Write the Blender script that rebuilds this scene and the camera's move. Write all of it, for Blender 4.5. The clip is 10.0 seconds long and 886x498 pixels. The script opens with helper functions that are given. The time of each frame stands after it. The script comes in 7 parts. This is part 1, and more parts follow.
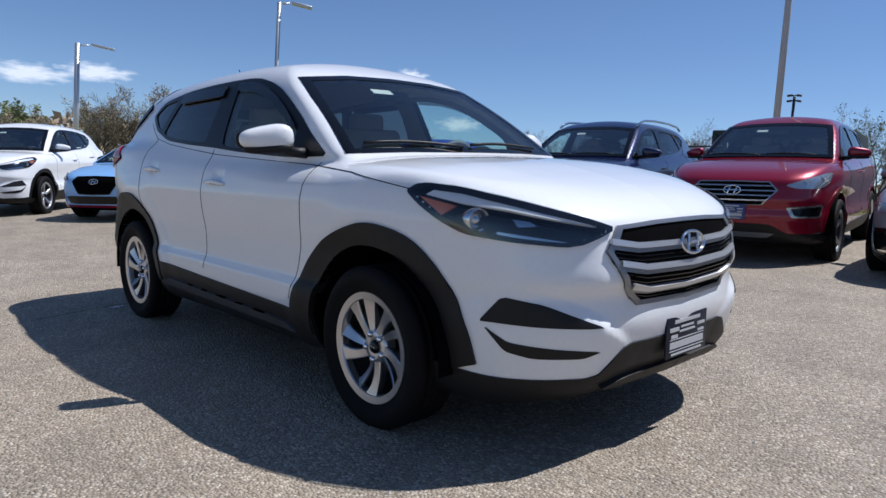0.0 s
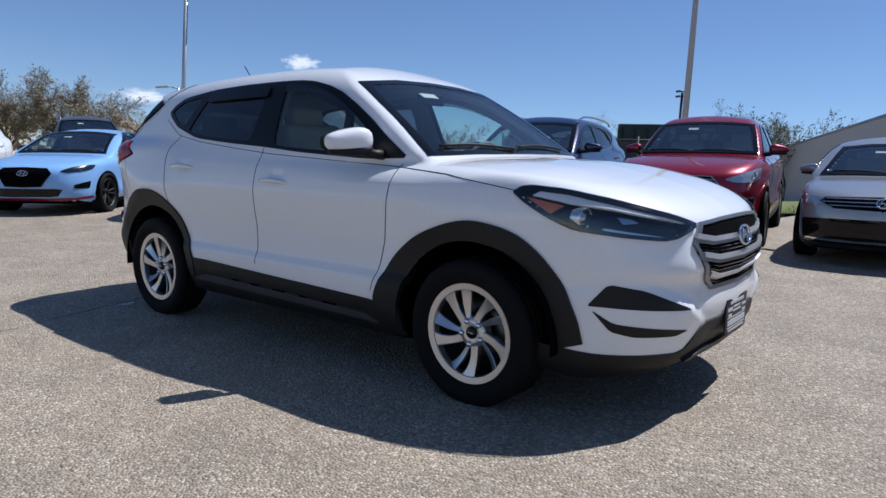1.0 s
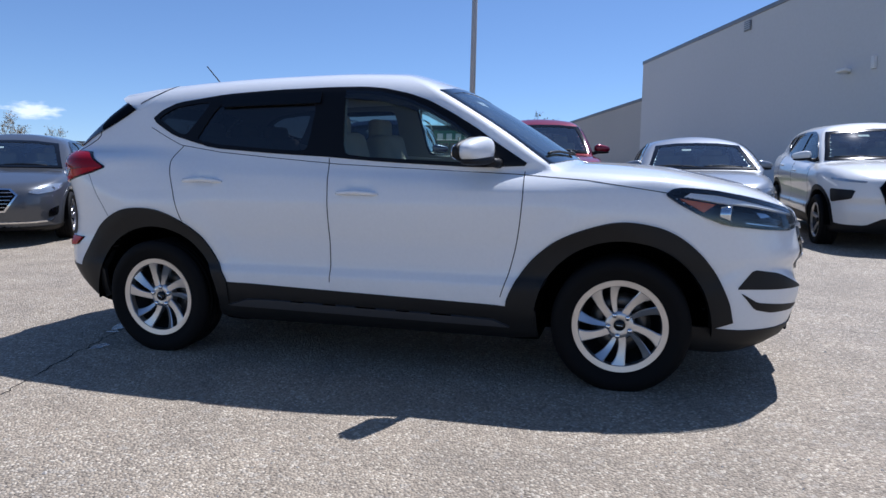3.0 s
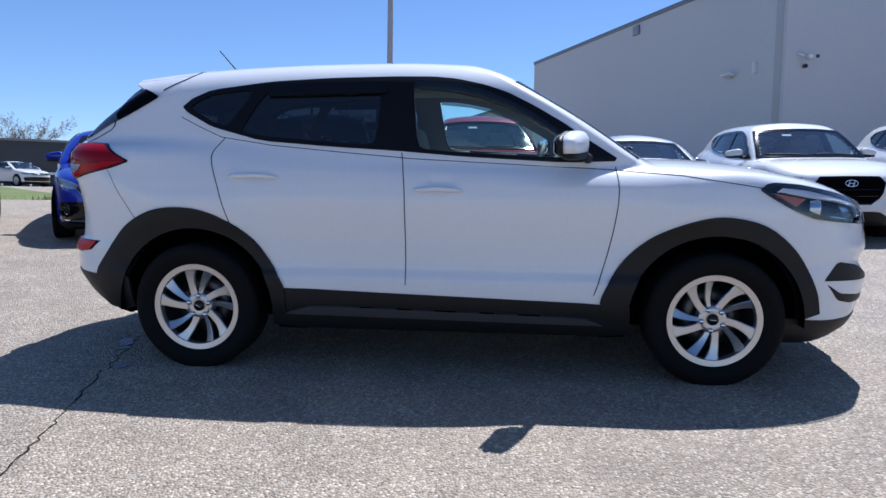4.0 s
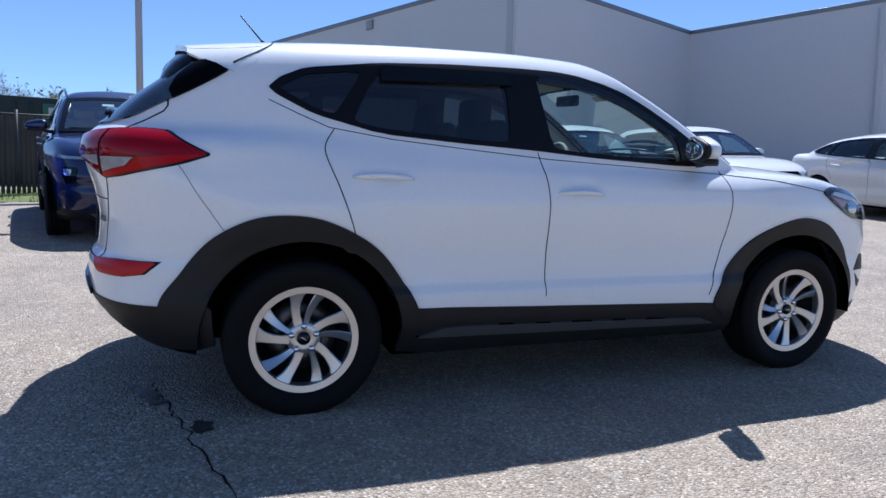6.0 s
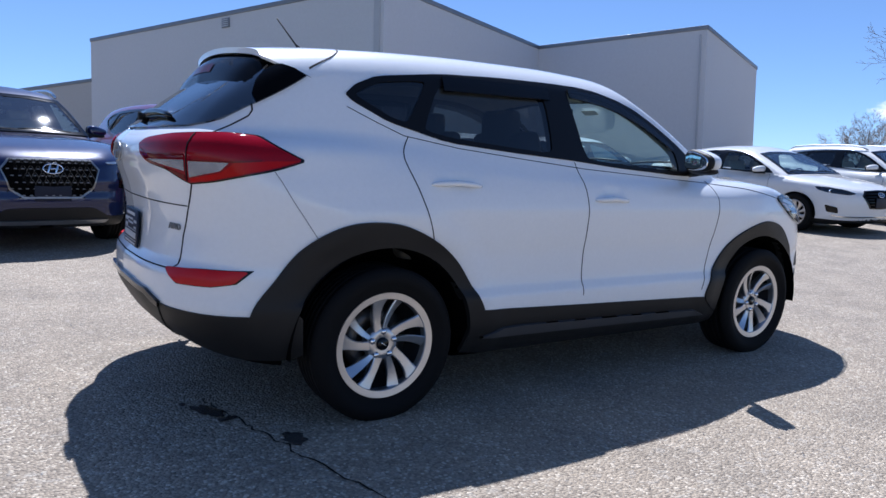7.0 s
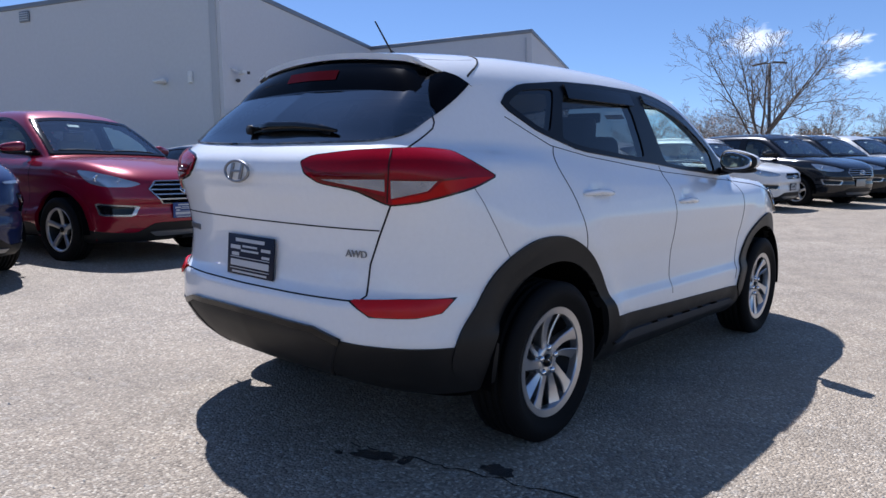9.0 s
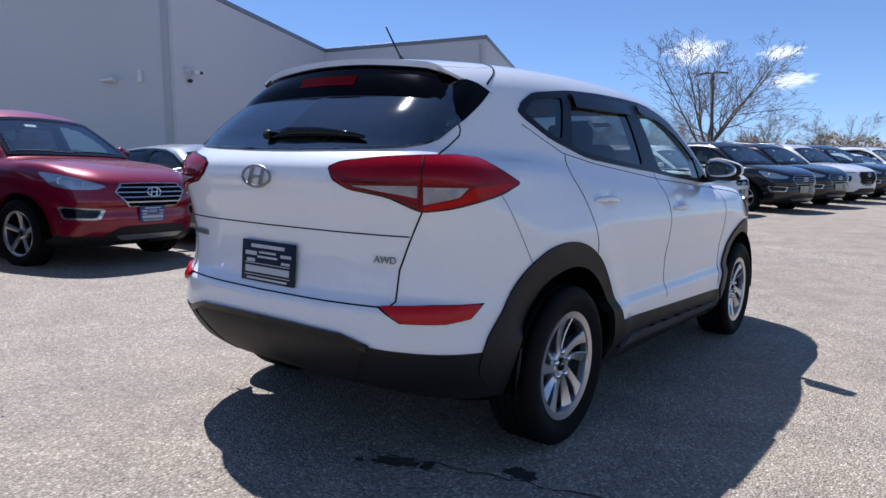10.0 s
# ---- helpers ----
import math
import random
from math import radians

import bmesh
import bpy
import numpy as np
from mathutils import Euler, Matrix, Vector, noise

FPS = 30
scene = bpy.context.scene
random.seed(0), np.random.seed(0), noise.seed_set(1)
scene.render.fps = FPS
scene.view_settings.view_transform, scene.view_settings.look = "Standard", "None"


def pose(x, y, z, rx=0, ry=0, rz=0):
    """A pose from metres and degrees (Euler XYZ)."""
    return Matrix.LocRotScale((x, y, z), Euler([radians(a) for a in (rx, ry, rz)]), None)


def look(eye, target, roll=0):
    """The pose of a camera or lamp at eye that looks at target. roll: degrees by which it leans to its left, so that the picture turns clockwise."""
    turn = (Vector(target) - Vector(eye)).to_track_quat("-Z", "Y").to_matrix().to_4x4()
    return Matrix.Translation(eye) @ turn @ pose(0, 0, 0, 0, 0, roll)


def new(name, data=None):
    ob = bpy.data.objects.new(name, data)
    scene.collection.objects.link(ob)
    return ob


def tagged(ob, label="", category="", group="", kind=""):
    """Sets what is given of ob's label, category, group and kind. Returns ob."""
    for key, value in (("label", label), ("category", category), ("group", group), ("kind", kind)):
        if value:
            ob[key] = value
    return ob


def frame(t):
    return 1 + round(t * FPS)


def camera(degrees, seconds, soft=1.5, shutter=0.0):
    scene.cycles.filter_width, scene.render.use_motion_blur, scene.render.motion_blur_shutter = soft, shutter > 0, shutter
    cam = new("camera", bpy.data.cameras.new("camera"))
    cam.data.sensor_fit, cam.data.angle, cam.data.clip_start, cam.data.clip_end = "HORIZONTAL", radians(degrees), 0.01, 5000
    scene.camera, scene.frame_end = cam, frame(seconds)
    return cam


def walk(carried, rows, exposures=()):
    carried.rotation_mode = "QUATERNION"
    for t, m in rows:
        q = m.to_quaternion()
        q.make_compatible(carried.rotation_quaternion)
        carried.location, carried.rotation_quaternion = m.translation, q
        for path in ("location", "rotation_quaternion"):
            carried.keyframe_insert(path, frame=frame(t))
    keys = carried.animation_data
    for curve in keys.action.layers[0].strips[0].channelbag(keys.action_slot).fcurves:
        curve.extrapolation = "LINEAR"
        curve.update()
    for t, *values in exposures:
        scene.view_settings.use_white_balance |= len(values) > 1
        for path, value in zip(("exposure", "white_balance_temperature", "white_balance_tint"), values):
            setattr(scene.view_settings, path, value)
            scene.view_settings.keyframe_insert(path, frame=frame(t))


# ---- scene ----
cam = camera(65.07, 10.0)
PATH = [
    (0, (3.572, -2.619, 0.939), (2.113, -1.262, 0.768), 3.65),
    (0.5, (3.447, -3.041, 0.954), (2.084, -1.590, 0.767), 3.81),
    (1, (3.148, -3.428, 0.937), (1.912, -1.866, 0.753), 3.65),
    (1.5, (2.808, -3.810, 0.908), (1.726, -2.137, 0.737), 3.18),
    (2, (2.353, -4.076, 0.892), (1.448, -2.299, 0.735), 2.69),
    (2.5, (1.905, -4.341, 0.898), (1.185, -2.482, 0.745), 1.95),
    (4, (0.332, -4.432, 0.862), (0.132, -2.448, 0.712), 1.08),
    (4.5, (-0.200, -4.255, 0.877), (-0.213, -2.261, 0.720), 1.13),
    (5, (-0.740, -4.099, 0.874), (-0.540, -2.115, 0.717), 1.07),
    (5.5, (-1.253, -3.956, 0.893), (-0.818, -2.011, 0.728), 0.95),
    (7, (-2.745, -3.511, 0.880), (-1.656, -1.839, 0.739), 1.16),
    (7.5, (-3.121, -3.210, 0.887), (-1.893, -1.637, 0.749), 0.50),
    (8, (-3.468, -2.950, 0.896), (-2.134, -1.467, 0.760), -0.31),
    (8.5, (-3.660, -2.694, 0.899), (-2.236, -1.296, 0.761), -1.25),
    (9, (-3.768, -2.472, 0.940), (-2.275, -1.149, 0.797), -1.56),
    (9.5, (-3.915, -2.303, 0.954), (-2.367, -1.045, 0.811), -1.50),
    (10, (-3.962, -2.263, 0.957), (-2.374, -1.055, 0.821), -1.27),
]
walk(cam, [(t, look(eye, target, roll)) for t, eye, target, roll in PATH], [(0.0, 0.57, 5850, 12), (2.5, 0.74, 5680, 13), (5.0, 1.04, 5450, 14), (7.5, 1.00, 5560, 14), (10.0, 0.93, 5680, 15)])

# ---- light: a high spring sun from beyond the building, and a clear sky ----
SLOPE_X, SLOPE_Y = 0.008, 0.0712
UP = Vector((-SLOPE_X, -SLOPE_Y, 1)).normalized()
AHEAD = Vector((1, 0, SLOPE_X)).normalized()
TILT = Matrix((AHEAD, UP.cross(AHEAD), UP)).transposed().to_4x4()
SUN_DIR = (TILT.to_3x3() @ Vector((0.25, 0.622, 1.0))).normalized()
sun = new("sun", bpy.data.lights.new("sun", "SUN"))
sun.data.energy, sun.data.angle, sun.data.color = 3.6, radians(0.53), (1.0, 0.95, 0.88)
sun.rotation_euler = SUN_DIR.to_track_quat("Z", "Y").to_euler()
sky = bpy.data.worlds.new("sky")
scene.world = sky
sky.use_nodes = True
air = sky.node_tree.nodes.new("ShaderNodeTexSky")
air.sky_type, air.sun_disc = "NISHITA", False
air.sun_elevation, air.sun_rotation = math.asin(SUN_DIR.z), math.atan2(SUN_DIR.x, SUN_DIR.y)
air.air_density, air.dust_density, air.ozone_density, air.altitude = 0.8, 0.05, 4.0, 200
sky.node_tree.links.new(air.outputs[0], sky.node_tree.nodes["Background"].inputs[0])
sky.node_tree.nodes["Background"].inputs[1].default_value = 0.065


# ---- small tools for meshes ----
def ease(t):
    t = min(1.0, max(0.0, t))
    return t * t * (3 - 2 * t)


def ground_z(x, y):
    """The yard's height: it slopes up towards the building, more so to the east, and levels out further on."""
    up = min(y, 14) + (9 * (1 - math.exp(-(y - 14) / 9)) if y > 14 else 0) if y > -12 else -12
    east = 0.031 * (max(0.0, min(x, 30) - 5.0) + 0.5 * ease((x - 3) / 4))
    return SLOPE_X * max(-25, min(x, 40)) + SLOPE_Y * up + east + 0.09 * ease((-4 - x) / 5) - 0.45 * ease((y - 8.5) / 4.5) * ease((1 - x) / 3)


def sit(x, y, heading):
    """A pose on the sloping yard, for a thing that faces along heading (degrees from +x)."""
    dx = (ground_z(x + 1, y) - ground_z(x - 1, y)) / 2
    dy = (ground_z(x, y + 1) - ground_z(x, y - 1)) / 2
    up, ahead = Vector((-dx, -dy, 1)).normalized(), Vector((1, 0, dx)).normalized()
    tilt = Matrix((ahead, up.cross(ahead), up)).transposed().to_4x4()
    return Matrix.Translation((x, y, ground_z(x, y))) @ tilt @ pose(0, 0, 0, 0, 0, heading)


def mesh_of(name, verts, faces, smooth=True, normals=None):
    me = bpy.data.meshes.new(name)
    me.from_pydata([tuple(map(float, v)) for v in verts], [], [tuple(map(int, f)) for f in faces])
    me.update()
    if smooth:
        me.shade_smooth()
    if normals is not None:
        me.normals_split_custom_set_from_vertices([tuple(map(float, n)) for n in normals])
    return me


def part(name, data, material, parent=None, label="", m=None):
    """Links a mesh or bmesh as one object under a thing or a part."""
    if isinstance(data, bmesh.types.BMesh):
        me = bpy.data.meshes.new(name)
        data.to_mesh(me)
        data.free()
    else:
        me = data
    if me.materials and me.materials[0] != material:
        me = me.copy()
        me.materials.clear()
    if not me.materials:
        me.materials.append(material)
    ob = new(name, me)
    if parent is not None:
        ob.parent = parent
    if m is not None:
        ob.matrix_basis = m
    return tagged(ob, label)


def thing(name, label, category, m=None, group="", kind=""):
    ob = new(name)
    ob.empty_display_size = 0.1
    if m is not None:
        ob.matrix_basis = m
    return tagged(ob, label, category, group, kind)


def block(size, at=(0, 0, 0), bevel=0.01, segments=2, turn=None, bm=None):
    """A bevelled box, added to bm where one is given."""
    b = bmesh.new()
    bmesh.ops.create_cube(b, size=1)
    bmesh.ops.scale(b, vec=size, verts=b.verts)
    if bevel:
        bmesh.ops.bevel(b, geom=b.edges[:], offset=min(bevel, min(size) * 0.45), segments=segments, profile=0.6, affect="EDGES")
    if turn is not None:
        bmesh.ops.transform(b, matrix=turn, verts=b.verts)
    bmesh.ops.translate(b, vec=at, verts=b.verts)
    for f in b.faces:
        f.smooth = bevel > 0
    if bm is None:
        return b
    return join(bm, b)


def join(bm, b):
    me = bpy.data.meshes.new("join")
    b.to_mesh(me)
    b.free()
    bm.from_mesh(me)
    bpy.data.meshes.remove(me)
    return bm


def lathe(profile, n=48, axis="Y"):
    """A turned mesh: profile of (radius, along the axis)."""
    verts, faces = [], []
    k = len(profile)
    for i in range(n):
        a = 2 * math.pi * i / n
        for r, t in profile:
            verts.append((r * math.cos(a), t, r * math.sin(a)) if axis == "Y" else (r * math.cos(a), r * math.sin(a), t))
    for i in range(n):
        j = (i + 1) % n
        for q in range(k - 1):
            f = (i * k + q, i * k + q + 1, j * k + q + 1, j * k + q)
            faces.append(f if axis == "Y" else f[::-1])
    return verts, faces


def tube(points, radius, n=8, caps=True):
    """A round bar along points; radius one number or one a point."""
    pts = [Vector(p) for p in points]
    rad = radius if isinstance(radius, (list, tuple)) else [radius] * len(pts)
    verts, faces = [], []
    side = None
    for i, p in enumerate(pts):
        d = (pts[min(i + 1, len(pts) - 1)] - pts[max(i - 1, 0)]).normalized()
        if side is None:
            side = d.orthogonal().normalized()
        side = (side - d * side.dot(d)).normalized()
        up = d.cross(side)
        for k in range(n):
            a = 2 * math.pi * k / n
            verts.append(p + (side * math.cos(a) + up * math.sin(a)) * rad[i])
    for i in range(len(pts) - 1):
        for k in range(n):
            q = (k + 1) % n
            faces.append((i * n + k, i * n + q, (i + 1) * n + q, (i + 1) * n + k))
    if caps:
        faces.append(tuple(range(n))[::-1])
        faces.append(tuple((len(pts) - 1) * n + k for k in range(n)))
    return verts, faces


def inside(poly, u, v):
    """Whether points lie in a polygon."""
    res = np.zeros(np.shape(u), bool)
    px, py = np.array(poly, float).T
    j = len(px) - 1
    for i in range(len(px)):
        if py[i] != py[j]:
            cross = ((py[i] > v) != (py[j] > v)) & (u < (px[j] - px[i]) * (v - py[i]) / (py[j] - py[i]) + px[i])
            res ^= cross
        j = i
    return res


def rounded(poly, cut=0.2, times=2):
    """Cuts a closed outline's corners."""
    p = np.array(poly, float)
    for _ in range(times):
        q = np.roll(p, -1, 0)
        p = np.stack([p * (1 - cut) + q * cut, p * cut + q * (1 - cut)], 1).reshape(-1, 2)
        cut = 0.25
    return p


def flow(line, n=6):
    """A smooth line through points."""
    p = np.array(line, float)
    e = np.concatenate([[2 * p[0] - p[1]], p, [2 * p[-1] - p[-2]]])
    out = []
    for i in range(len(p) - 1):
        a, b, c, d = e[i:i + 4]
        for t in np.linspace(0, 1, n, endpoint=False):
            out.append(0.5 * (2 * b + (c - a) * t + (2 * a - 5 * b + 4 * c - d) * t * t + (3 * b - a - 3 * c + d) * t ** 3))
    return np.array(out + [p[-1]])


def dense(poly, step):
    p = np.array(poly, float)
    out = []
    for a, b in zip(p, np.roll(p, -1, 0)):
        n = max(1, int(np.ceil(np.hypot(*(b - a)) / step)))
        out += [a + (b - a) * i / n for i in range(n)]
    return np.array(out)


def fill(outline, holes=(), step=0.03):
    """Triangles that fill an outline with holes, in the plane."""
    loops = [dense(outline, step)] + [dense(h, step) for h in holes]
    pts, edges = [], []
    for lp in loops:
        k = len(pts)
        pts += lp.tolist()
        edges += [(k + i, k + (i + 1) % len(lp)) for i in range(len(lp))]
    lo, hi = loops[0].min(0), loops[0].max(0)
    g = np.stack(np.meshgrid(np.arange(lo[0] + step / 2, hi[0], step), np.arange(lo[1] + step / 2, hi[1], step)), -1).reshape(-1, 2)
    if len(g):
        ok = inside(loops[0], g[:, 0], g[:, 1])
        for h in loops[1:]:
            ok &= ~inside(h, g[:, 0], g[:, 1])
        allp = np.array(pts)
        near = np.min(np.hypot(g[:, None, 0] - allp[None, :, 0], g[:, None, 1] - allp[None, :, 1]), 1) if len(g) * len(allp) < 4e6 else np.ones(len(g))
        pts += g[ok & (near > step * 0.45)].tolist()
    from mathutils.geometry import delaunay_2d_cdt
    v, _, f, _, _, _ = delaunay_2d_cdt([Vector(p) for p in pts], edges, [], 0, 1e-6)
    v = np.array([tuple(p) for p in v])
    f = np.array([tuple(t) for t in f if len(t) == 3])
    c = v[f].mean(1)
    ok = inside(loops[0], c[:, 0], c[:, 1])
    for h in loops[1:]:
        ok &= ~inside(h, c[:, 0], c[:, 1])
    return v, f[ok]


ASPECT = {"wrap": 0.0165, "back": 0.0165}


CUT = {}


def patch(shape, kind, outline, holes=(), step=0.03, lift=0.004, thick=0.02, flip=False):
    """A piece of trim that lies on a car's skin inside an outline, with a rim; flip: on the car's other side. Alike pieces share one mesh."""
    key = (id(shape), kind, np.asarray(outline, float).round(5).tobytes(), tuple(np.asarray(h, float).round(5).tobytes() for h in holes), step, lift, thick, flip)
    if key not in CUT:
        CUT[key] = cut(shape, kind, outline, holes, step, lift, thick, flip)
    return CUT[key]


LAID = {}


def cut(shape, kind, outline, holes, step, lift, thick, flip):
    k = ASPECT.get(kind, 1.0)
    sc = np.array([k, 1.0])
    key = (id(shape), kind, np.asarray(outline, float).round(5).tobytes(), tuple(np.asarray(h, float).round(5).tobytes() for h in holes), step)
    if key not in LAID:
        v, f = fill(np.array(outline, float) * sc, [np.array(h, float) * sc for h in holes], step)
        p = shape.place(kind, v / sc)
        LAID[key] = (f, p, shape.normal(p))
    f, p, n = LAID[key]
    tri = p[f]
    bad = np.einsum("ij,ij->i", np.cross(tri[:, 1] - tri[:, 0], tri[:, 2] - tri[:, 0]), n[f[:, 0]]) < 0
    f = np.where(bad[:, None], f[:, ::-1], f)
    top = p + n * lift
    verts, faces = top.tolist(), [tuple(t) for t in f]
    if thick:
        count = {}
        for t in f:
            for a, b in ((t[0], t[1]), (t[1], t[2]), (t[2], t[0])):
                count[(a, b)] = 1
        rim = [(a, b) for (a, b) in count if (b, a) not in count]
        index = {}
        for a, b in rim:
            for q in (a, b):
                if q not in index:
                    index[q] = len(verts)
                    verts.append((top[q]).tolist())
                    verts.append((p[q] + n[q] * (lift - thick)).tolist())
        for a, b in rim:
            faces.append((index[a], index[a] + 1, index[b] + 1, index[b]))
    if flip:
        verts = [(x, -y, z) for x, y, z in verts]
        faces = [t[::-1] for t in faces]
    nn = [tuple(q) for q in n.tolist()] + [(0.0, 0.0, 0.0)] * (len(verts) - len(n))
    if flip:
        nn = [(q[0], -q[1], q[2]) for q in nn]
    return mesh_of("patch", verts, faces, normals=nn)


def strip(line, width):
    """The outline of a narrow band along a line."""
    p = np.array(line, float)
    d = np.gradient(p, axis=0)
    n = np.stack([-d[:, 1], d[:, 0]], 1) / np.linalg.norm(d, axis=1, keepdims=True)
    return np.concatenate([p + n * width / 2, (p - n * width / 2)[::-1]])


# ---- materials ----
def material(name, base, rough=0.5, metal=0.0, coat=0.0, spread=0.0, grain=0.0, scale=20.0, bump=0.0, spec=0.5, coat_rough=0.03):
    """A surface with variation at two scales and fine relief."""
    m = bpy.data.materials.new(name)
    m.use_nodes = True
    nt = m.node_tree
    b = nt.nodes["Principled BSDF"]
    b.inputs["Base Color"].default_value = (*base, 1)
    b.inputs["Roughness"].default_value = rough
    b.inputs["Metallic"].default_value = metal
    b.inputs["Coat Weight"].default_value = coat
    b.inputs["Coat Roughness"].default_value = coat_rough
    b.inputs["Specular IOR Level"].default_value = spec
    if spread or grain or bump:
        tc = nt.nodes.new("ShaderNodeTexCoord")
        big = nt.nodes.new("ShaderNodeTexNoise")
        big.inputs["Scale"].default_value, big.inputs["Detail"].default_value = scale * 0.12, 5
        fine = nt.nodes.new("ShaderNodeTexNoise")
        fine.inputs["Scale"].default_value, fine.inputs["Detail"].default_value = scale * 6, 4
        for n in (big, fine):
            nt.links.new(tc.outputs["Object"], n.inputs["Vector"])
        mix = nt.nodes.new("ShaderNodeMix")
        mix.data_type = "FLOAT"
        mix.inputs[0].default_value = 0.5
        nt.links.new(big.outputs["Fac"], mix.inputs[2])
        nt.links.new(fine.outputs["Fac"], mix.inputs[3])
        ramp = nt.nodes.new("ShaderNodeMapRange")
        ramp.inputs["From Min"].default_value, ramp.inputs["From Max"].default_value = 0.25, 0.75
        ramp.inputs["To Min"].default_value, ramp.inputs["To Max"].default_value = 1 - spread, 1 + spread
        nt.links.new(mix.outputs[0], ramp.inputs["Value"])
        mul = nt.nodes.new("ShaderNodeMix")
        mul.data_type, mul.blend_type = "RGBA", "MULTIPLY"
        mul.inputs[0].default_value = 1.0
        mul.inputs[6].default_value = (*base, 1)
        nt.links.new(ramp.outputs[0], mul.inputs[7])
        nt.links.new(mul.outputs[2], b.inputs["Base Color"])
        if grain:
            rr = nt.nodes.new("ShaderNodeMapRange")
            rr.inputs["To Min"].default_value, rr.inputs["To Max"].default_value = max(0.02, rough - grain), min(1, rough + grain)
            nt.links.new(big.outputs["Fac"], rr.inputs["Value"])
            nt.links.new(rr.outputs[0], b.inputs["Roughness"])
        if bump:
            bp = nt.nodes.new("ShaderNodeBump")
            bp.inputs["Strength"].default_value, bp.inputs["Distance"].default_value = 0.6, bump
            nt.links.new(fine.outputs["Fac"], bp.inputs["Height"])
            nt.links.new(bp.outputs[0], b.inputs["Normal"])
    return m


def paint(name, base, flake=0.0, rough=0.35):
    m = material(name, base, rough, flake, 1.0, spread=0.035, scale=9, coat_rough=0.02, spec=0.12)
    return m


def glass(name, tint, ior=1.5, rough=0.012):
    """A thin pane: tinted, with a mirror's gloss that grows with the slant."""
    m = bpy.data.materials.new(name)
    m.use_nodes = True
    nt = m.node_tree
    nt.nodes.remove(nt.nodes["Principled BSDF"])
    clear = nt.nodes.new("ShaderNodeBsdfTransparent")
    clear.inputs[0].default_value = (*tint, 1)
    shine = nt.nodes.new("ShaderNodeBsdfGlossy")
    shine.inputs["Roughness"].default_value = rough
    face = nt.nodes.new("ShaderNodeLayerWeight")
    face.inputs["Blend"].default_value = 0.5
    power = nt.nodes.new("ShaderNodeMath")
    power.operation = "POWER"
    power.inputs[1].default_value = 4.5
    nt.links.new(face.outputs["Facing"], power.inputs[0])
    rise = nt.nodes.new("ShaderNodeMath")
    rise.operation = "MULTIPLY_ADD"
    low = 2 * ((ior - 1) / (ior + 1)) ** 2
    rise.inputs[1].default_value, rise.inputs[2].default_value = 0.9 - low, low
    nt.links.new(power.outputs[0], rise.inputs[0])
    mix = nt.nodes.new("ShaderNodeMixShader")
    nt.links.new(rise.outputs[0], mix.inputs[0])
    nt.links.new(clear.outputs[0], mix.inputs[1])
    nt.links.new(shine.outputs[0], mix.inputs[2])
    nt.links.new(mix.outputs[0], nt.nodes["Material Output"].inputs[0])
    return m


WHITE = paint("white_paint", (0.79, 0.80, 0.81))
# dark of the panel gaps; also paints the shade of body creases
GAP_CREASE = material("dark_gap_crease", (0.012, 0.012, 0.014), 0.8, spec=0.2)
PLASTIC = material("black_plastic", (0.0105, 0.0105, 0.011), 0.5, spec=0.28, spread=0.12, grain=0.08, scale=60, bump=0.0006)
GLOSS = material("gloss_black", (0.004, 0.004, 0.0045), 0.08, coat=0.12, spec=0.25)
RUBBER = material("tyre_rubber", (0.0055, 0.0055, 0.006), 0.75, spec=0.15, spread=0.2, grain=0.1, scale=30, bump=0.0008)
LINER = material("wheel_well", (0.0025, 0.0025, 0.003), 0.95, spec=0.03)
ALLOY = material("silver_alloy", (0.56, 0.56, 0.57), 0.28, 0.9, spread=0.05, scale=40)
DARK_ALLOY = material("dark_alloy", (0.035, 0.035, 0.037), 0.45, 0.6)
CHROME = material("chrome", (0.75, 0.76, 0.78), 0.06, 1.0)
SATIN = material("satin_silver", (0.26, 0.265, 0.275), 0.34, 0.8)
REAR_GLASS = glass("rear_tinted_glass", (0.13, 0.14, 0.155), 1.95, 0.028)
STEEL = material("brake_steel", (0.11, 0.105, 0.10), 0.4, 0.9, spread=0.15, scale=50)
RED_LENS = material("red_lens", (0.24, 0.0008, 0.009), 0.03, coat=0.0, spec=0.22, spread=0.2, scale=30)
REFLECTOR = material("red_reflector", (0.46, 0.005, 0.008), 0.25, spec=0.3, spread=0.1, scale=120)
CLEAR_LENS = material("clear_lens", (0.36, 0.34, 0.34), 0.16, 0.85, coat=0.3, spread=0.7, scale=75, bump=0.006)
AMBER = material("amber_reflector", (0.50, 0.115, 0.012), 0.15, coat=1.0, spread=0.1, scale=90)
LAMP_BLACK = material("lamp_housing", (0.010, 0.0105, 0.012), 0.22, 0.3)
LAMP_CHROME = material("lamp_reflector", (0.55, 0.56, 0.58), 0.12, 1.0)
CLEAR = glass("clear_glass", (0.83, 0.97, 0.92), 1.5)
SCREEN = glass("windshield_glass", (0.80, 0.89, 0.87), 1.7)
ROW_SCREEN = glass("row_windshield_glass", (0.82, 0.92, 0.90), 2.05, 0.02)
TINT = glass("tinted_glass", (0.16, 0.17, 0.185))
LAMP_GLASS = glass("lamp_lens", (0.9, 0.92, 0.93))
SMOKE = glass("smoked_visor", (0.30, 0.27, 0.25))
SEAT = material("seat_cloth", (0.27, 0.245, 0.215), 0.85, spread=0.2, scale=50, bump=0.001)
TRIM = material("cabin_trim", (0.21, 0.20, 0.185), 0.7, spread=0.15, scale=40)
ROOF_LINER = material("headliner", (0.52, 0.50, 0.46), 0.9)
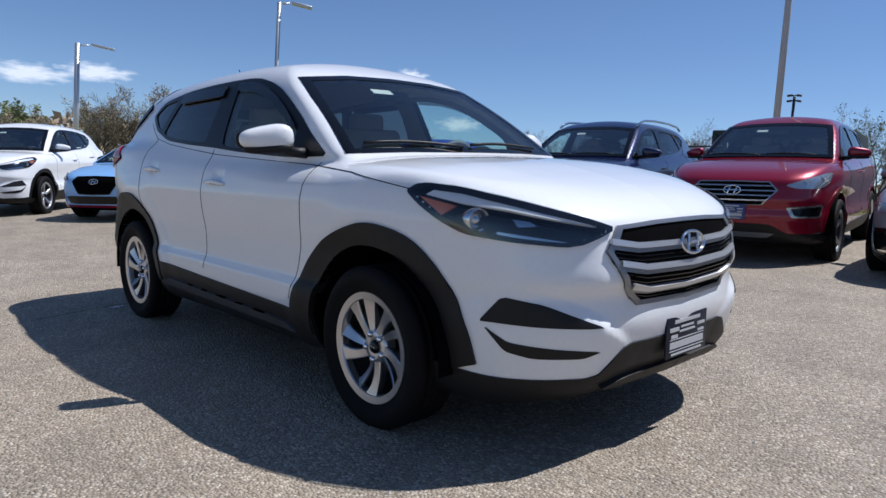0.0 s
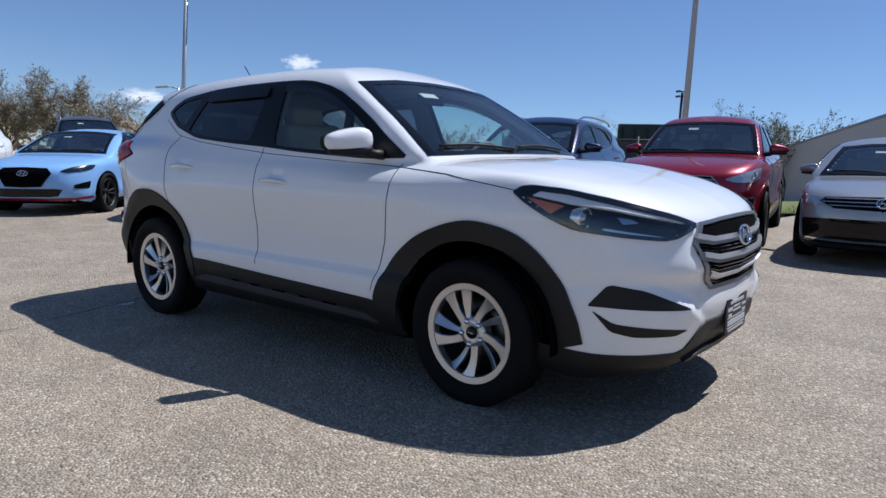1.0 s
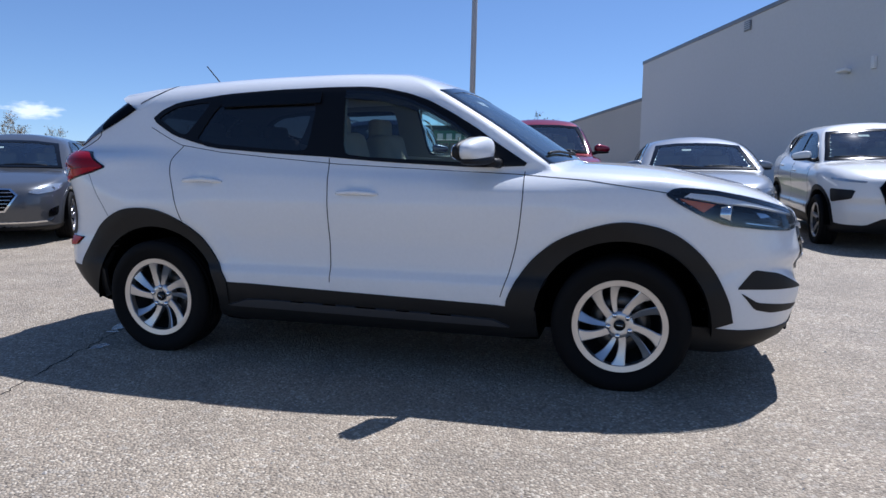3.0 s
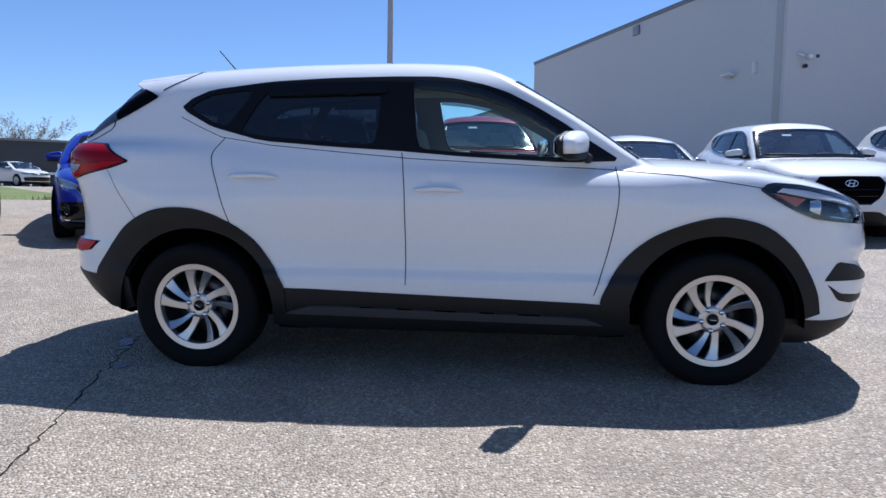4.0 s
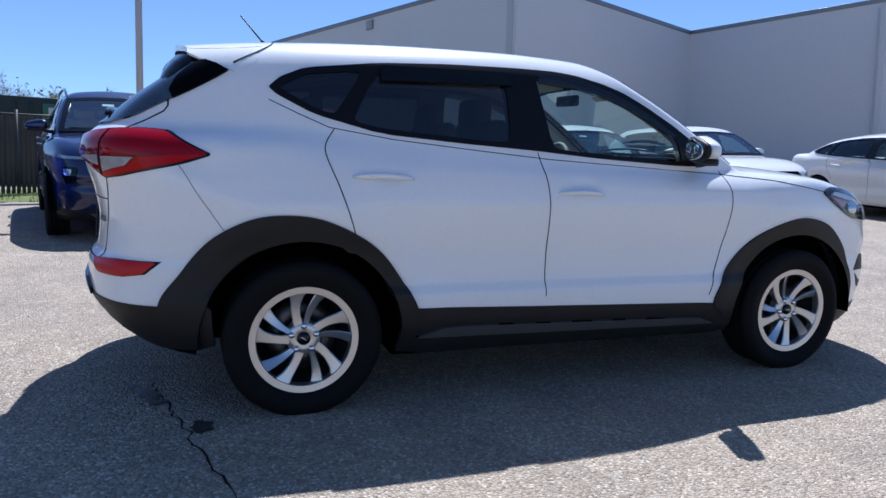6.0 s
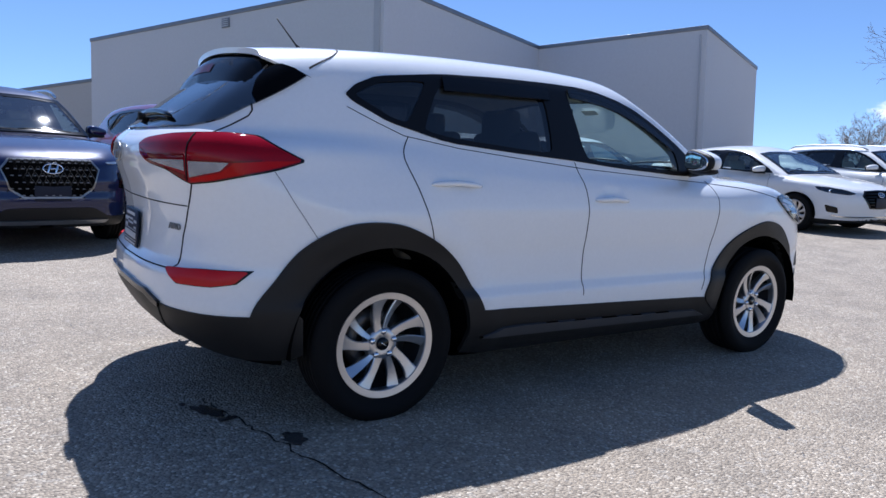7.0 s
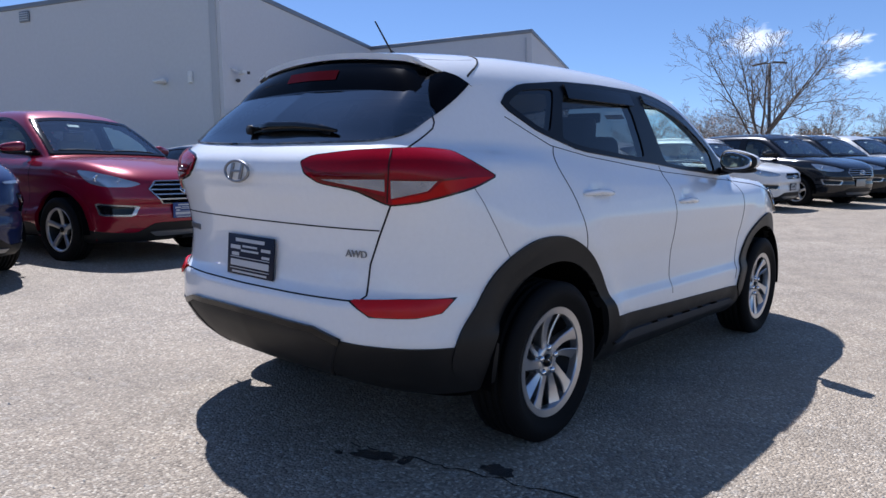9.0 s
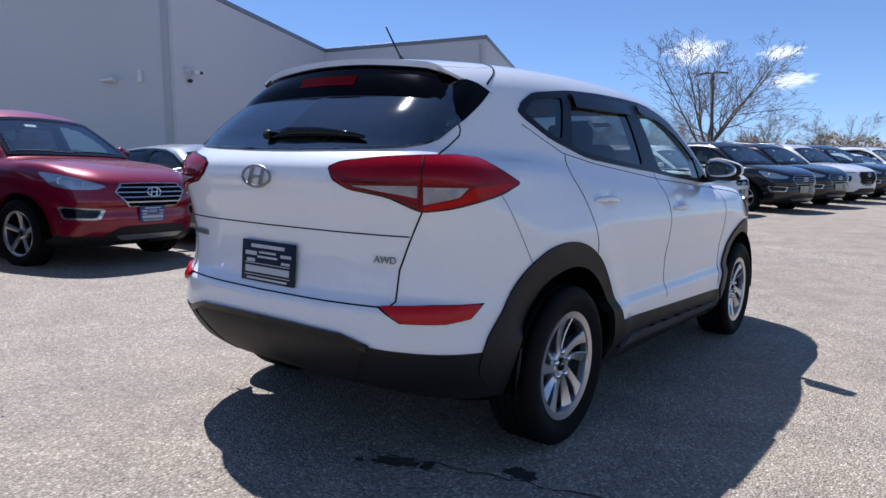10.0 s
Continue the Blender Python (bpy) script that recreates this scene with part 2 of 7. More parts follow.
PAPER = material("white_paper", (0.75, 0.75, 0.72), 0.7)
MIRROR = material("mirror_glass", (0.85, 0.86, 0.87), 0.01, 1.0)
PLATE_DARK = material("plate_dark", (0.006, 0.010, 0.026), 0.4, spec=0.25)
PLATE_BAR = material("plate_bar", (0.5, 0.51, 0.52), 0.4)
BROW_WHITE = material("white_brow_reflection", (0.82, 0.83, 0.85), 0.25, coat=0.5)
LAMP_PALE = material("pale_reflector", (0.52, 0.54, 0.57), 0.16, 0.6, spread=0.25, scale=60)
BRIGHT = material("bright_trim", (0.42, 0.42, 0.43), 0.2, 0.8)
UNDER = material("spoiler_black", (0.002, 0.002, 0.0025), 0.10, spec=0.06)
FRAME = material("window_frame_black", (0.006, 0.006, 0.007), 0.32, spec=0.2)
RED_LIT = material("lit_red_lens", (0.40, 0.003, 0.003), 0.05, spec=0.16, spread=0.15, scale=40)
SEAM = material("fine_seam", (0.16, 0.16, 0.17), 0.6)
RED_DEEP = material("deep_red_lens", (0.12, 0.001, 0.003), 0.03, spec=0.3)
BRAKE = material("dim_brake_lens", (0.055, 0.0005, 0.0005), 0.15, spec=0.05)
BAR = material("satin_grille_bar", (0.60, 0.605, 0.62), 0.3, 0.65)

# ---- car shapes: a smooth solid from a few profile curves ----
def spl(*pts):
    """A smooth curve through (x, y) pairs, without overshoot."""
    xs = np.array([p[0] for p in pts], float)
    ys = np.array([p[1] for p in pts], float)
    h = np.diff(xs)
    d = np.diff(ys) / h
    m = np.zeros(len(xs))
    m[0], m[-1] = d[0], d[-1]
    for i in range(1, len(xs) - 1):
        if d[i - 1] * d[i] > 0:
            w1, w2 = 2 * h[i] + h[i - 1], h[i] + 2 * h[i - 1]
            m[i] = (w1 + w2) / (w1 / d[i - 1] + w2 / d[i])

    def at(x):
        x = np.clip(np.asarray(x, float), xs[0], xs[-1])
        i = np.clip(np.searchsorted(xs, x) - 1, 0, len(xs) - 2)
        t = (x - xs[i]) / h[i]
        a, b = ys[i], ys[i + 1]
        return (a * (1 + 2 * t) * (1 - t) ** 2 + m[i] * h[i] * t * (1 - t) ** 2
                + b * t * t * (3 - 2 * t) + m[i + 1] * h[i] * t * t * (t - 1))
    return at


def smax(a, b, k):
    h = np.clip(0.5 + 0.5 * (a - b) / k, 0, 1)
    return b * (1 - h) + a * h + k * h * (1 - h)


class Shape:
    """A car's outer skin as one implicit solid: x ahead, y to its left, z up, wheels' middle at x = 0."""

    def __init__(self, width, taper, nose, nose_bow, tail, tail_bow, deck, crown, belly, glass, roof, screen, hatch, hatch_bow, camber, waist, shoulder, axle, lean=0.46):
        self.known, self.lean = {}, lean
        self.width, self.taper, self.nose, self.nose_bow, self.tail, self.tail_bow = width, taper, nose, nose_bow, tail, tail_bow
        self.deck, self.crown, self.belly, self.glass, self.roof, self.screen = deck, crown, belly, glass, roof, screen
        self.hatch, self.hatch_bow, self.camber, self.waist, self.shoulder, self.axle = hatch, hatch_bow, camber, waist, shoulder, axle

    def lower(self, x, y, z):
        a = np.abs(y)
        side = a - self.width(z) * self.taper(x) - self.bulge(x, z)
        f = smax(side, x - (self.nose(z) - self.nose_bow(a)), 0.10)
        f = smax(f, (self.tail(z) + self.tail_bow(a)) - x, 0.10)
        f = smax(f, z - (self.deck(x) - self.crown(a)), self.shoulder)
        return smax(f, self.belly(x) - z, 0.06)

    def bulge(self, x, z):
        return 0

    def cabin(self, x, y, z):
        a = np.abs(y)
        f = a - (self.glass(x) - self.lean * (z - 1.12) - 0.16 * (z - 1.12) ** 2)
        f = smax(f, z - (self.roof(x) - self.camber * a * a), 0.118)
        f = smax(f, x - (self.screen(z) - 0.055 - 0.15 * a * a), 0.07)
        f = smax(f, (self.hatch(z) + self.hatch_bow(a)) - x, 0.08)
        return smax(f, self.waist - z, 0.05)

    def f(self, p):
        x, y, z = p[..., 0], p[..., 1], p[..., 2]
        return -smax(-self.lower(x, y, z), -self.cabin(x, y, z), 0.035)

    def meet(self, o, d, far=4.0, steps=120):
        """The first point of the skin along each ray from outside."""
        o, d = np.broadcast_arrays(np.asarray(o, float), np.asarray(d, float))
        lo = np.zeros(o.shape[:-1])
        hi = np.full(o.shape[:-1], far)
        found = np.zeros(o.shape[:-1], bool)
        least, near = np.full(o.shape[:-1], 1e9), np.zeros(o.shape[:-1])
        for s in np.linspace(0, far, steps)[1:]:
            v = self.f(o + d * s)
            near = np.where(v < least, s, near)
            least = np.minimum(least, v)
            inside = (v < 0) & ~found
            hi = np.where(inside, s, hi)
            lo = np.where(inside, s - far / (steps - 1), lo)
            found |= inside
        for _ in range(24):
            m = (lo + hi) / 2
            inside = self.f(o + d * m[..., None]) < 0
            hi = np.where(inside, m, hi)
            lo = np.where(inside, lo, m)
        return o + d * np.where(found, hi, near)[..., None], found

    def normal(self, p):
        e = 0.004
        n = np.stack([self.f(p + np.eye(3)[i] * e) - self.f(p - np.eye(3)[i] * e) for i in range(3)], -1)
        return n / np.maximum(np.linalg.norm(n, axis=-1, keepdims=True), 1e-9)

    def place(self, kind, uv):
        """Points of the skin seen square on: side (x, z), left (x, z), front (y, z), rear (y, z), top (x, y), wrap or back (degrees, z)."""
        key = (kind, np.asarray(uv, float).round(5).tobytes())
        if key in self.known:
            return self.known[key].copy()
        u, v = np.asarray(uv, float).T
        one = np.ones_like(u)
        if kind in ("side", "left"):
            s = -1 if kind == "side" else 1
            o, d = np.stack([u, 2.0 * s * one, v], -1), np.array([0, -s, 0])
        elif kind == "front":
            o, d = np.stack([3.2 * one, u, v], -1), np.array([-1, 0, 0])
        elif kind == "rear":
            o, d = np.stack([-3.2 * one, u, v], -1), np.array([1, 0, 0])
        elif kind == "top":
            o, d = np.stack([u, v, 3.0 * one], -1), np.array([0, 0, -1])
        elif kind == "slant":
            d = np.array([-0.8, 0, -0.6])
            o = np.stack([v * 0, u, v], -1) - d * 3 + np.array([0.6, 0, 0])
        else:
            a = np.radians(u)
            s = 1 if kind == "wrap" else -1
            d = -np.stack([s * np.cos(a), np.sin(a), 0 * a], -1)
            o = np.stack([s * 1.2 * one, 0 * one, v], -1) - d * 2.6
        self.known[key] = self.meet(o, d)[0]
        return self.known[key].copy()


FASCIA = spl((14, 0.40), (20, 0.470), (27, 0.560), (38, 0.638), (46, 0.662), (52, 0.61), (60, 0.50))


class DoorShape(Shape):
    """The main car's skin: finger cups behind the door handles, and wings that swell round the wheels."""

    def bulge(self, x, z):
        out = 0.0
        for cup in (-0.985, -0.025):
            out = out - 0.013 * np.exp(-((x - cup) / 0.062) ** 4 - ((z - 0.995 - 0.03 * (cup < -0.5)) / 0.030) ** 2)
        out = out - 0.032 * np.exp(-((x - 0.78) / 0.34) ** 4) * np.clip((z - 0.98) / 0.12, 0, 1)
        haunch = np.clip((-1.25 - x) / 0.45, 0, 1)
        out = out + 0.024 * haunch * np.exp(-((z - 1.135) / 0.06) ** 2)
        for axle in (-1.335, 1.335):
            out = out + 0.013 * np.exp(-((np.hypot(x - axle, z - 0.327) - 0.54) / 0.07) ** 2)
        return out

    def lower(self, x, y, z):
        """A fascia stands proud round the corner recesses of the front bumper."""
        turn = np.degrees(np.arctan2(np.abs(y), np.maximum(x - 1.2, 1e-3)))
        step = np.clip((FASCIA(turn) - z) / 0.06, 0, 1)
        step = step * step * (3 - 2 * step) * np.clip((turn - 16) / 11, 0, 1) * np.clip((60 - turn) / 9, 0, 1) * (x > 1.3)
        return super().lower(x, y, z) - 0.022 * step


SUV = dict(
    width=spl((0.18, 0.80), (0.28, 0.875), (0.40, 0.910), (0.475, 0.915), (0.50, 0.914), (0.555, 0.891), (0.60, 0.887), (0.68, 0.888), (0.80, 0.905), (0.90, 0.913), (0.97, 0.900), (1.05, 0.872), (1.12, 0.838), (1.2, 0.812), (1.3, 0.79)),
    taper=spl((-2.3, 0.93), (-1.9, 0.955), (-1.5, 0.985), (-1.0, 1.0), (0.6, 1.0), (1.2, 0.995), (1.6, 0.975), (2.2, 0.93)),
    nose=spl((0.18, 2.06), (0.28, 2.17), (0.38, 2.21), (0.50, 2.235), (0.60, 2.220), (0.67, 2.246), (0.75, 2.230), (0.88, 2.19), (0.95, 2.12), (1.02, 2.0), (1.2, 1.7)),
    nose_bow=spl((0, 0), (0.25, 0.010), (0.49, 0.050), (0.62, 0.118), (0.72, 0.215), (0.80, 0.37), (0.86, 0.60), (0.95, 1.0)),
    tail=spl((0.18, -1.95), (0.30, -2.08), (0.42, -2.19), (0.52, -2.235), (0.62, -2.235), (0.69, -2.195), (0.80, -2.185), (0.92, -2.20), (1.05, -2.235), (1.12, -2.24), (1.2, -2.20), (1.4, -2.0)),
    tail_bow=spl((0, 0), (0.3, 0.014), (0.55, 0.06), (0.7, 0.13), (0.80, 0.23), (0.86, 0.36), (0.93, 0.7)),
    deck=spl((-2.3, 1.21), (-1.5, 1.235), (-1.0, 1.205), (-0.3, 1.165), (0.5, 1.125), (0.9, 1.118), (1.2, 1.112), (1.5, 1.092), (1.8, 1.038), (2.0, 0.985), (2.2, 0.915)),
    crown=spl((0, 0), (0.4, 0.006), (0.6, 0.018), (0.75, 0.035), (0.95, 0.07)),
    belly=spl((-2.2, 0.33), (-1.8, 0.26), (-1.0, 0.2), (1.5, 0.2), (1.9, 0.215), (2.2, 0.23)),
    glass=spl((-2.2, 0.70), (-1.7, 0.755), (-1.2, 0.798), (-0.5, 0.818), (0.2, 0.812), (0.6, 0.795), (0.9, 0.768), (1.2, 0.73)),
    lean=0.36,
    roof=spl((-2.1, 1.545), (-1.8, 1.585), (-1.5, 1.62), (-1.1, 1.648), (-0.7, 1.662), (-0.3, 1.666), (0.0, 1.657), (0.25, 1.634), (0.5, 1.585), (0.9, 1.47)),
    screen=spl((1.0, 1.29), (1.14, 1.07), (1.3, 0.825), (1.45, 0.575), (1.56, 0.38), (1.66, 0.14)),
    hatch=spl((1.05, -2.27), (1.18, -2.18), (1.3, -2.06), (1.4, -1.93), (1.5, -1.79), (1.6, -1.64)),
    hatch_bow=spl((0, 0), (0.4, 0.03), (0.6, 0.085), (0.72, 0.17), (0.85, 0.4)),
    camber=0.165, waist=1.08, shoulder=0.09, axle=1.335)


# ---- how a car is built ----
SEDAN = dict(
    width=spl((0.14, 0.78), (0.24, 0.86), (0.36, 0.895), (0.50, 0.888), (0.62, 0.893), (0.74, 0.90), (0.82, 0.893), (0.92, 0.875), (1.05, 0.85)),
    taper=spl((-2.45, 0.90), (-2.0, 0.945), (-1.5, 0.985), (-1.0, 1.0), (0.6, 1.0), (1.2, 0.99), (1.6, 0.97), (2.3, 0.92)),
    nose=spl((0.14, 2.12), (0.24, 2.22), (0.36, 2.27), (0.50, 2.285), (0.62, 2.27), (0.72, 2.23), (0.80, 2.15), (0.88, 1.98), (1.0, 1.7)),
    nose_bow=spl((0, 0), (0.25, 0.014), (0.49, 0.07), (0.62, 0.15), (0.72, 0.26), (0.80, 0.40), (0.86, 0.60), (0.95, 1.0)),
    tail=spl((0.18, -2.2), (0.35, -2.34), (0.55, -2.37), (0.8, -2.34), (0.95, -2.33), (1.05, -2.28), (1.2, -2.1)),
    tail_bow=spl((0, 0), (0.3, 0.014), (0.55, 0.06), (0.7, 0.13), (0.80, 0.23), (0.86, 0.36), (0.93, 0.7)),
    deck=spl((-2.45, 1.03), (-1.9, 1.07), (-1.0, 1.02), (0.0, 0.97), (0.6, 0.965), (1.0, 0.965), (1.4, 0.93), (1.8, 0.86), (2.1, 0.79), (2.3, 0.72)),
    crown=spl((0, 0), (0.4, 0.006), (0.6, 0.018), (0.75, 0.035), (0.95, 0.08)),
    belly=spl((-2.3, 0.25), (-1.8, 0.2), (-1.0, 0.16), (1.5, 0.16), (2.2, 0.18)),
    glass=spl((-2.2, 0.66), (-1.7, 0.76), (-1.2, 0.80), (-0.5, 0.825), (0.3, 0.825), (0.8, 0.80), (1.2, 0.78)),
    roof=spl((-2.0, 1.20), (-1.6, 1.30), (-1.2, 1.385), (-0.8, 1.432), (-0.4, 1.452), (0.0, 1.445), (0.3, 1.41), (0.6, 1.35), (0.9, 1.25)),
    screen=spl((0.85, 1.42), (0.97, 1.20), (1.1, 0.94), (1.25, 0.62), (1.36, 0.36), (1.45, 0.10)),
    hatch=spl((0.9, -2.1), (1.05, -1.96), (1.2, -1.66), (1.3, -1.42), (1.45, -1.0)),
    hatch_bow=spl((0, 0), (0.4, 0.03), (0.6, 0.085), (0.72, 0.17), (0.85, 0.4)),
    camber=0.20, waist=0.93, shoulder=0.09, axle=1.345)
HATCH = dict(SEDAN)
HATCH.update(roof=spl((-2.0, 1.17), (-1.6, 1.28), (-1.2, 1.35), (-0.8, 1.39), (-0.4, 1.405), (0.0, 1.40), (0.3, 1.37), (0.6, 1.31), (0.9, 1.22)),
             tail=spl((0.18, -1.95), (0.35, -2.08), (0.55, -2.12), (0.8, -2.10), (0.95, -2.09), (1.05, -2.04), (1.2, -1.95)),
             hatch=spl((0.9, -2.12), (1.05, -2.0), (1.2, -1.85), (1.3, -1.7), (1.45, -1.4)))

SUV_SIDE = dict(
    dlo=[(-1.462, 1.385), (-1.41, 1.43), (-1.305, 1.475), (-0.97, 1.518), (-0.63, 1.535), (-0.296, 1.541), (-0.09, 1.539), (0.03, 1.527), (0.18, 1.494), (0.30, 1.453), (0.43, 1.387), (0.58, 1.299), (0.69, 1.222), (0.87, 1.108),
         (0.60, 1.099), (0.088, 1.126), (-0.26, 1.154), (-0.609, 1.174), (-0.992, 1.204), (-1.277, 1.277), (-1.43, 1.355)],
    panes=[("quarter_glass", "TINT", [(-1.425, 1.385), (-1.30, 1.45), (-1.05, 1.478), (-1.19, 1.278), (-1.27, 1.30)]),
           ("rear_door_glass", "TINT", [(-0.985, 1.482), (-0.36, 1.502), (-0.375, 1.182), (-0.62, 1.197), (-0.98, 1.226), (-1.115, 1.252)]),
           ("front_door_glass", "CLEAR", [(-0.20, 1.508), (-0.08, 1.506), (0.03, 1.490), (0.16, 1.460), (0.28, 1.413), (0.41, 1.345), (0.53, 1.270), (0.585, 1.225), (0.598, 1.120), (0.30, 1.135), (-0.155, 1.160), (-0.183, 1.372)])],
    screen=[(-0.735, 1.118), (-0.69, 1.26), (-0.648, 1.40), (-0.60, 1.515), (-0.3, 1.545), (0, 1.552), (0.3, 1.545), (0.60, 1.515), (0.648, 1.40), (0.69, 1.26), (0.735, 1.118), (0.4, 1.128), (0, 1.13), (-0.4, 1.128)],
    rear=[(0, 1.198), (-0.36, 1.2), (-0.545, 1.222), (-0.608, 1.29), (-0.612, 1.35), (-0.575, 1.44), (-0.47, 1.50), (0, 1.525), (0.47, 1.50), (0.575, 1.44), (0.612, 1.35), (0.608, 1.29), (0.545, 1.222), (0.36, 1.2)],
    seams=[[(0.841, 1.079), (0.848, 0.95), (0.827, 0.766), (0.79, 0.60), (0.741, 0.447)], [(-0.238, 1.146), (-0.214, 0.98), (-0.209, 0.807), (-0.207, 0.476)],
           [(-1.195, 1.218), (-1.24, 1.15), (-1.237, 1.09), (-1.192, 0.973), (-1.131, 0.794), (-1.12, 0.74)]],
    handles=[(-1.136, -0.867, 1.018), (-0.164, 0.081, 0.96)], mirror=(0.645, 0.945, 1.182), arch=0.422, hub=0.327, tyre=0.338, rim=0.232)
SEDAN_SIDE = dict(
    dlo=[(-1.62, 1.10), (-1.35, 1.22), (-1.0, 1.30), (-0.6, 1.345), (-0.25, 1.355), (0.05, 1.335), (0.3, 1.27), (0.55, 1.16), (0.75, 1.06), (0.88, 0.975),
         (0.6, 0.965), (0.0, 0.985), (-0.6, 1.005), (-1.1, 1.025), (-1.5, 1.06)],
    panes=[("quarter_glass", "TINT", [(-1.50, 1.10), (-1.25, 1.215), (-1.16, 1.235), (-1.22, 1.06), (-1.45, 1.08)]),
           ("rear_door_glass", "TINT", [(-1.10, 1.25), (-0.8, 1.30), (-0.36, 1.325), (-0.36, 1.02), (-0.7, 1.03), (-1.15, 1.055)]),
           ("front_door_glass", "CLEAR", [(-0.22, 1.325), (0.04, 1.305), (0.27, 1.245), (0.5, 1.14), (0.66, 1.045), (0.70, 0.99), (0.2, 1.0), (-0.22, 1.015)])],
    screen=[(-0.75, 0.962), (-0.70, 1.07), (-0.65, 1.19), (-0.60, 1.30), (-0.3, 1.335), (0, 1.342), (0.3, 1.335), (0.60, 1.30), (0.65, 1.19), (0.70, 1.07), (0.75, 0.962), (0.4, 0.97), (0, 0.973), (-0.4, 0.97)],
    rear=[(0, 1.06), (-0.4, 1.06), (-0.58, 1.08), (-0.56, 1.2), (-0.5, 1.30), (0, 1.33), (0.5, 1.30), (0.56, 1.2), (0.58, 1.08), (0.4, 1.06)],
    seams=[[(0.80, 0.95), (0.81, 0.75), (0.76, 0.50), (0.70, 0.28)], [(-0.29, 1.0), (-0.27, 0.7), (-0.27, 0.28)], [(-1.16, 1.02), (-1.2, 0.9), (-1.1, 0.7), (-0.95, 0.5)]],
    handles=[(-1.10, -0.85, 0.86), (-0.20, 0.05, 0.84)], mirror=(0.66, 0.93, 1.02), arch=0.365, hub=0.318, tyre=0.328, rim=0.228)
GLASSES = {"TINT": TINT, "CLEAR": CLEAR}


SKINS = {}


def skin(shape, around, cap, mid, ends=(-1.5, 1.45), level=0.72):
    """The whole skin as a grid wound round the car's length."""
    key = (id(shape), around, cap, mid)
    if key in SKINS:
        return SKINS[key]
    alpha = np.concatenate([np.radians(np.linspace(-89.5, -90 / cap, cap - 1)), np.zeros(mid), np.radians(np.linspace(90 / cap, 89.5, cap - 1))])
    xs = np.concatenate([np.full(cap - 1, ends[0]), np.linspace(*ends, mid), np.full(cap - 1, ends[1])])
    phi = np.linspace(0, 2 * np.pi, around, endpoint=False)
    d = np.stack([np.broadcast_to(np.sin(alpha)[:, None], (len(alpha), around)),
                  np.cos(alpha)[:, None] * np.cos(phi)[None], np.cos(alpha)[:, None] * np.sin(phi)[None]], -1)
    o = np.zeros_like(d)
    o[..., 0], o[..., 2] = xs[:, None], level
    p, _ = shape.meet(o + d * 1.35, -d, far=1.33, steps=90)
    rows = len(alpha)
    i, j = np.meshgrid(np.arange(rows - 1), np.arange(around), indexing="ij")
    k = (j + 1) % around
    f = np.stack([i * around + j, i * around + k, (i + 1) * around + k, (i + 1) * around + j], -1).reshape(-1, 4)
    p = p.reshape(-1, 3)
    c = p[f]
    n = shape.normal(p)
    if (np.einsum("ij,ij->i", np.cross(c[:, 1] - c[:, 0], c[:, 3] - c[:, 0]), n[f[:, 0]]) < 0).mean() > 0.5:
        f = f[:, ::-1]
    SKINS[key] = (p, n, f)
    return p, n, f


def pick(p, n, f, mask, shift=0.0, turn=False):
    """The mesh of some of the skin's faces."""
    f = f[mask]
    used, inv = np.unique(f, return_inverse=True)
    f = inv.reshape(-1, 4)
    q, m = p[used] + n[used] * shift, n[used]
    if turn:
        f, m = f[:, ::-1], -m
    return mesh_of("skin", q, f, normals=m)


def ellipsoid(at, size, power=2.6, n=20, bm=None):
    """A rounded pod between a ball and a box."""
    b = bmesh.new()
    bmesh.ops.create_uvsphere(b, u_segments=n * 2, v_segments=n, radius=1)
    for v in b.verts:
        c = v.co
        s = (abs(c.x) ** power + abs(c.y) ** power + abs(c.z) ** power) ** (-1 / power)
        v.co = Vector((c.x * s * size[0] + at[0], c.y * s * size[1] + at[1], c.z * s * size[2] + at[2]))
    for f in b.faces:
        f.smooth = True
    return b if bm is None else join(bm, b)


